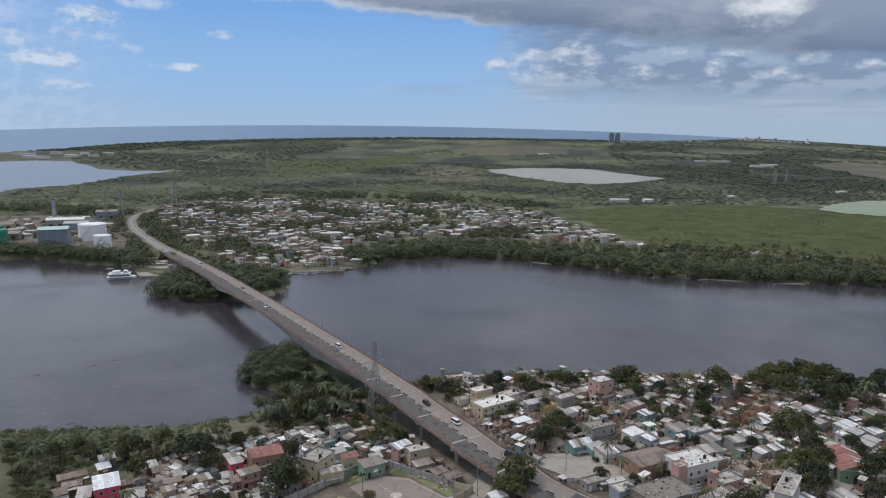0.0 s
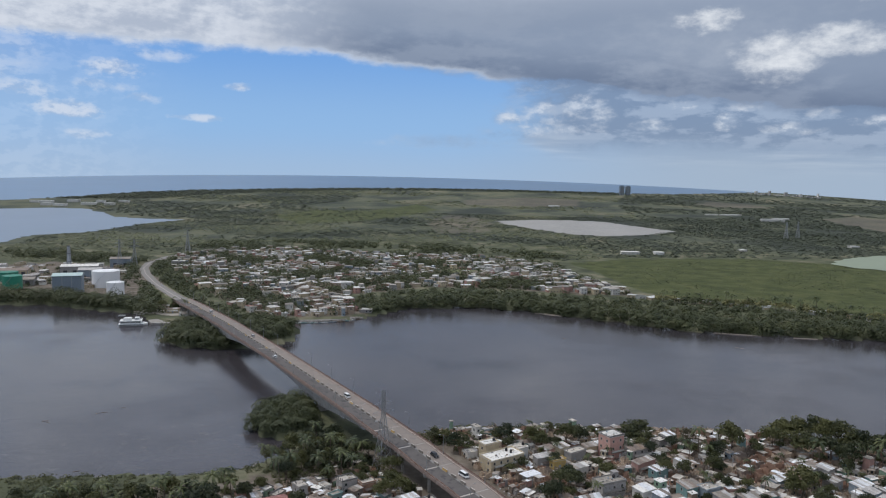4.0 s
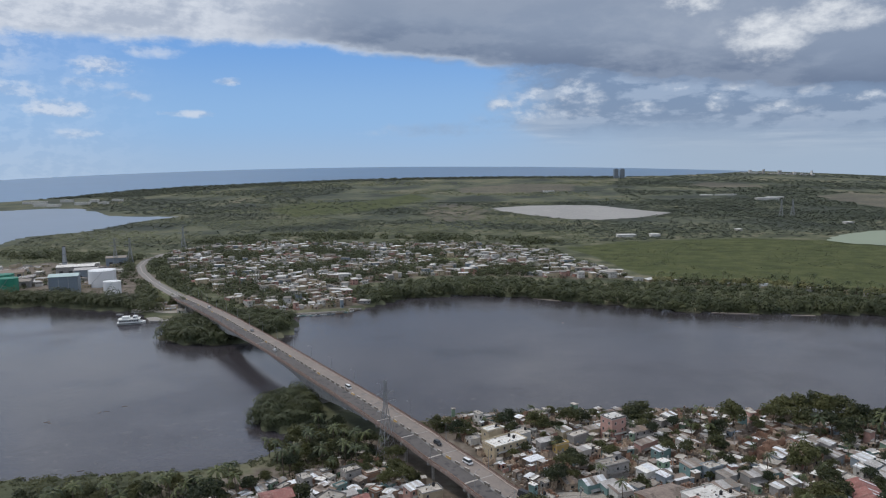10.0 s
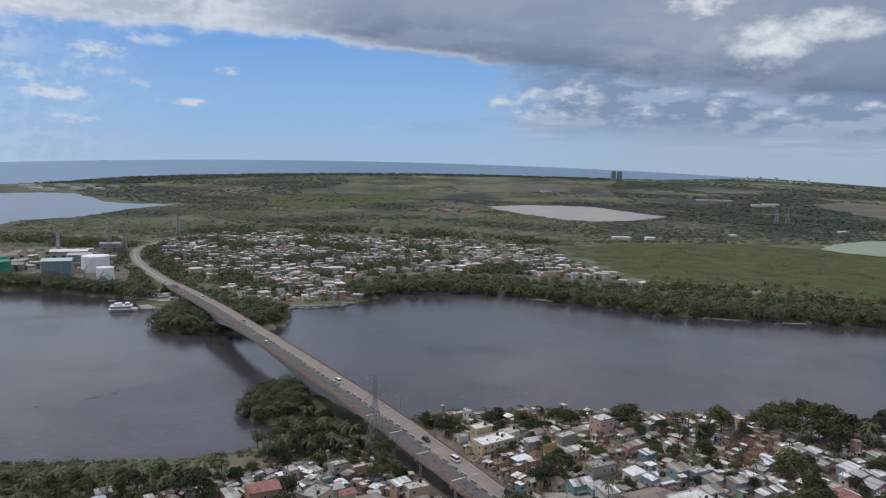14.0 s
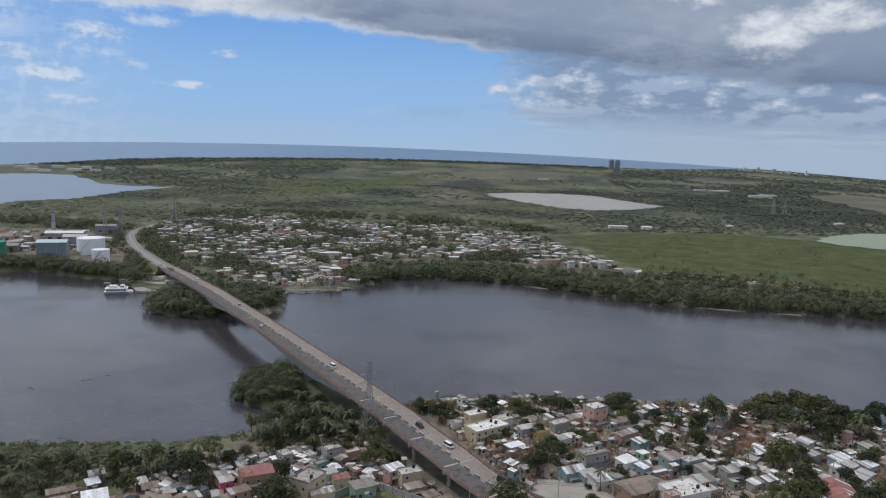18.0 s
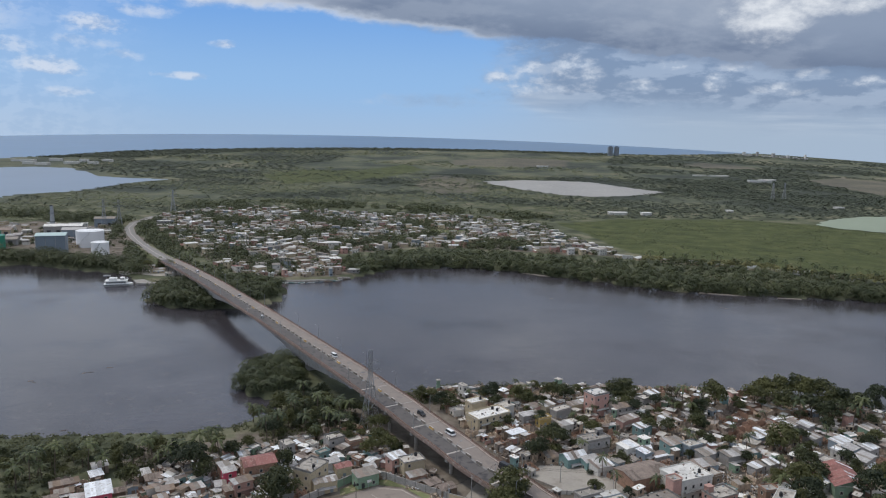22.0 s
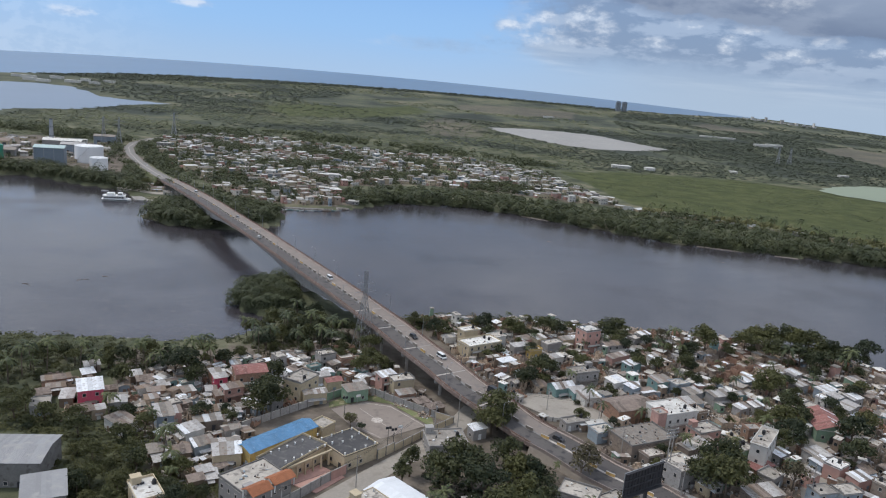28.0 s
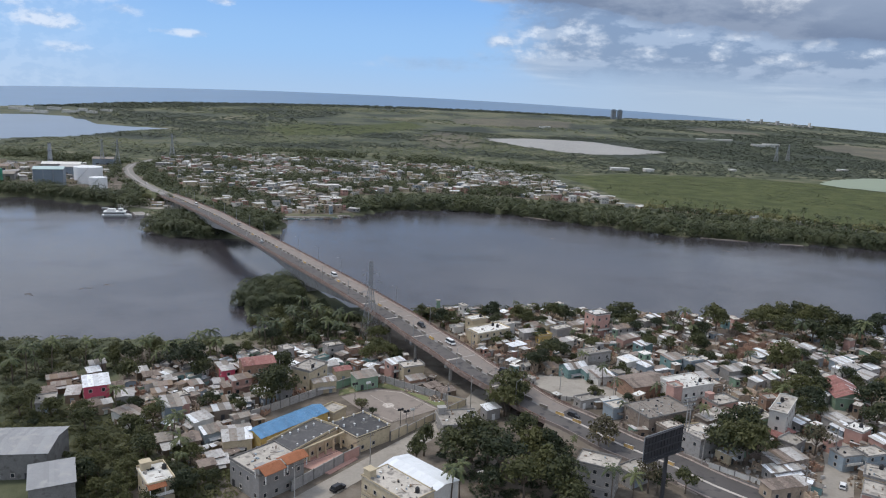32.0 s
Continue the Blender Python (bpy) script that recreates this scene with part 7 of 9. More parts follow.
def rubble_heap(x, y, w, d, seed):
    """A spread heap of broken blocks, boards and torn sheets."""
    r = random.Random(seed)
    t = thing("rubble_heap", pose(x, y, ground_z(x, y), 0, 0, r.uniform(0, 180)), "heap of broken pale blocks, brown boards and torn zinc", "rubble", "rubble heaps")
    for name, key, n, lo, hi in (("block_pile", "r_conc", 60, 0.25, 0.9), ("block_pile", "w_tan", 60, 0.25, 0.9), ("board_pile", "wood", 45, 0.15, 1.8), ("sheet_pile", "r_bright", 9, 0.5, 1.5)):
        g = Geo()
        for _ in range(n):
            a, q = r.uniform(0, 6.283), math.sqrt(r.random())
            px, py = q * w / 2 * math.cos(a), q * d / 2 * math.sin(a)
            b = Geo().box(-r.uniform(lo, hi) / 2, -r.uniform(lo, hi) / 4, 0, r.uniform(lo, hi) / 2, r.uniform(lo, hi) / 4, r.uniform(0.08, 0.45))
            k = pose(px, py, (1 - q) * r.uniform(0, 1.1), r.uniform(-25, 25), r.uniform(-25, 25), r.uniform(0, 360))
            g.add([tuple(k @ Vector(p)) for p in b.v], b.f)
        part(name, g, M[key], t)


for n, (x, y, w, d) in enumerate(((-152, 244, 10, 8), (-132, 226, 13, 6), (-122, 240, 9, 8), (-106, 242, 9, 7), (-93, 239, 10, 8), (-79, 258, 11, 7), (-80, 246, 8, 6), (-87, 216, 10, 7), (-90, 208, 8, 5), (-22, 262, 9, 5), (-14, 256, 8, 5),
                                  (102, 281, 14, 9), (114, 288, 12, 9), (108, 272, 14, 10), (92, 268, 10, 8), (119, 352, 14, 8), (131, 354, 12, 7), (117, 283, 10, 8), (128, 289, 10, 7), (121, 299, 9, 7), (116, 251, 9, 7), (112, 240, 8, 6), (86, 283, 7, 6), (124, 335, 10, 8), (133, 346, 10, 8), (117, 350, 9, 7), (140, 340, 9, 7))):
    rubble_heap(x, y, w, d, 300 + n)


def roof_clutter():
    """Blocks, drums, boards and pipes left lying on the flat roofs."""
    r = random.Random(77)
    bits = Mass()
    for x, y, z, w, d, rot in FLAT_TOPS:
        for _ in range(int(w * d * 0.13)):
            u, v = r.uniform(-0.44, 0.44) * w, r.uniform(-0.44, 0.44) * d
            m = pose(x, y, z, 0, 0, rot) @ pose(u, v, 0, 0, 0, r.uniform(0, 360))
            k = r.random()
            if k < 0.5:
                g = Geo().box(-r.uniform(0.15, 0.6), -r.uniform(0.1, 0.4), 0, r.uniform(0.15, 0.6), r.uniform(0.1, 0.4), r.uniform(0.08, 0.5))
            elif k < 0.75:
                g = Geo().box(-r.uniform(0.6, 1.6), -0.1, 0, r.uniform(0.6, 1.6), 0.1, 0.1)
            else:
                g = Geo().cyl(0, 0, 0, r.uniform(0.3, 0.9), r.uniform(0.15, 0.3), n=8)
            bits.add(g, r.choice(("wood", "concrete_dark", "r_conc", "white_paint", "black", "r_rust", "w_blue")), m)
    bits.done("roof_clutter", "blocks, drums and boards lying on flat roofs", "clutter")


roof_clutter()

# ---- single trees ----
def grove(kinds, poly, spacing, seed, lo, hi, group, clear=0.6):
    r = random.Random(seed)
    for x, y in zip(*scatter(poly, spacing, seed)):
        if road_gap(x, y) < 10.5 or street_gap(x, y) < 4 or any(math.hypot(x - a, y - b) < q * clear for a, b, q in HOUSE_AT):
            continue
        tree(r.choice(kinds), float(x), float(y), r.uniform(lo, hi), group=group)


tree("broad", 117.5, 355.2, 1.45, group="trees of the near town")
tree("broad", 108.2, 348.5, 0.9, group="trees of the near town")
tree("flat", 74.4, 366.2, 1.2, group="trees of the near town")
tree("flat", 68.5, 364.3, 0.9, group="trees of the near town")
tree("broad", 37.5, 353.2, 1.1, group="trees of the near town")
tree("broad", 43.7, 359.5, 1.0, group="trees of the near town")
tree("broad", 20.6, 351.7, 1.2, group="trees of the near town")
tree("broad", 24.7, 349.1, 0.9, group="trees of the near town")
tree("broad", -12.6, 341.5, 0.9, group="trees of the near town")
tree("broad", -18.3, 343.2, 0.9, group="trees of the near town")
tree("broad", 6.6, 355.2, 1.0, group="trees of the near town")
tree("broad", -28.9, 354.2, 0.7, group="trees of the near town")
tree("broad", 153.1, 371.6, 1.6, group="trees of the near town")
tree("broad", 146.8, 372.3, 1.5, group="trees of the near town")
tree("broad", 163.3, 375.7, 1.6, group="trees of the near town")
tree("broad", 168.3, 370.7, 1.6, group="trees of the near town")
tree("broad", 174.2, 368.0, 1.5, group="trees of the near town")
tree("broad", 176.6, 360.8, 1.5, group="trees of the near town")
tree("broad", 180.3, 354.2, 1.4, group="trees of the near town")
tree("broad", 151.1, 355.2, 1.3, group="trees of the near town")
tree("broad", 162.6, 350.2, 1.3, group="trees of the near town")
tree("broad", 138.9, 359.3, 1.2, group="trees of the near town")
tree("broad", 167.1, 342.5, 1.1, group="trees of the near town")
tree("palm", 153.7, 342.3, 1.1, group="trees of the near town")
tree("palm", 180.8, 339.0, 1.1, group="trees of the near town")
tree("broad", 188.2, 356.6, 1.4, group="trees of the near town")
tree("palm", 176.5, 338.2, 1.0, group="trees of the near town")
tree("palm", 177.5, 351.4, 0.9, group="trees of the near town")
tree("broad", 201.8, 367.1, 1.4, group="trees of the near town")
tree("dry", 97.8, 362.3, 1.1, group="trees of the near town")
tree("palm", 99.6, 347.8, 1.0, group="trees of the near town")
tree("palm", 103.1, 345.7, 0.9, group="trees of the near town")
tree("palm", 93.9, 351.8, 0.9, group="trees of the near town")
tree("broad", 133.1, 309.0, 1.35, group="trees of the near town")
tree("broad", 128.4, 307.4, 1.0, group="trees of the near town")
tree("broad", 134.4, 289.2, 1.1, group="trees of the near town")
tree("broad", 135.0, 280.2, 1.0, group="trees of the near town")
tree("broad", 124.3, 272.7, 1.3, group="trees of the near town")
tree("broad", 127.5, 267.7, 1.0, group="trees of the near town")
tree("palm", 115.2, 266.3, 0.9, group="trees of the near town")
tree("broad", 121.7, 258.8, 1.2, group="trees of the near town")
tree("broad", 117.4, 255.4, 0.9, group="trees of the near town")
tree("dry", 111.4, 227.7, 1.2, group="trees of the near town")
tree("broad", 87.7, 230.3, 1.5, group="trees of the near town")
tree("broad", 80.6, 219.1, 1.5, group="trees of the near town")
tree("broad", 86.4, 218.0, 1.4, group="trees of the near town")
tree("broad", 79.8, 224.9, 1.0, group="trees of the near town")
tree("broad", 90.2, 226.5, 1.2, group="trees of the near town")
tree("broad", 148.3, 265.7, 1.3, group="trees of the near town")
tree("broad", 142.2, 249.8, 1.2, group="trees of the near town")
tree("broad", 158.9, 278.4, 1.2, group="trees of the near town")
tree("broad", 101.5, 328.8, 1.0, group="trees of the near town")
tree("bush", 110.7, 312.4, 1.1, group="trees of the near town")
tree("broad", 13.2, 249.3, 1.45, group="trees of the near town")
tree("broad", 11.0, 243.7, 1.2, group="trees of the near town")
tree("tall", 15.8, 246.9, 0.8, group="trees of the near town")
tree("broad", 29.1, 330.5, 0.7, group="trees of the near town")
tree("bush", 14.5, 325.4, 1.1, group="trees of the near town")
tree("bush", 9.2, 317.9, 1.0, group="trees of the near town")
tree("broad", 31.8, 300.5, 1.0, group="trees of the near town")
tree("broad", 26.4, 292.5, 0.9, group="trees of the near town")
tree("broad", 37.0, 305.1, 0.9, group="trees of the near town")
tree("broad", 22.7, 287.8, 0.8, group="trees of the near town")
tree("bush", 33.9, 295.9, 1.2, group="trees of the near town")
tree("bush", 48.7, 328.9, 1.2, group="trees of the near town")
tree("tall", -14.7, 210.5, 0.75, group="trees of the near town")
tree("tall", -16.4, 202.6, 0.8, group="trees of the near town")
tree("broad", -0.0, 209.1, 1.4, group="trees of the near town")
tree("broad", 5.2, 206.1, 1.3, group="trees of the near town")
tree("broad", -4.1, 202.9, 1.3, group="trees of the near town")
tree("broad", 9.3, 199.6, 1.3, group="trees of the near town")
tree("broad", 19.1, 210.0, 1.3, group="trees of the near town")
tree("broad", 24.0, 207.1, 1.2, group="trees of the near town")
tree("broad", 20.7, 196.1, 1.3, group="trees of the near town")
tree("broad", 24.8, 188.7, 1.3, group="trees of the near town")
tree("broad", 15.4, 189.0, 1.2, group="trees of the near town")
tree("broad", 28.1, 183.2, 1.1, group="trees of the near town")
tree("broad", 16.2, 221.5, 1.1, group="trees of the near town")
tree("broad", 6.0, 189.5, 0.9, group="trees of the near town")
tree("palm", -4.9, 182.2, 1.0, group="trees of the near town")
tree("palm", -2.7, 186.5, 0.9, group="trees of the near town")
tree("palm", 45.6, 189.3, 0.9, group="trees of the near town")
tree("palm", 39.5, 189.3, 0.8, group="trees of the near town")
tree("dry", 43.6, 223.6, 1.2, group="trees of the near town")
tree("dry", 40.6, 221.1, 1.0, group="trees of the near town")
tree("dry", 51.6, 197.4, 1.0, group="trees of the near town")
tree("broad", 54.3, 198.0, 0.7, group="trees of the near town")
tree("broad", 62.5, 198.5, 0.7, group="trees of the near town")
tree("palm", -91.2, 202.6, 1.05, group="trees of the near town")
tree("palm", -85.8, 195.9, 0.95, group="trees of the near town")
tree("palm", -118.7, 221.4, 0.9, group="trees of the near town")
tree("palm", -110.3, 271.7, 1.0, group="trees of the near town")
tree("palm", -108.1, 277.8, 1.1, group="trees of the near town")
tree("palm", -130.1, 270.9, 1.0, group="trees of the near town")
tree("palm", -167.5, 249.5, 1.1, group="trees of the near town")
tree("palm", -122.1, 268.5, 0.9, group="trees of the near town")
tree("palm", -103.7, 273.9, 1.0, group="trees of the near town")
tree("palm", -132.4, 268.6, 0.9, group="trees of the near town")
tree("palm", -168.9, 256.9, 1.1, group="trees of the near town")
tree("palm", -161.5, 255.7, 1.0, group="trees of the near town")
tree("palm", -168.8, 243.2, 1.1, group="trees of the near town")
tree("palm", -150.8, 260.3, 1.0, group="trees of the near town")
tree("palm", -143.9, 259.8, 0.9, group="trees of the near town")
tree("palm", -114.3, 269.1, 1.1, group="trees of the near town")
tree("palm", -75.1, 323.3, 1.0, group="trees of the near town")
tree("palm", -77.0, 309.7, 1.0, group="trees of the near town")
tree("palm", -66.3, 307.6, 1.0, group="trees of the near town")
tree("palm", -59.9, 300.8, 0.9, group="trees of the near town")
tree("palm", -88.0, 303.4, 1.0, group="trees of the near town")
tree("palm", -90.0, 293.4, 0.9, group="trees of the near town")
tree("palm", -85.2, 321.3, 0.9, group="trees of the near town")
tree("broad", -73.6, 253.3, 1.1, group="trees of the near town")
tree("broad", -71.7, 240.0, 1.2, group="trees of the near town")
tree("broad", -75.6, 268.1, 1.0, group="trees of the near town")
tree("broad", -72.9, 237.1, 1.0, group="trees of the near town")
tree("broad", -68.3, 245.9, 1.0, group="trees of the near town")
tree("broad", -84.2, 237.5, 0.5, group="trees of the near town")
tree("bush", -82.1, 234.4, 1.0, group="trees of the near town")
tree("tall", -78.8, 227.9, 0.55, group="trees of the near town")
tree("broad", -91.0, 231.6, 0.8, group="trees of the near town")
tree("bush", -39.8, 242.1, 0.9, group="trees of the near town")
tree("dry", -39.1, 238.4, 0.5, group="trees of the near town")
tree("bush", -35.0, 237.8, 0.6, group="trees of the near town")
tree("broad", -41.7, 295.0, 0.9, group="trees of the near town")
tree("broad", -36.0, 288.8, 0.9, group="trees of the near town")
tree("broad", -43.5, 283.9, 0.9, group="trees of the near town")
tree("broad", -32.4, 288.8, 0.7, group="trees of the near town")
tree("broad", -109.3, 262.1, 1.2, group="trees of the near town")
tree("broad", -103.9, 256.9, 1.0, group="trees of the near town")
tree("broad", -128.7, 249.3, 1.0, group="trees of the near town")
tree("broad", -113.4, 261.3, 1.1, group="trees of the near town")
grove(('broad', 'broad', 'bush'), [(-161, 225), (-155, 233), (-134, 222), (-114, 214), (-100, 208), (-91, 192), (-97, 174), (-105, 174), (-126, 197), (-138, 211), (-152, 211)], 8.5, 41, 0.45, 0.9, 'trees of the near town', 0.8)
grove(('broad', 'bush', 'broad'), [(-97, 186), (-86, 192), (-76, 188), (-72, 176), (-80, 166), (-97, 168)], 6.5, 48, 0.5, 0.85, 'trees of the near town', 0.7)
grove(('broad', 'bush'), [(-114, 188), (-112, 199), (-97, 201), (-94, 182), (-92, 175), (-104, 174)], 8.5, 46, 0.45, 0.85, 'trees of the near town', 0.8)
grove(('broad', 'broad', 'bush'), [(-90, 202), (-80, 198), (-70, 188), (-68, 178), (-79, 177)], 8.0, 42, 0.5, 0.9, 'trees of the near town', 0.8)
gx, gy = scatter([(-126, 234), (-110, 228), (-94, 212), (-82, 193), (-75, 177), (-81, 177), (-100, 208), (-119, 220)], 3.2, 92)
keep = np.array([road_gap(x, y) > 11 and street_gap(x, y) > 4 and all(math.hypot(x - a, y - b) > q * 0.75 for a, b, q in HOUSE_AT) for x, y in zip(gx, gy)])
thicket("undergrowth", gx[keep], gy[keep], rng.uniform(1.5, 3.0, keep.sum()), 150, 0.5, 92, M["leaf"], "tangled green undergrowth and low trees on waste ground", 0.75, 0.25)
grove(('broad', 'palm', 'bush', 'broad'), [(-126, 234), (-110, 228), (-94, 212), (-82, 193), (-75, 177), (-81, 177), (-100, 208), (-119, 220)], 7.5, 93, 0.45, 0.85, 'trees of the near town', 0.7)
gx, gy = scatter([(-171, 222), (-155, 233), (-136, 226), (-116, 218), (-101, 212), (-88, 192), (-77, 177), (-102, 169), (-126, 197), (-138, 211), (-162, 209)], 3.4, 81)
keep = np.array([road_gap(x, y) > 11 and street_gap(x, y) > 4 and all(math.hypot(x - a, y - b) > q * 0.75 for a, b, q in HOUSE_AT) for x, y in zip(gx, gy)])
thicket("undergrowth", gx[keep], gy[keep], rng.uniform(1.4, 2.8, keep.sum()), 150, 0.5, 81, M["leaf"], "tangled green undergrowth and low trees on waste ground", 0.75, 0.25)
gx, gy = scatter([(-193, 271), (-176, 283), (-153, 286), (-128, 283), (-102, 292), (-93, 281), (-113, 265), (-152, 261), (-155, 241), (-161, 225)], 3.8, 82)
keep = np.array([road_gap(x, y) > 11 and street_gap(x, y) > 4 and all(math.hypot(x - a, y - b) > q * 0.75 for a, b, q in HOUSE_AT) for x, y in zip(gx, gy)])
thicket("undergrowth", gx[keep], gy[keep], rng.uniform(1.3, 2.6, keep.sum()), 110, 0.5, 82, M["leaf"], "green bank growth of weeds, reeds and low trees", 0.75, 0.25)
gx, gy = scatter([(-94, 205), (-75, 204), (-65, 195), (-65, 179), (-79, 172)], 3.0, 86)
keep = np.array([road_gap(x, y) > 11 and street_gap(x, y) > 4 and all(math.hypot(x - a, y - b) > q * 0.75 for a, b, q in HOUSE_AT) for x, y in zip(gx, gy)])
thicket("undergrowth", gx[keep], gy[keep], rng.uniform(1.5, 2.8, keep.sum()), 140, 0.5, 86, M["leaf"], "green yard growth between the houses", 0.75, 0.25)
gx, gy = scatter([(-112, 384), (-98, 384), (-74, 352), (-40, 321), (-56, 308), (-83, 334), (-100, 356)], 3.6, 87)
keep = np.array([road_gap(x, y) > 11 and street_gap(x, y) > 4 and all(math.hypot(x - a, y - b) > q * 0.75 for a, b, q in HOUSE_AT) for x, y in zip(gx, gy)])
thicket("undergrowth", gx[keep], gy[keep], rng.uniform(1.6, 3.2, keep.sum()), 120, 0.55, 87, M["leaf"], "bank growth below the bridge", 0.75, 0.25)
gx, gy = scatter([(-103, 309), (-94, 332), (-84, 364), (-56, 335), (-38, 306), (-48, 289), (-69, 296), (-87, 291)], 3.6, 83)
keep = np.array([road_gap(x, y) > 11 and street_gap(x, y) > 4 and all(math.hypot(x - a, y - b) > q * 0.75 for a, b, q in HOUSE_AT) for x, y in zip(gx, gy)])
thicket("undergrowth", gx[keep], gy[keep], rng.uniform(1.6, 3.0, keep.sum()), 120, 0.55, 83, M["leaf"], "bank growth below the bridge", 0.75, 0.25)
gx, gy = scatter([(-12, 218), (12, 229), (29, 223), (35, 206), (29, 192), (2, 188), (-5, 197)], 4.4, 84)
keep = np.array([road_gap(x, y) > 11 and street_gap(x, y) > 4 and all(math.hypot(x - a, y - b) > q * 0.75 for a, b, q in HOUSE_AT) for x, y in zip(gx, gy)])
thicket("undergrowth", gx[keep], gy[keep], rng.uniform(1.6, 3.0, keep.sum()), 130, 0.62, 84, M["leaf"], "green yard growth under the trees", 0.75, 0.25)
gx, gy = scatter([(-31, 363), (-5, 369), (45, 369), (113, 373), (145, 375), (186, 364), (207, 368), (212, 378), (194, 382), (150, 388), (117, 390), (47, 384), (-5, 381), (-32, 375)], 5.5, 85)
keep = np.array([road_gap(x, y) > 11 and street_gap(x, y) > 4 and all(math.hypot(x - a, y - b) > q * 0.75 for a, b, q in HOUSE_AT) for x, y in zip(gx, gy)])
thicket("undergrowth", gx[keep], gy[keep], rng.uniform(1.6, 3.2, keep.sum()), 100, 0.7, 85, M["leaf"], "bushes along the river bank", 0.75, 0.25)
grove(('broad', 'bush', 'broad', 'palm', 'bush'), [(-188, 264), (-181, 276), (-157, 270), (-142, 283), (-122, 287), (-101, 290), (-84, 283), (-91, 275), (-112, 262), (-133, 265), (-150, 259), (-158, 246), (-170, 238)], 8.0, 43, 0.5, 0.9, 'trees of the near town', 0.75)
grove(('palm', 'broad', 'bush', 'broad'), [(-105, 317), (-95, 337), (-84, 364), (-56, 335), (-36, 306), (-48, 289), (-69, 296), (-87, 293), (-100, 302)], 6.5, 44, 0.6, 1.0, 'trees of the near town', 0.75)
grove(('bush', 'bush'), [(-193, 271), (-175, 282), (-153, 284), (-146, 272), (-167, 268), (-184, 259)], 6.5, 45, 0.5, 0.9, 'trees of the near town', 0.6)
grove(('broad', 'bush', 'palm', 'broad'), [(-31, 359), (16, 374), (61, 378), (111, 368), (186, 364), (207, 368), (128, 215), (30, 220), (39, 305), (15, 323)], 10.5, 47, 0.4, 0.8, 'trees of the near town', 0.6)
gx, gy = scatter([(-447, 976), (-515, 1105), (-480, 1250), (-397, 1292), (-264, 1246), (-163, 1230), (-68, 1250), (27, 1190), (92, 1092), (163, 860), (103, 850), (53, 868), (-87, 873), (-130, 833), (-185, 790), (-258, 747), (-253, 684), (-369, 833)], 11.5, 88)
keep = np.array([road_gap(x, y) > 11 and street_gap(x, y) > 4 and all(math.hypot(x - a, y - b) > q * 0.75 for a, b, q in HOUSE_AT) for x, y in zip(gx, gy)])
thicket("garden_trees", gx[keep], gy[keep], rng.uniform(3.0, 6.6, keep.sum()), 52, 1.6, 88, M["mangrove"], "trees and gardens between the far houses", 0.75, 0.25)
gx, gy = scatter([(-253, 684), (-187, 800), (-130, 702), (-188, 667)], 12, 89)
keep = np.array([road_gap(x, y) > 11 and street_gap(x, y) > 4 and all(math.hypot(x - a, y - b) > q * 0.75 for a, b, q in HOUSE_AT) for x, y in zip(gx, gy)])
thicket("garden_trees", gx[keep], gy[keep], rng.uniform(2.6, 4.6, keep.sum()), 52, 1.6, 89, M["mangrove"], "trees and gardens between the far houses", 0.75, 0.25)
gx, gy = scatter([(-392, 766), (-458, 969), (-501, 1039), (-486, 1100), (-405, 917), (-313, 748), (-240, 663), (-207, 629), (-210, 606), (-289, 652), (-346, 703)], 9, 91)
keep = np.array([road_gap(x, y) > 11 and street_gap(x, y) > 4 and all(math.hypot(x - a, y - b) > q * 0.75 for a, b, q in HOUSE_AT) for x, y in zip(gx, gy)])
thicket("garden_trees", gx[keep], gy[keep], rng.uniform(2.6, 5.0, keep.sum()), 52, 1.6, 91, M["mangrove"], "trees and gardens between the far houses", 0.75, 0.25)
gx, gy = scatter([(-611, 887), (-604, 978), (-478, 959), (-385, 796), (-364, 728), (-447, 828), (-541, 784)], 19, 90)
keep = np.array([road_gap(x, y) > 11 and street_gap(x, y) > 4 and all(math.hypot(x - a, y - b) > q * 0.75 for a, b, q in HOUSE_AT) for x, y in zip(gx, gy)])
thicket("garden_trees", gx[keep], gy[keep], rng.uniform(3, 5, keep.sum()), 52, 1.6, 90, M["mangrove"], "trees and gardens between the far houses", 0.75, 0.25)


# palms standing in the row behind the mangroves and by the landing
pr = random.Random(58)
for i in range(46):
    f = i / 45
    x, y = 186 + 330 * f + pr.uniform(-4, 4), float(np.interp(186 + 330 * f, (184, 242, 299, 355, 410, 520), (822, 800, 783, 744, 708, 692))) + pr.uniform(-6, 6)
    tree("palm", x, y, pr.uniform(0.85, 1.25), group="palms of the far bank")
for x, y in ((-318, 668), (-312, 676), (-330, 664), (-296, 672), (-340, 676), (-286, 690)):
    tree("palm" if x > -315 else "broad", x, y, pr.uniform(0.9, 1.2), group="palms of the far bank")


# ---- on the bridge ----
def jersey(kind):
    prof = [(-0.3, 0.0), (0.3, 0.0), (0.3, 0.12), (0.22, 0.4), (0.17, 0.98), (-0.17, 0.98), (-0.22, 0.4), (-0.3, 0.12)]
    return Geo().sweep([[(x, y, z) for y, z in prof] for x in (-1.6, -1.55, 1.55, 1.6)]).mesh("jersey_barrier", M[kind])


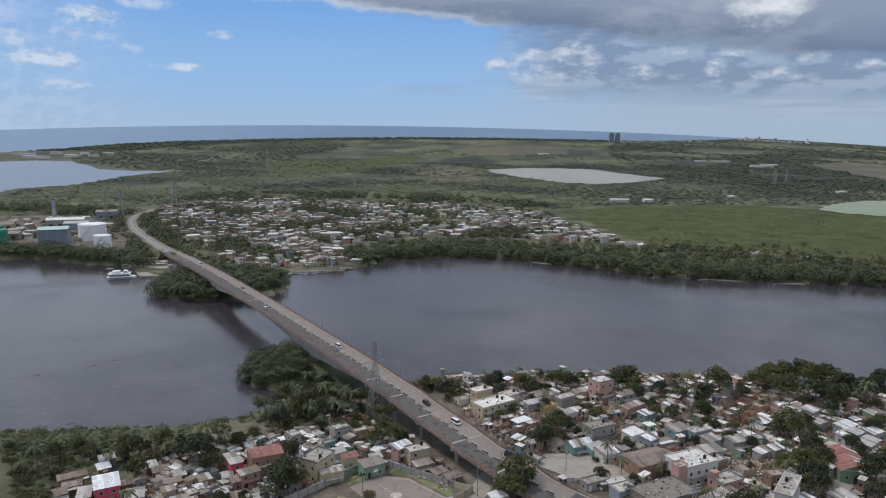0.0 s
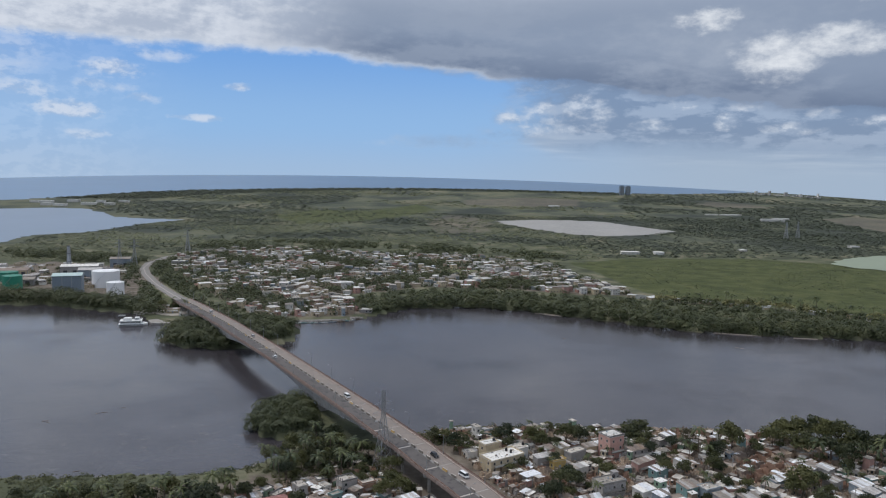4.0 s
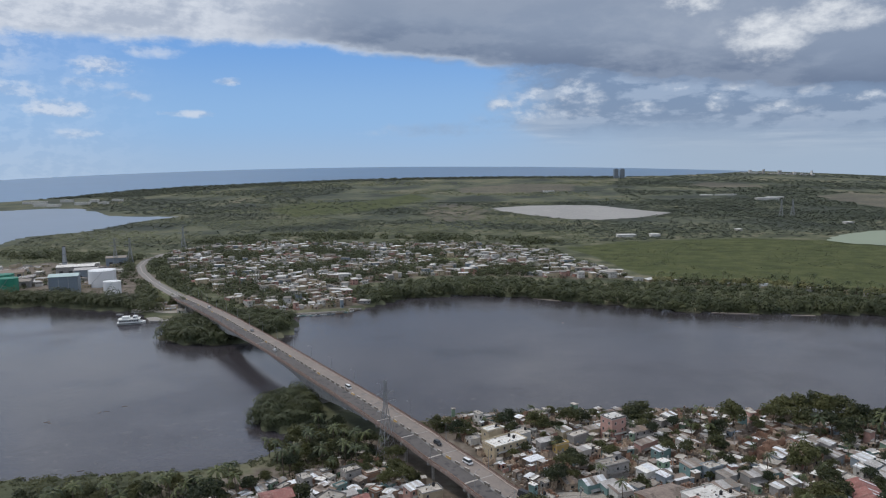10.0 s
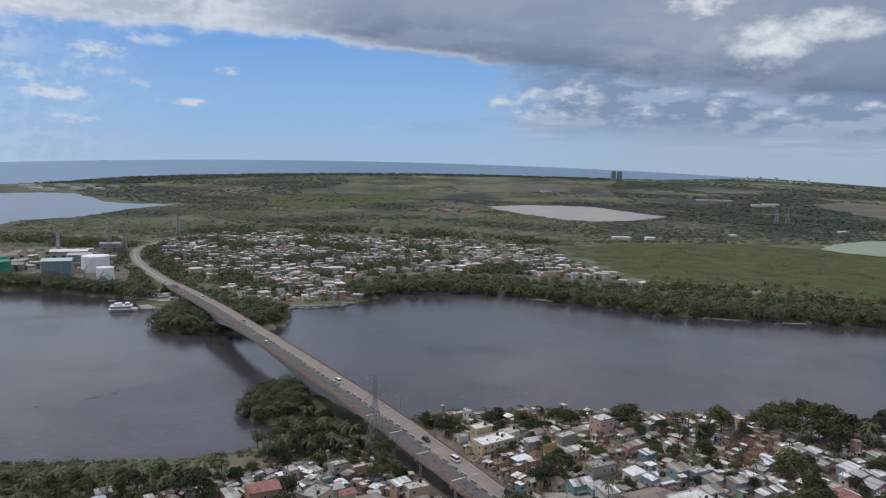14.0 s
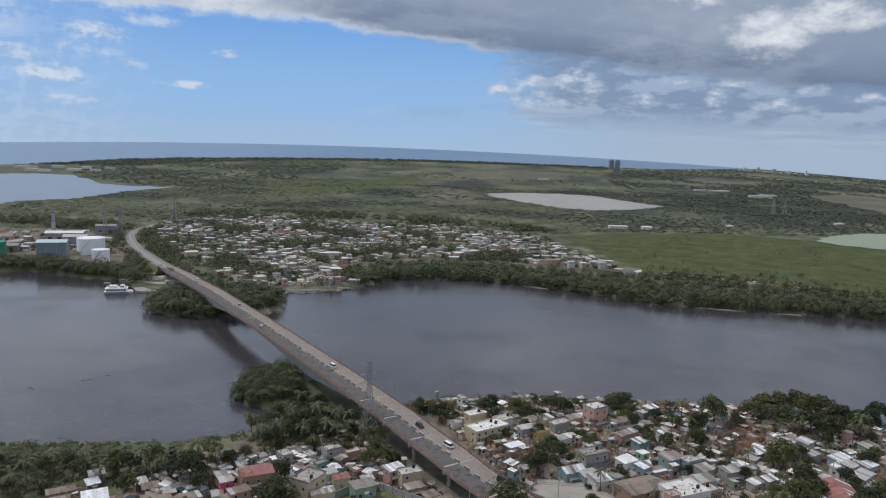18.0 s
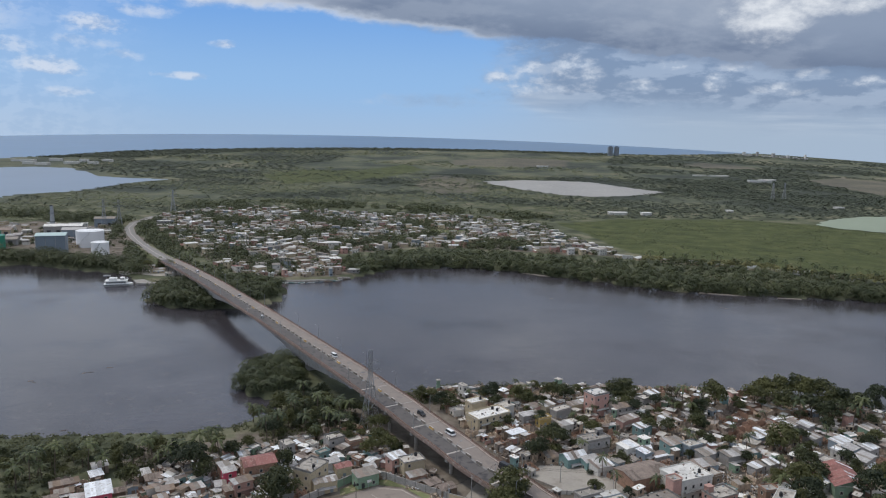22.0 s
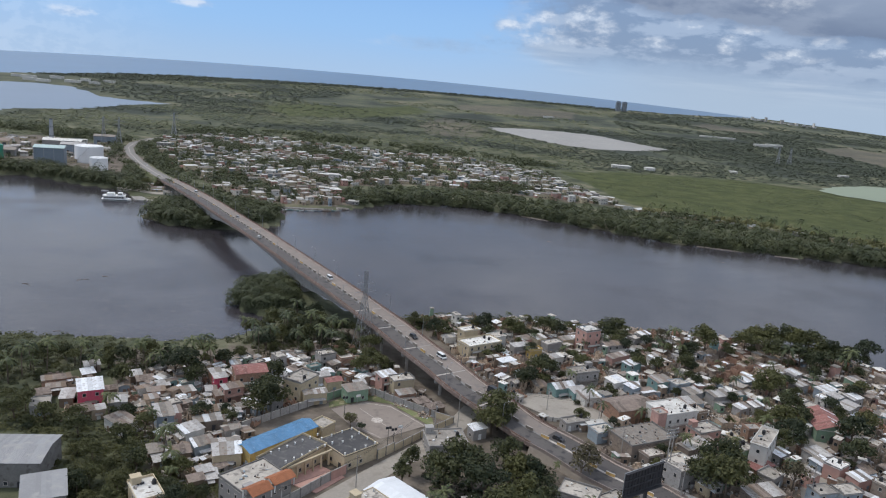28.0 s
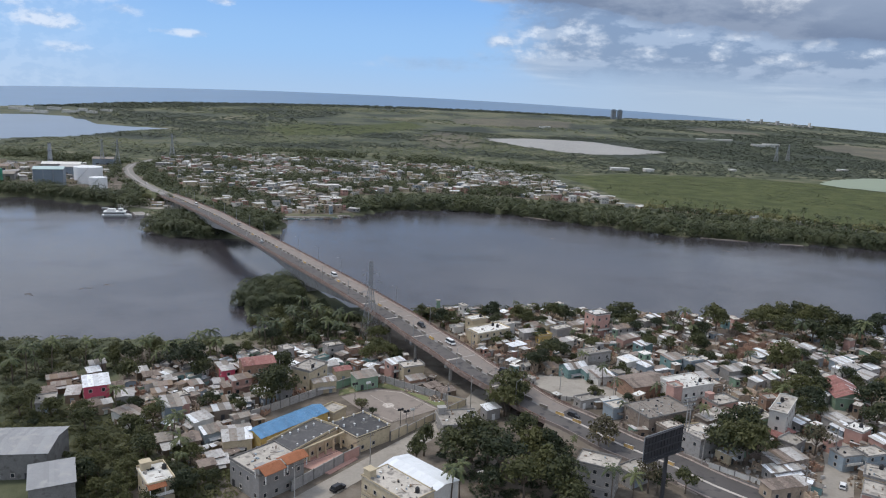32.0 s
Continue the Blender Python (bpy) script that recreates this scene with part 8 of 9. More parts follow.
# paler cap over the dark block: light on its top put into the colour
JERSEY_LIT_TOP = Geo().box(-1.62, -0.2, 0.985, 1.62, 0.2, 1.06).mesh("coping", M["kerb"])
JERSEY = {k: jersey(k) for k in ("barrier_shaded", "barrier_y")}
for i in range(112):
    s = 136 + i * 6.6
    if s > BR1 + 4:
        break
    kind = "barrier_y" if s < 182 or i % 7 == 3 else "barrier_shaded"
    a, b = road_point(s, 0), road_point(s + 1, 0)
    ob = new("jersey_barrier", JERSEY[kind])
    part("coping", JERSEY_LIT_TOP, None, ob, "pale barrier top, light on it put into the colour")
    ob.matrix_basis = pose(a[0], a[1], a[2] + 0.06, 0, 0, math.degrees(math.atan2(b[1] - a[1], b[0] - a[0])))
    tagged(ob, "worn concrete median barrier block with faded yellow paint" if kind == "barrier_y" else "dirty grey concrete median barrier block, side shade put into its colour", "road barrier", "median barriers")


def lamp_parts():
    pole = Geo()
    limb(pole, [(0, 0, 0), (0, 0, 4.5), (0, 0, 9.0)], 0.13, 0.08, 8)
    arm = Geo()
    limb(arm, [(0, 0, 8.9), (0.8, 0, 9.5), (1.9, 0, 9.7)], 0.06, 0.05, 6)
    head = Geo().box(1.7, -0.16, 9.62, 2.5, 0.16, 9.8, 0.04)
    return pole.mesh("pole", M["steel"]), arm.mesh("arm", M["steel"]), head.mesh("lamp_head", M["steel"])


LAMP = lamp_parts()


def street_lamp(x, y, z, rot, scale=1.0):
    t = thing("street_lamp", pose(x, y, z, 0, 0, rot) @ Matrix.Scale(scale, 4), "thin grey steel street lamp on the bridge edge", "street lamp", "bridge lamps")
    for name, me in zip(("pole", "arm", "lamp_head"), LAMP):
        part(name, me, None, t)


for i in range(18):
    for sgn in (-1, 1):
        p = road_point(188 + i * 31.0 + (12 if sgn > 0 else 0), sgn * 8.0, 0.2)
        street_lamp(*p, 126.4 + 90 * sgn, 0.95)


def vehicle(x, y, z, rot, paint, kind, label):
    """A road vehicle, nose along its local x."""
    t = thing("van" if kind == "van" else ("truck" if kind == "truck" else "car"), pose(x, y, z, 0, 0, rot), label, kind if kind != "suv" else "car")
    ln, wd, hi = {"car": (4.4, 1.75, 1.45), "suv": (4.7, 1.85, 1.75), "van": (5.0, 1.9, 2.1), "truck": (7.0, 2.3, 2.7)}[kind]
    a, b = ln / 2, wd / 2
    mid = hi * (0.55 if kind in ("car", "suv") else 0.5)
    side = [(-a, 0.35), (a, 0.35), (a, mid * 0.85), (a * 0.55 if kind in ("car", "suv") else a * 0.92, mid), (-a, mid)]
    body = Geo().sweep([[(x_, y_, z_) for x_, z_ in side] for y_ in (-b, -b * 0.97, b * 0.97, b)])
    part("body", body, paint, t)
    x0, x1 = (-a * 0.92, a * 0.5) if kind in ("car", "suv") else (-a * 0.97, a * 0.9)
    cab = Geo().add([(x0, -b * 0.93, mid), (x1, -b * 0.93, mid), (x1, b * 0.93, mid), (x0, b * 0.93, mid),
                     (x0 + 0.35, -b * 0.8, hi - 0.05), (x1 - 0.55, -b * 0.8, hi - 0.05), (x1 - 0.55, b * 0.8, hi - 0.05), (x0 + 0.35, b * 0.8, hi - 0.05)],
                    [(0, 1, 5, 4), (1, 2, 6, 5), (2, 3, 7, 6), (3, 0, 4, 7), (4, 5, 6, 7)])
    part("glazing", cab, M["glass"], t, "dark glass")
    part("roof", Geo().box(x0 + 0.3, -b * 0.82, hi - 0.06, x1 - 0.5, b * 0.82, hi, 0.03), paint, t)
    for wx in (-a * 0.62, a * 0.62):
        for wy in (-b, b):
            g = Geo()
            n = 12
            for yy in (wy - 0.1, wy + 0.1):
                g.v += [(wx + 0.34 * math.cos(6.2832 * i / n), yy, 0.34 + 0.34 * math.sin(6.2832 * i / n)) for i in range(n)]
            g.f += [(i, (i + 1) % n, n + (i + 1) % n, n + i) for i in range(n)] + [tuple(range(n)), tuple(range(2 * n - 1, n - 1, -1))]
            part("wheel", g, M["black"], t)
    for yy in (-b * 0.7, b * 0.7):
        part("headlight", Geo().box(a - 0.03, yy - 0.18, mid * 0.55, a + 0.02, yy + 0.18, mid * 0.75), M["white_paint"], t)
    return t


M["car_white"] = mat("white_car_paint", (0.75, 0.75, 0.75), rough=0.3, var=0.04, bump=0)
M["car_dark"] = mat("black_car_paint", (0.03, 0.03, 0.035), rough=0.3, var=0.1, bump=0)
M["car_silver"] = mat("silver_car_paint", (0.4, 0.4, 0.41), rough=0.3, var=0.05, metal=0.4, bump=0)
for s, off, paint, kind, label, back in ((262, 3.6, "car_dark", "suv", "black sport utility car on the bridge", 180), (240, 4.0, "car_white", "van", "white van on the bridge", 180), (172, 3.0, "car_dark", "car", "black saloon car on the ramp", 180),
                                         (352, 2.6, "car_white", "van", "white minibus on the bridge", 180), (452, -3.4, "car_white", "car", "white car on the bridge", 0), (520, 3.4, "car_silver", "car", "silver car on the bridge", 180),
                                         (640, 3.2, "car_white", "van", "white van on the bridge", 180), (880, 3.0, "car_white", "car", "white car on the far approach", 180), (206, 6.0, "car_dark", "truck", "dark lorry at the bridge end", 180)):
    p, q = road_point(s, off, 0.01), road_point(s + 1, off, 0.01)
    vehicle(*p, math.degrees(math.atan2(q[1] - p[1], q[0] - p[0])) + back, M[paint], kind, label)
vehicle(111.8, 208.8, 3.12, 62, M["car_white"], "car", "white saloon car parked in the lane")
vehicle(-37.0, 187.0, 3.12, 55, M["car_dark"], "suv", "dark blue pick-up parked in the street")


# ---- masts ----
def lattice(name, x, y, z, h, base, top, arms, label, rot=0.0, r=0.11, panels=9, category="pylon"):
    """A tapered steel lattice mast with cross-arms."""
    t = thing(name, pose(x, y, z, 0, 0, rot), label, category)

    def half(q):
        return (base + (top - base) * min(1, q / (0.72 * h)) ** 0.85) / 2

    legs = Geo()
    brace = Geo()
    zs = [h * (1 - (1 - i / panels) ** 1.25) for i in range(panels + 1)]
    for sx, sy in ((-1, -1), (1, -1), (1, 1), (-1, 1)):
        e = r * 1.5
        leg = Geo().sweep([[(sx * half(q) - e, sy * half(q) - e, q), (sx * half(q) + e, sy * half(q) - e, q), (sx * half(q) + e, sy * half(q) + e, q), (sx * half(q) - e, sy * half(q) + e, q)] for q in zs])
        part("leg", leg, M["steel"], t)
    for z0, z1 in zip(zs, zs[1:]):
        a, b = half(z0), half(z1)
        for (ax, ay), (bx_, by_) in (((-1, -1), (1, -1)), ((1, -1), (1, 1)), ((1, 1), (-1, 1)), ((-1, 1), (-1, -1))):
            brace.bar((ax * a, ay * a, z0), (bx_ * b, by_ * b, z1), r)
            brace.bar((bx_ * a, by_ * a, z0), (ax * b, ay * b, z1), r)
            brace.bar((ax * b, ay * b, z1), (bx_ * b, by_ * b, z1), r)
    part("bracing", brace, M["steel"], t)
    for q, ln in arms:
        k = half(q)
        for s in (-1, 1):
            arm = part("cross_arm", Geo().bar((s * k, -k, q), (s * ln, 0, q + 0.3), r), M["steel"], t)
            part("strut", Geo().bar((s * k, k, q), (s * ln, 0, q + 0.3), r), M["steel"], arm)
            part("strut", Geo().bar((s * k * 0.8, 0, q + 1.6), (s * ln, 0, q + 0.3), r), M["steel"], arm)
            part("insulator", Geo().bar((s * ln, 0, q + 0.3), (s * ln, 0, q - 1.2), r * 1.4), M["steel"], arm)
    return t


lattice("pylon", -49, 317, 3.0, 37, 7.5, 1.2, ((31, 4.5), (27, 5.5), (23, 4.5)), "grey lattice power pylon beside the bridge", 40, 0.06, 10)
lattice("pylon", -525, 976, 2.5, 38, 8, 1.6, ((33, 6), (28, 7)), "far grey lattice power pylon", 20, 0.13, 7)
lattice("pylon", -508, 985, 2.5, 38, 8, 1.6, ((33, 6), (28, 7)), "far grey lattice power pylon", 20, 0.13, 7)
lattice("pylon", -520, 1190, 2.5, 36, 8, 1.6, ((31, 6), (26, 7)), "far grey lattice power pylon", 10, 0.15, 6)
lattice("pylon", 665, 1732, ground_z(665, 1732), 40, 9, 2, ((34, 7), (29, 8)), "far lattice power pylon on the plain", 50, 0.16, 6)
lattice("pylon", 698, 1750, ground_z(698, 1750), 40, 9, 2, ((34, 7), (29, 8)), "far lattice power pylon on the plain", 50, 0.16, 6)


def stack(x, y, h):
    t = thing("stack", pose(x, y, 2.5), "tapered grey steel flue stack at the works", "chimney")
    part("shaft", Geo().cyl(0, 0, -0.5, h, 3.4, 1.9, 14), M["steel"], t)
    part("rim", Geo().cyl(0, 0, h, h + 0.8, 2.2, 2.2, 14), M["dark_steel"], t)
    for q in (h * 0.4, h * 0.72):
        part("platform", Geo().cyl(0, 0, q, q + 0.3, 4.0, 4.0, 14), M["dark_steel"], t)


stack(-561, 914, 34)
lattice("pylon", -700, 930, 2.5, 34, 8, 1.6, ((29, 6),), "far grey lattice power pylon", 30, 0.22, 7)


def utility_pole(x, y, h, rot, double=False):
    t = thing("utility_pole", pose(x, y, 3.0, 0, 0, rot), "grey concrete utility pole with cross-arm", "utility pole", "utility poles")
    g = Geo()
    limb(g, [(0, 0, -0.3), (0, 0, h * 0.5), (0, 0, h)], 0.2, 0.11, 8)
    part("pole", g, M["concrete"], t)
    part("cross_arm", Geo().box(-1.1, -0.08, h - 1.0, 1.1, 0.08, h - 0.82), M["wood"], t)
    if double:
        part("transformer", Geo().cyl(0.45, 0, h - 3.0, h - 1.8, 0.32, n=10), M["steel"], t)
    for xx in (-0.95, 0.0, 0.95):
        part("insulator", Geo().cyl(xx, 0, h - 0.84, h - 0.6, 0.07, n=6), M["white_paint"], t)


UPOLES = [(-29.4, 196.0, 13.5), (-9.3, 241.7, 12.0), (-1.2, 248.2, 13.0), (7.6, 262.3, 11.5), (52, 262, 10.5), (33, 270, 10), (57, 240, 10.5), (72, 216, 11), (98, 203, 10), (120, 232, 9.5), (-47, 178, 12), (30, 300, 9.5), (75, 300, 9.5), (110, 330, 9), (20, 335, 9), (150, 300, 9), (-75, 262, 9)]
for i, (x, y, h) in enumerate(UPOLES):
    utility_pole(x, y, h, 40 + 17 * i % 70, i % 4 == 1)


def twin_pole(x, y, h, rot):
    """A heavy two-legged distribution pole with three tiers of cross-arms."""
    t = thing("utility_pole", pose(x, y, 3.0, 0, 0, rot), "tall grey two-legged concrete power pole with cross-arms", "utility pole", "utility poles")
    for sx in (-0.7, 0.7):
        g = Geo()
        limb(g, [(sx, 0, -0.3), (sx, 0, h * 0.5), (sx, 0, h)], 0.26, 0.16, 8)
        part("pole", g, M["concrete"], t)
    for k, ln in ((0.86, 2.4), (0.93, 2.8), (0.99, 2.4)):
        arm = part("cross_arm", Geo().box(-ln, -0.12, h * k - 0.12, ln, 0.12, h * k + 0.12), M["steel"], t)
        for u in (-0.92, -0.46, 0.46, 0.92):
            part("insulator", Geo().cyl(u * ln, 0, h * k + 0.12, h * k + 0.5, 0.09, n=6), M["white_paint"], arm)
    for z in (h * 0.3, h * 0.55, h * 0.72):
        part("brace", Geo().box(-0.7, -0.08, z, 0.7, 0.08, z + 0.2), M["concrete"], t)


twin_pole(69.2, 225.4, 19.0, 30)


def wire(a, b, sag, thick=0.035):
    g = Geo()
    a, b = Vector(a), Vector(b)
    pts = [a.lerp(b, i / 8) - Vector((0, 0, sag * 4 * (i / 8) * (1 - i / 8))) for i in range(9)]
    side = (b - a).cross(Vector((0, 0, 1))).normalized() * thick
    g.sweep([[p - side, p + side, p + Vector((0, 0, thick * 1.7))] for p in pts])
    solid("power_line", g, M["black"], "thin black overhead power line", "cable", "overhead lines")


for i, j in ((10, 0), (0, 1), (1, 2), (2, 3), (4, 6), (6, 7), (7, 8), (8, 9), (3, 4)):
    for d in (-0.9, 0.9):
        (xa, ya, ha), (xb, yb, hb) = UPOLES[i], UPOLES[j]
        wire((xa + d * 0.7, ya + d * 0.7, 3 + ha - 0.6), (xb + d * 0.7, yb + d * 0.7, 3 + hb - 0.6), 0.9)


# ---- the roadside billboard ----
def billboard():
    t = thing("billboard", pose(53.0, 192.0, 3.0, 0, 0, 38), "large dark billboard frame seen from behind on a steel column", "billboard")
    g = Geo()
    limb(g, [(3.0, 0.9, -0.4), (3.0, 0.9, 9), (3.0, 0.9, 17.5)], 0.62, 0.55, 14)
    part("column", g, M["dark_steel"], t)
    part("panel", Geo().box(-8.0, -0.1, 15.0, 8.0, 0.1, 22.0), M["dark_steel"], t, "dark panel back")
    f = Geo()
    for z in (15.2, 17.4, 19.6, 21.8):
        f.box(-8.05, -0.45, z - 0.12, 8.05, -0.15, z + 0.12)
    part("rail", f, M["dark_steel"], t)
    for i in range(13):
        part("rib", Geo().box(-0.07, -0.32, 15.0, 0.07, -0.11, 22.0), M["dark_steel"], t, m=Matrix.Translation((-7.6 + i * 1.27, 0, 0)))
    part("walkway", Geo().box(-8, -1.2, 14.7, 8, -0.12, 14.8), M["dark_steel"], t)
    part("frame", Geo().box(-8.15, 0.12, 14.9, -7.95, 0.3, 22.1).box(7.95, 0.12, 14.9, 8.15, 0.3, 22.1).box(-7.95, 0.12, 21.9, 7.95, 0.3, 22.1).box(-7.95, 0.12, 14.9, 7.95, 0.3, 15.1), M["steel"], t)


billboard()


def sign_panel():
    t = thing("canopy", pose(17.0, 303.0, 3.0, 0, 0, 38), "flat white canopy on a single steel post", "canopy")
    part("post", Geo().cyl(1.2, 0, 0, 7.2, 0.16, n=10), M["steel"], t)
    part("roof", Geo().box(-4.2, -2.6, 7.2, 4.2, 2.6, 7.4, 0.05), M["r_bright"], t)
    part("beam", Geo().box(-4.0, -0.15, 6.95, 4.0, 0.15, 7.2), M["steel"], t)


sign_panel()


# ---- court, school yard and streets ----
def slab(name, pts, z, material, label, category, thick=0.3, kind="structure"):
    pts = pts if sum((b[0] - a[0]) * (b[1] + a[1]) for a, b in zip(pts, pts[1:] + pts[:1])) < 0 else pts[::-1]
    return solid(name, Geo().prism(pts, z - thick, z), material, label, category, kind=kind)


def street(pts, width, material, label, z=3.1):
    g = Geo()
    secs = []
    for i, (x, y) in enumerate(pts):
        a, b = pts[max(0, i - 1)], pts[min(len(pts) - 1, i + 1)]
        dx, dy = b[0] - a[0], b[1] - a[1]
        q = math.hypot(dx, dy)
        nx, ny = -dy / q * width / 2, dx / q * width / 2
        secs.append([(x + nx, y + ny, z - 0.4), (x - nx, y - ny, z - 0.4), (x - nx, y - ny, z), (x + nx, y + ny, z)])
    g.sweep(secs)
    return solid("street", g, material, label, "street", kind="structure")


street([(-62, 152), (-43.5, 181.5), (-22.5, 214.5), (-11.0, 231.5), (-2.5, 247), (4, 266)], 7.5, M["lot"], "pale concrete back street beside the school wall")
street([(90, 160), (104, 196), (117, 222), (122, 236), (134, 262), (150, 300)], 8.5, M["lot"], "pale unpaved lane between the houses")
street([(117, 221), (140, 222), (170, 232)], 7.0, M["lot"], "pale unpaved side lane", 3.13)
street([(53, 232), (66, 214), (84, 200), (112, 172)], 12.0, M["asphalt"], "grey asphalt road coming down from the bridge", 3.16)
slab("yard", [(22, 273), (26, 284), (44, 285), (58, 278), (60, 264), (54, 256), (36, 262)], 3.9, M["lot"], "bare sandy forecourt", "yard", 1.2)
slab("court", [(-49, 251.5), (-37.5, 261), (-27.5, 260), (-12.5, 246.5), (-27.5, 232.5), (-38, 239)], 3.12, M["court"], "worn bare concrete sports court", "court")
slab("lawn", [(-51, 257), (-41.5, 269), (-33, 267), (-28, 261.5), (-37.5, 262.5), (-50, 252.5)], 3.1, M["grass"], "rough dry grass beside the court", "grass")
slab("lawn", [(-27.5, 261.5), (-30, 264), (-11, 253), (-9.5, 246), (-11.6, 247)], 3.1, M["grass"], "rough dry grass beside the court", "grass")
slab("patio", [(-52.0, 199.0), (-44, 211), (-34.5, 205.5), (-41, 195)], 3.25, M["w_pink"], "salmon tiled school patio", "patio")


def ring(x, y, z, r0, r1, material, label):
    g = Geo()
    n = 40
    for r, zz in ((r0, z), (r1, z)):
        g.v += [(x + r * math.cos(6.2832 * i / n), y + r * math.sin(6.2832 * i / n), zz) for i in range(n)]
    g.f += [(i, n + i, n + (i + 1) % n, (i + 1) % n) for i in range(n)]
    solid("court_marking", g, material, label, "marking", kind="structure")


M["line"] = mat("worn_line_paint", (0.52, 0.47, 0.42), rough=0.9, var=0.25, scale=0.5, fine=3.0, stain=(0.36, 0.31, 0.27), stain_at=0.55)
solid("court_marking", Geo().cyl(-30.8, 246.6, 3.121, 3.126, 2.1, n=36), M["line"], "faded painted centre circle", "marking", kind="structure")


def line_on_court(a, b, w=0.14):
    dx, dy = b[0] - a[0], b[1] - a[1]
    q = math.hypot(dx, dy)
    nx, ny = -dy / q * w, dx / q * w
    solid("court_marking", Geo().prism([(a[0] - nx, a[1] - ny), (b[0] - nx, b[1] - ny), (b[0] + nx, b[1] + ny), (a[0] + nx, a[1] + ny)], 3.118, 3.13), M["line"], "faded painted court line", "marking", kind="structure")


for a, b in (((-27.5, 259), (-13.5, 246.5)), ((-37.5, 259.8), (-27.5, 259)), ((-37.0, 240), (-27.5, 233.6)), ((-38.5, 254.5), (-22.5, 238.5))):
    line_on_court(a, b)


def hoop(x, y, rot):
    t = thing("basketball_hoop", pose(x, y, 3.1, 0, 0, rot), "steel basketball stand with a white board", "basketball hoop", "court hoops")
    part("post", Geo().bar((0, 0, 0), (0, 0, 3.2), 0.09, 8).bar((0, 0, 3.1), (0.9, 0, 3.3), 0.07, 6), M["steel"], t)
    part("board", Geo().box(0.9, -0.9, 2.9, 0.95, 0.9, 3.95), M["white_paint"], t)
    g = Geo()
    for i in range(12):
        a, b = 6.2832 * i / 12, 6.2832 * (i + 1) / 12
        g.bar((1.2 + 0.23 * math.cos(a), 0.23 * math.sin(a), 3.05), (1.2 + 0.23 * math.cos(b), 0.23 * math.sin(b), 3.05), 0.02, 4)
    part("rim", g, M["r_orange"], t)


hoop(-40.5, 259.0, -55)
hoop(-20.5, 236.0, 125)


def floodlight(x, y, h, rot):
    t = thing("floodlight", pose(x, y, 3.1, 0, 0, rot), "tall steel floodlight pole beside the court", "floodlight", "court floodlights")
    part("pole", Geo().cyl(0, 0, 0, h, 0.12, 0.09, 8), M["dark_steel"], t)
    part("bracket", Geo().box(-0.9, -0.06, h - 0.1, 0.9, 0.06, h + 0.05), M["dark_steel"], t)
    for xx in (-0.6, 0.6):
        part("lamp_head", Geo().box(xx - 0.4, -0.3, h - 0.5, xx + 0.4, 0.2, h + 0.3, 0.05), M["black"], t)


floodlight(-24.2, 227.2, 7.5, 30)
floodlight(-43.2, 247.9, 7.0, 210)
floodlight(-22.5, 229.5, 6.0, 30)


def block_wall(a, b, h, material, label):
    """A run of block wall with its coping and piers."""
    ln = math.hypot(b[0] - a[0], b[1] - a[1])
    t = thing("boundary_wall", pose(a[0], a[1], 3.0, 0, 0, math.degrees(math.atan2(b[1] - a[1], b[0] - a[0]))), label, "wall", "boundary walls")
    part("wall", Geo().box(0, -0.1, -0.4, ln, 0.1, h), material, t)
    part("coping", Geo().box(0, -0.16, h, ln, 0.16, h + 0.1), M["concrete"], t)
    n = max(1, int(ln / 4))
    for i in range(n + 1):
        part("pier", Geo().box(ln * i / n - 0.18, -0.18, -0.4, ln * i / n + 0.18, 0.18, h + 0.2), M["concrete_dark"], t)


for a, b, h, k in (((-49.5, 184.5), (-38.5, 202.5), 3.2, "w_grey"), ((-38.5, 202.5), (-34.5, 208.0), 3.2, "w_pink"), ((-26.4, 218.6), (-21.7, 225.2), 3.4, "w_cream"), ((-21.7, 225.2), (-11.3, 240.2), 2.6, "w_cream"),
                   ((-11.3, 240.2), (-3.0, 251.0), 2.6, "w_cream"), ((-53, 257.5), (-42.0, 271.0), 3.0, "w_green"), ((-42.0, 271.0), (-31.0, 265.5), 2.8, "w_grey"), ((-31.0, 265.5), (-10.2, 254.2), 2.6, "w_grey"), ((-10.2, 254.2), (-3.0, 251.0), 2.4, "w_cream"),
                   ((-75.5, 228.5), (-53, 257.5), 2.8, "w_grey"), ((100.5, 214), (109, 232), 2.2, "w_grey"), ((66, 222), (88, 206), 1.6, "w_white"), ((60, 262), (72, 252), 2.4, "w_brown"), ((26, 262), (48, 262), 1.5, "w_white")):
    block_wall(a, b, h, M[k], f"{WALL_WORD[k]} block wall around a yard")


# ---- details of the school and the terrace house ----
def arcade():
    t = thing("arcade", pose(-45.9, 207.6, 3.0, 0, 0, 53), "cream school arcade of square pillars", "arcade")
    for i in range(7):
        part("pillar", Geo().box(-0.25, -0.25, 0, 0.25, 0.25, 4.6), M["w_cream"], t, m=Matrix.Translation((-9.6 + i * 3.2, -1.2, 0)))
    part("lintel", Geo().box(-10.2, -1.5, 4.6, 10.2, -0.9, 5.2), M["w_cream"], t)


arcade()


def vent(x, y, z):
    t = thing("roof_stub", pose(x, y, z), "short white stub column on the flat roof", "column", "roof stubs")
    part("stub", Geo().box(-0.2, -0.2, 0, 0.2, 0.2, 0.72, 0.02), M["white_paint"], t)
    part("cap", Geo().box(-0.27, -0.27, 0.72, 0.27, 0.27, 0.8), M["white_paint"], t)


for i in range(7):
    for off in (0.0, 7.4):
        q = -9.3 + i * 3.1
        vent(-46.6 + q * 0.602 - off * 0.8, 208.4 + q * 0.8 + off * 0.6, 8.4)


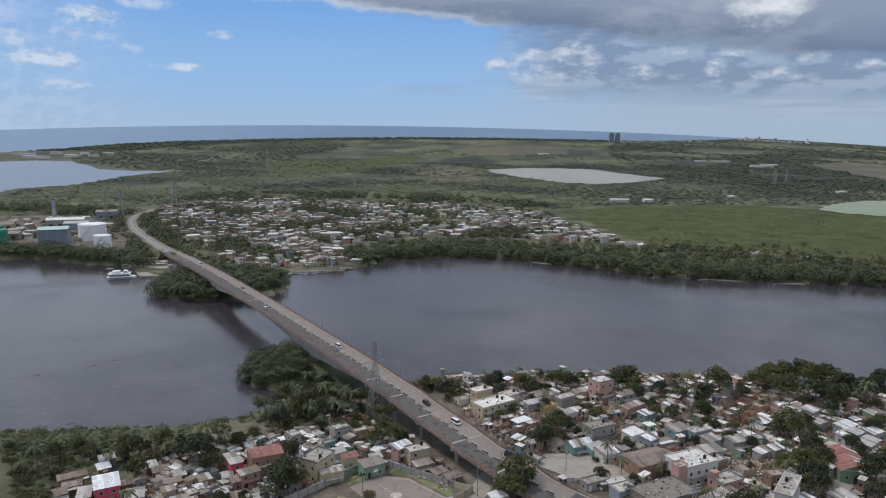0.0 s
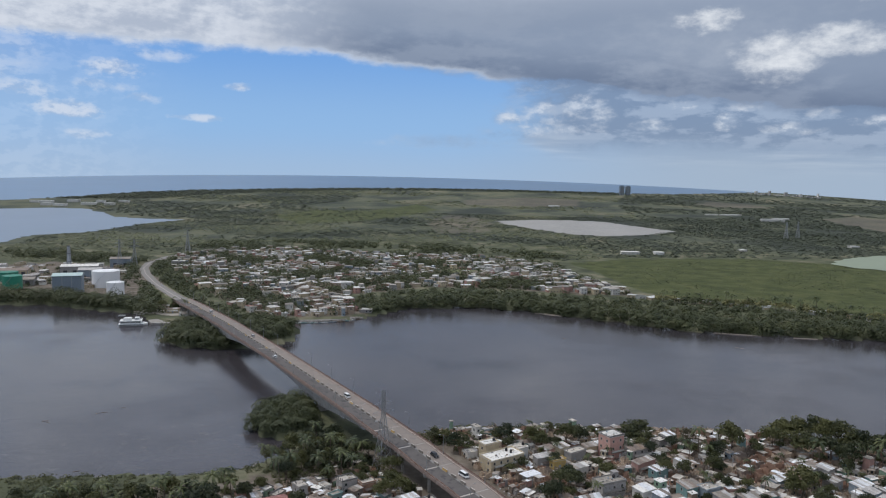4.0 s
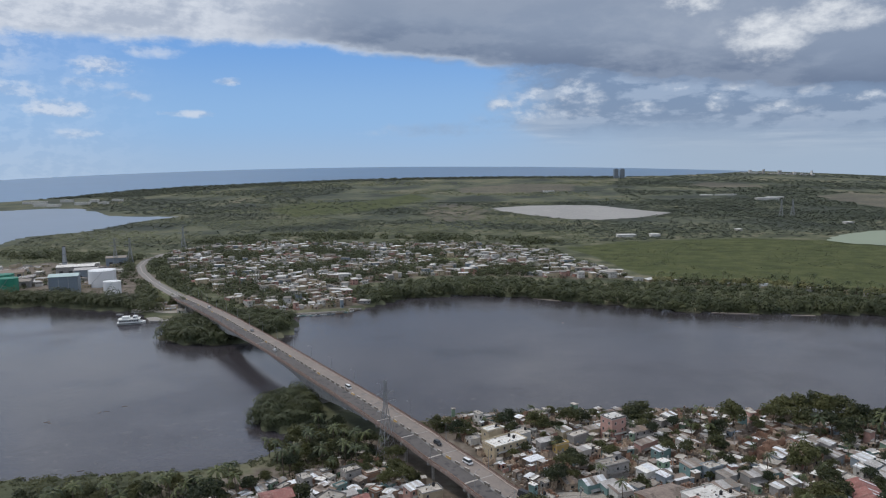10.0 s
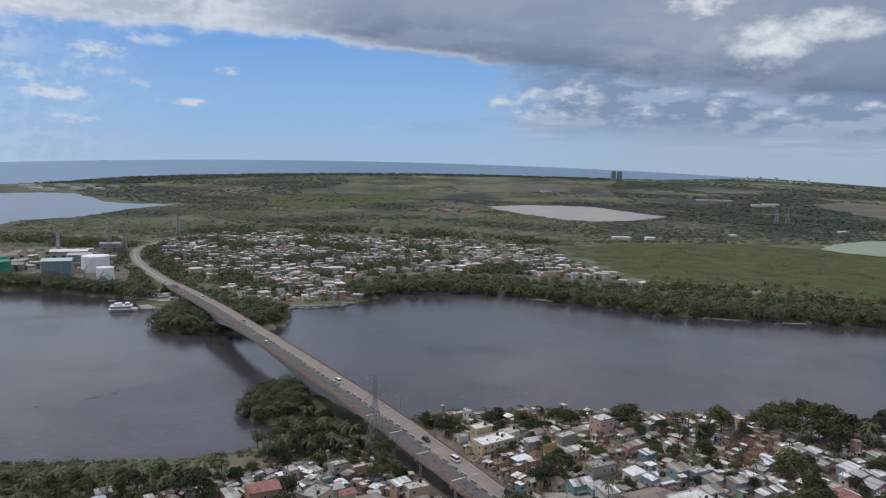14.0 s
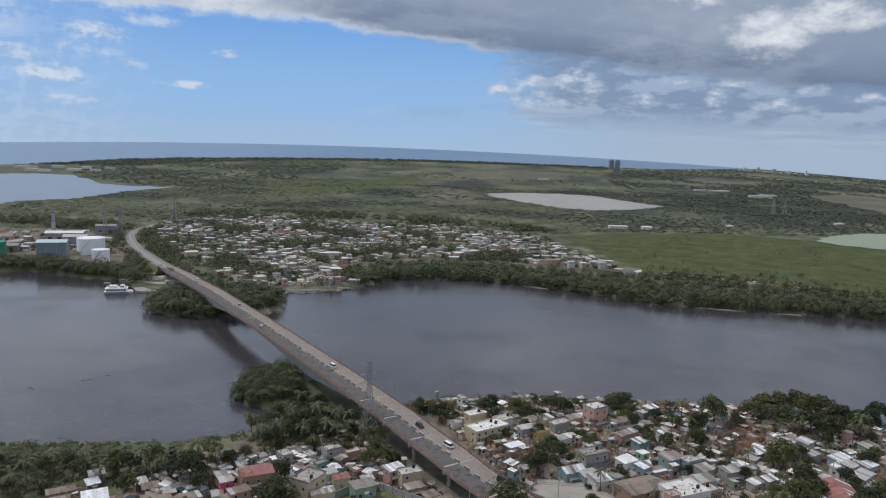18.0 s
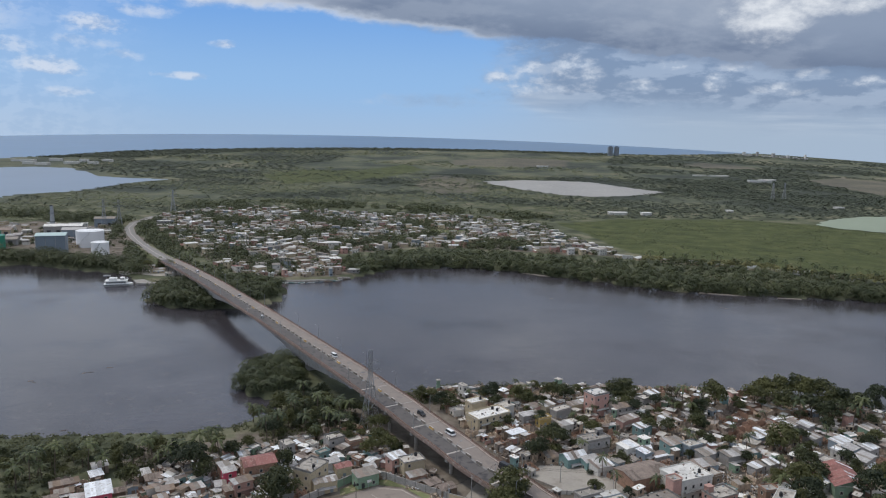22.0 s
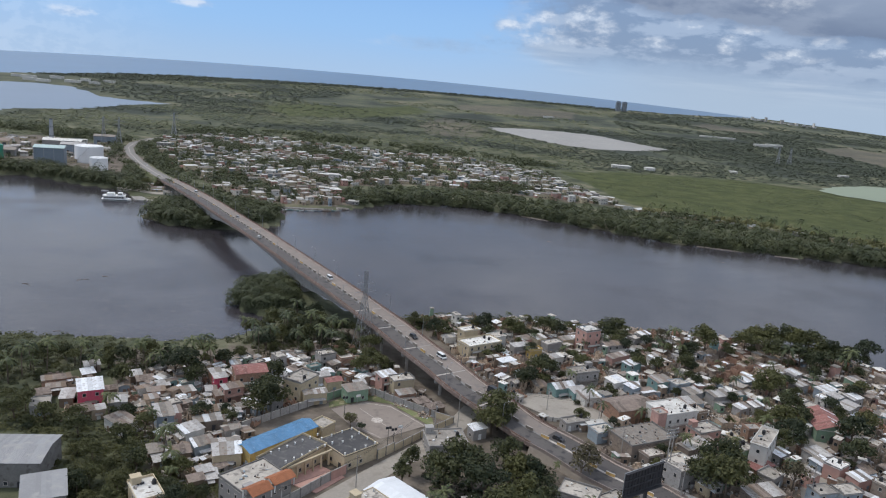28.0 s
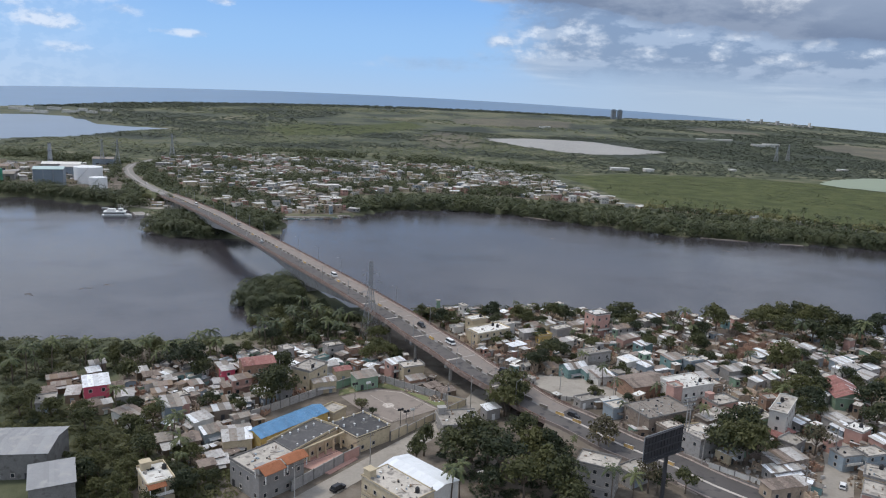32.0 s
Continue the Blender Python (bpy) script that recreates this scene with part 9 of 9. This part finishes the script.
for u, v in ((-6.2, -6.2), (-2.2, -6.2), (2.2, -6.2), (6.2, -6.2), (6.2, -2.2), (6.2, 2.2), (6.2, 6.2), (2.2, 6.2), (-2.2, 6.2), (-6.2, 6.2), (-2.0, 0.4), (2.4, 1.2)):
    c, s = math.cos(radians(49)), math.sin(radians(49))
    vent(-36.2 + u * c - v * s, 218.4 + u * s + v * c, 8.4)


def terrace_roof(x, y, z, w, d, rot):
    t = thing("terrace_roof", pose(x, y, z, 0, 0, rot), "orange clay-tiled terrace roof on white posts", "roof", "orange terrace roofs")
    part("tiles", roof_geo(w, d, 0, d * 0.22, "gable", 0.3, 0.16), M["r_orange"], t)
    for sx in (-1, 1):
        for sy in (-1, 1):
            part("post", Geo().box(-0.12, -0.12, -2.6, 0.12, 0.12, 0.05), M["white_paint"], t, m=Matrix.Translation((sx * (w / 2 - 0.2), sy * (d / 2 - 0.2), 0)))


terrace_roof(-53.6, 177.6, 13.4, 6.4, 5.0, 53)
terrace_roof(-49.6, 185.6, 12.8, 7.0, 4.6, 53)
terrace_roof(-82.6, 172.6, 9.0, 4.2, 3.0, 40)


# ---- works and landing on the far bank ----
def storage_tank(x, y, r, h, material, label):
    t = thing("storage_tank", pose(x, y, 2.4), label, "storage tank", "storage tanks")
    part("shell", Geo().cyl(0, 0, 0, h, r, n=40, cap=False), material, t, smooth=True)
    part("roof", Geo().cyl(0, 0, h, h + r * 0.06, r, r * 0.1, 40), material, t)
    g = Geo()
    n = 40
    for i in range(n):
        a, b = 6.2832 * i / n, 6.2832 * (i + 1) / n
        g.bar((r * math.cos(a), r * math.sin(a), h + 1.0), (r * math.cos(b), r * math.sin(b), h + 1.0), 0.07, 4)
    part("railing", g, M["steel"], t)
    s = Geo()
    for i in range(24):
        a = -2.2 + i * 0.05
        s.box(r * math.cos(a) - 0.5, r * math.sin(a) - 0.5, h * i / 24, r * math.cos(a) + 0.5, r * math.sin(a) + 0.5, h * i / 24 + 0.15)
    part("stair", s, M["steel"], t)


storage_tank(-452, 808, 15.0, 18.5, M["tank_white"], "large white cylindrical storage tank")
storage_tank(-413, 757, 9.0, 13.5, M["tank_white"], "smaller white cylindrical storage tank")
storage_tank(-541, 772, 10, 15, M["tank_green"], "dark green cylindrical storage tank")
storage_tank(-565, 800, 10, 15, M["tank_green"], "dark green cylindrical storage tank")
M["clad"] = mat("blue_grey_cladding", (0.23, 0.27, 0.31), rough=0.6, var=0.12, scale=0.08, fine=1.0, wave=0.9, bump=0.3)
M["clad_roof"] = mat("pale_green_roof_sheet", (0.42, 0.52, 0.51), rough=0.6, var=0.08, scale=0.08, fine=1.0)


def works_shed(x, y, w, d, h, rot, wall, top, label, rise=2.0):
    t = thing("works_shed", pose(x, y, 2.5, 0, 0, rot), label, "industrial shed", "works sheds")
    part("wall", gable_walls(w, d, h, rise, "gable"), M[wall], t)
    part("roof", roof_geo(w, d, h, rise, "gable", 0.8, 0.3), M[top], t)
    n = max(2, int(w / 9))
    for i in range(n):
        part("door", Geo().box(-2.2, -0.1, 0, 2.2, 0.1, 5), M["dark_steel"], t, m=Matrix.Translation((-w / 2 + w * (i + 0.5) / n, -d / 2 - 0.1, 0)))
    for i in range(n + 1):
        part("rib", Geo().box(-0.25, -0.25, 0, 0.25, 0.1, h), M["steel"], t, m=Matrix.Translation((-w / 2 + w * i / n, -d / 2 - 0.12, 0)))


works_shed(-457, 742, 28, 20, 22.0, 23, "clad", "clad_roof", "tall blue-grey clad power works hall")
works_shed(-540, 905, 44, 18, 10, 20, "w_grey", "r_white", "long grey warehouse with a white roof")
works_shed(-500, 860, 26, 16, 12, 20, "clad", "r_zinc", "blue-grey clad building at the works")
works_shed(-528, 985, 26, 16, 11, 20, "clad", "r_grey", "blue-grey plant building with an old sheet roof")
works_shed(-548, 800, 26, 14, 7, 20, "w_grey", "r_grey", "low grey works building")
works_shed(-610, 870, 40, 16, 7, 20, "w_cream", "r_rust", "low cream warehouse with a rusted roof")


def ferry():
    t = thing("ferry", pose(-321, 616, 0.0, 0, 0, 20) @ Matrix.Diagonal((0.85, 1.35, 1.05, 1)), "white double-deck ferry moored at the landing", "ferry")
    hull = []
    for x, w in ((-13.5, 2.6), (-12, 3.6), (0, 4.0), (10, 3.8), (13.0, 2.2), (14.5, 0.4)):
        hull.append([(x, -w * 0.8, -0.6), (x, w * 0.8, -0.6), (x, w, 1.7), (x, -w, 1.7)])
    part("hull", Geo().sweep(hull), M["white_paint"], t)
    part("fender", Geo().box(-13.4, -4.1, 0.9, 11, -3.95, 1.25).box(-13.4, 3.95, 0.9, 11, 4.1, 1.25), M["black"], t)
    part("deck_house", Geo().box(-11.5, -3.3, 1.7, 8.5, 3.3, 4.2, 0.1), M["white_paint"], t)
    part("upper_deck", Geo().box(-12.2, -3.7, 4.2, 9.3, 3.7, 4.45), M["white_paint"], t)
    part("bridge_house", Geo().box(2.0, -2.2, 4.45, 6.5, 2.2, 6.7, 0.25), M["white_paint"], t)
    part("cabin", Geo().box(-8.5, -2.4, 4.45, -1.0, 2.4, 6.5, 0.15), M["white_paint"], t)
    for i in range(8):
        for y in (-3.33, 3.33):
            part("window", Geo().box(-0.8, -0.04, -0.55, 0.8, 0.04, 0.55), M["glass"], t, m=Matrix.Translation((-10 + i * 2.4, y, 3.1)))
    for i in range(3):
        part("window", Geo().box(-0.5, -0.04, -0.4, 0.5, 0.04, 0.4), M["glass"], t, m=Matrix.Translation((2.9 + i * 1.3, -2.1, 5.7)))
    r = Geo()
    for y in (-3.6, 3.6):
        r.bar((-12, y, 5.4), (9, y, 5.4), 0.05).bar((-12, y, 4.9), (9, y, 4.9), 0.05)
    part("railing", r, M["white_paint"], t)
    part("mast", Geo().cyl(4, 0, 6.7, 10.0, 0.1, n=6), M["white_paint"], t)


ferry()
slab("quay", [(-306, 620), (-290, 622), (-278, 624), (-276, 650), (-298, 646), (-316, 634)], 1.4, M["concrete"], "low concrete landing quay", "quay", 2.5)


slab("yard", [(-345, 662), (-300, 648), (-272, 660), (-280, 700), (-318, 712), (-345, 690)], 2.9, M["lot"], "bare sandy yard behind the landing", "yard", 2.5)
for x, y, w, d, h, rot, wall, top in ((-306, 664, 12, 7, 3.6, 20, "w_cream", "r_rust"), (-322, 680, 9, 6, 3.4, 25, "w_tan", "r_grey"), (-290, 652, 8, 5, 3.0, 20, "w_white", "r_zinc")):
    house(x, y, w, d, h, rot, "gable", wall, top, 1, z=2.9, label="low shed on the sandy landing by the ferry", group="landing sheds")


def rowing_boat(x, y, rot, material):
    t = thing("rowing_boat", pose(x, y, 0.0, 0, 0, rot), "small open wooden boat drawn up on the shore", "boat", "shore boats")
    secs = []
    for xx, w in ((-3.0, 0.5), (-2.0, 0.85), (0.5, 0.9), (2.2, 0.6), (3.2, 0.06)):
        secs.append([(xx, -w * 0.6, -0.15), (xx, w * 0.6, -0.15), (xx, w, 0.65), (xx, w * 0.86, 0.65), (xx, w * 0.5, 0.0), (xx, -w * 0.5, 0.0), (xx, -w * 0.86, 0.65), (xx, -w, 0.65)])
    part("hull", Geo().sweep(secs), material, t)
    for xx in (-1.5, 0.6):
        part("bench", Geo().box(xx - 0.15, -0.78, 0.42, xx + 0.15, 0.78, 0.48), M["wood"], t)


rb = random.Random(9)
for i in range(22):
    f = i / 21
    rowing_boat(-194 + 64 * f + rb.uniform(-1, 1), float(np.interp(f, (0, 0.17, 0.5, 0.8, 1), (658, 649, 652, 661, 675))) + rb.uniform(-2, 0), rb.uniform(20, 80), M[rb.choice(("white_paint", "w_blue", "wood", "w_teal"))])
rowing_boat(-352, 655, 15, M["white_paint"])
for x, y, rot in ((-219, 386, 20), (-222, 384, 70), (-213, 395, 10), (-240, 366, -20), (-243, 368, 40), (-188, 306, 30), (150, 623, 10), (200, 607, 15), (203, 604, 20), (60, 620, 0)):
    g = Geo()
    limb(g, [(-2.5, 0, 0.05), (0, 0.3, 0.12), (2.6, -0.2, 0.05)], 0.28, 0.14, 6)
    q = Geo()
    q.add([(v[2], v[1], v[0]) for v in Geo().cyl(0, 0, -2.6, 2.6, 0.24, 0.12, 7).v], Geo().cyl(0, 0, -2.6, 2.6, 0.24, 0.12, 7).f)
    solid("driftwood", q, M["wood"], "dark waterlogged log floating on the river", "driftwood", "drifting logs", m=pose(x, y, 0.05, 0, 0, rot) @ Matrix.Scale(0.6, 4))


slab("sandbank", [(196, 661), (224, 656), (236, 654), (236, 657), (224, 660), (198, 664)], 0.5, M["dirt"], "pale strip of sand at the foot of the mangroves", "sand", 1.5)
slab("sandbank", [(262, 650), (282, 648), (282, 651), (263, 653)], 0.4, M["dirt"], "pale strip of sand at the foot of the mangroves", "sand", 1.5)
slab("sandbank", [(40, 732), (66, 719), (68, 722), (42, 736)], 0.4, M["dirt"], "pale strip of sand at the foot of the mangroves", "sand", 1.5)
slab("seawall", [(-198, 664), (-183, 654), (-162, 657), (-143, 666), (-127, 681), (-130, 686), (-145, 672), (-163, 663), (-183, 661), (-196, 670)], 1.2, M["concrete_dark"], "low rough stone wall along the water", "seawall", 3.0)


def boulders(line, n, seed, lo, hi, label):
    """Loose rocks tipped along a shore line."""
    r = random.Random(seed)
    g = Geo()
    for _ in range(n):
        k = r.uniform(0, len(line) - 1.001)
        (xa, ya), (xb, yb) = line[int(k)], line[int(k) + 1]
        x, y, q = xa + (xb - xa) * (k % 1) + r.uniform(-2, 2), ya + (yb - ya) * (k % 1) + r.uniform(-2, 2), r.uniform(lo, hi)
        m = pose(x, y, r.uniform(-0.2, 0.9), r.uniform(0, 90), r.uniform(0, 90), r.uniform(0, 90))
        b = Geo().box(-q, -q * 0.7, -q * 0.6, q, q * 0.7, q * 0.6, q * 0.22)
        g.add([tuple(m @ Vector(p)) for p in b.v], b.f)
    solid("shore_rocks", g, M["stone"], label, "rocks", kind="stuff")


boulders([(-198, 662), (-183, 652), (-162, 655), (-143, 664), (-127, 679)], 160, 71, 0.5, 1.3, "rough pale rocks along the far landing")
boulders([(-330, 270), (-207, 292), (-162, 302), (-137, 303), (-114, 312), (-107, 322)], 150, 72, 0.2, 0.6, "small dark rocks and debris on the muddy bank")
slab("lawn", [(-81, 984), (-15, 986), (-16, 1053), (-78, 1045)], 2.75, M["grass"], "open grassy playing field in the far town", "grass", 1.0)


# ---- far off ----
def distant_tower(x, y, w, d, h):
    t = thing("distant_tower", pose(x, y, ground_z(x, y) - 2, 0, 0, 8), "tall grey slab tower far off on the plain", "tower block", "far towers")
    # blue-grey here stands for distance haze, put into the tower's colour
    part("wall", Geo().box(-w / 2, -d / 2, 0, w / 2, d / 2, h), M["clad"], t)
    part("roof", Geo().box(-w * 0.3, -d * 0.3, h, w * 0.3, d * 0.3, h + 4), M["clad"], t)
    for i in range(4):
        part("window_strip", Geo().box(-w * 0.4 + i * w * 0.22, -d / 2 - 0.4, 3, -w * 0.4 + i * w * 0.22 + 2, -d / 2, h - 3), M["concrete_dark"], t)


distant_tower(617, 3720, 22, 18, 46)
distant_tower(648, 3725, 22, 18, 46)


def far_block(x, y, w, h, key, label):
    t = thing("distant_building", pose(x, y, ground_z(x, y) - 1, 0, 0, 4), label, "building", "far buildings")
    part("wall", Geo().box(-w / 2, -8, 0, w / 2, 8, h), M[key], t)
    part("roof", Geo().box(-w / 2 - 0.6, -8.6, h, w / 2 + 0.6, 8.6, h + 0.8), M["r_white"], t)


fb = random.Random(4)
for i in range(24):
    az = radians(18.4 + 0.2 * i + fb.uniform(-0.1, 0.1))
    far_block(4560 * math.sin(az), 4560 * math.cos(az), fb.uniform(6, 15), fb.uniform(4, 9) + (fb.uniform(6, 20) if i % 5 == 2 else 0), fb.choice(("w_white", "w_white", "w_grey")), "pale block of the distant city")
for x, y, w, h in ((240, 1330, 32, 5), (292, 1335, 16, 5), (850, 2330, 70, 8), (900, 2400, 50, 7), (770, 2560, 120, 4), (210, 2750, 40, 6), (470, 1430, 10, 4), (735, 1560, 16, 4), (-1390, 2230, 40, 8), (-1330, 2290, 46, 9), (-1270, 2310, 30, 8), (-1440, 2240, 36, 8), (-1500, 2330, 44, 9), (-1560, 2360, 30, 7), (-1460, 2420, 40, 8), (-1350, 2400, 26, 9), (-1290, 2440, 34, 7)):
    far_block(x, y, w, h, "w_white", "long low white building far off on the plain")
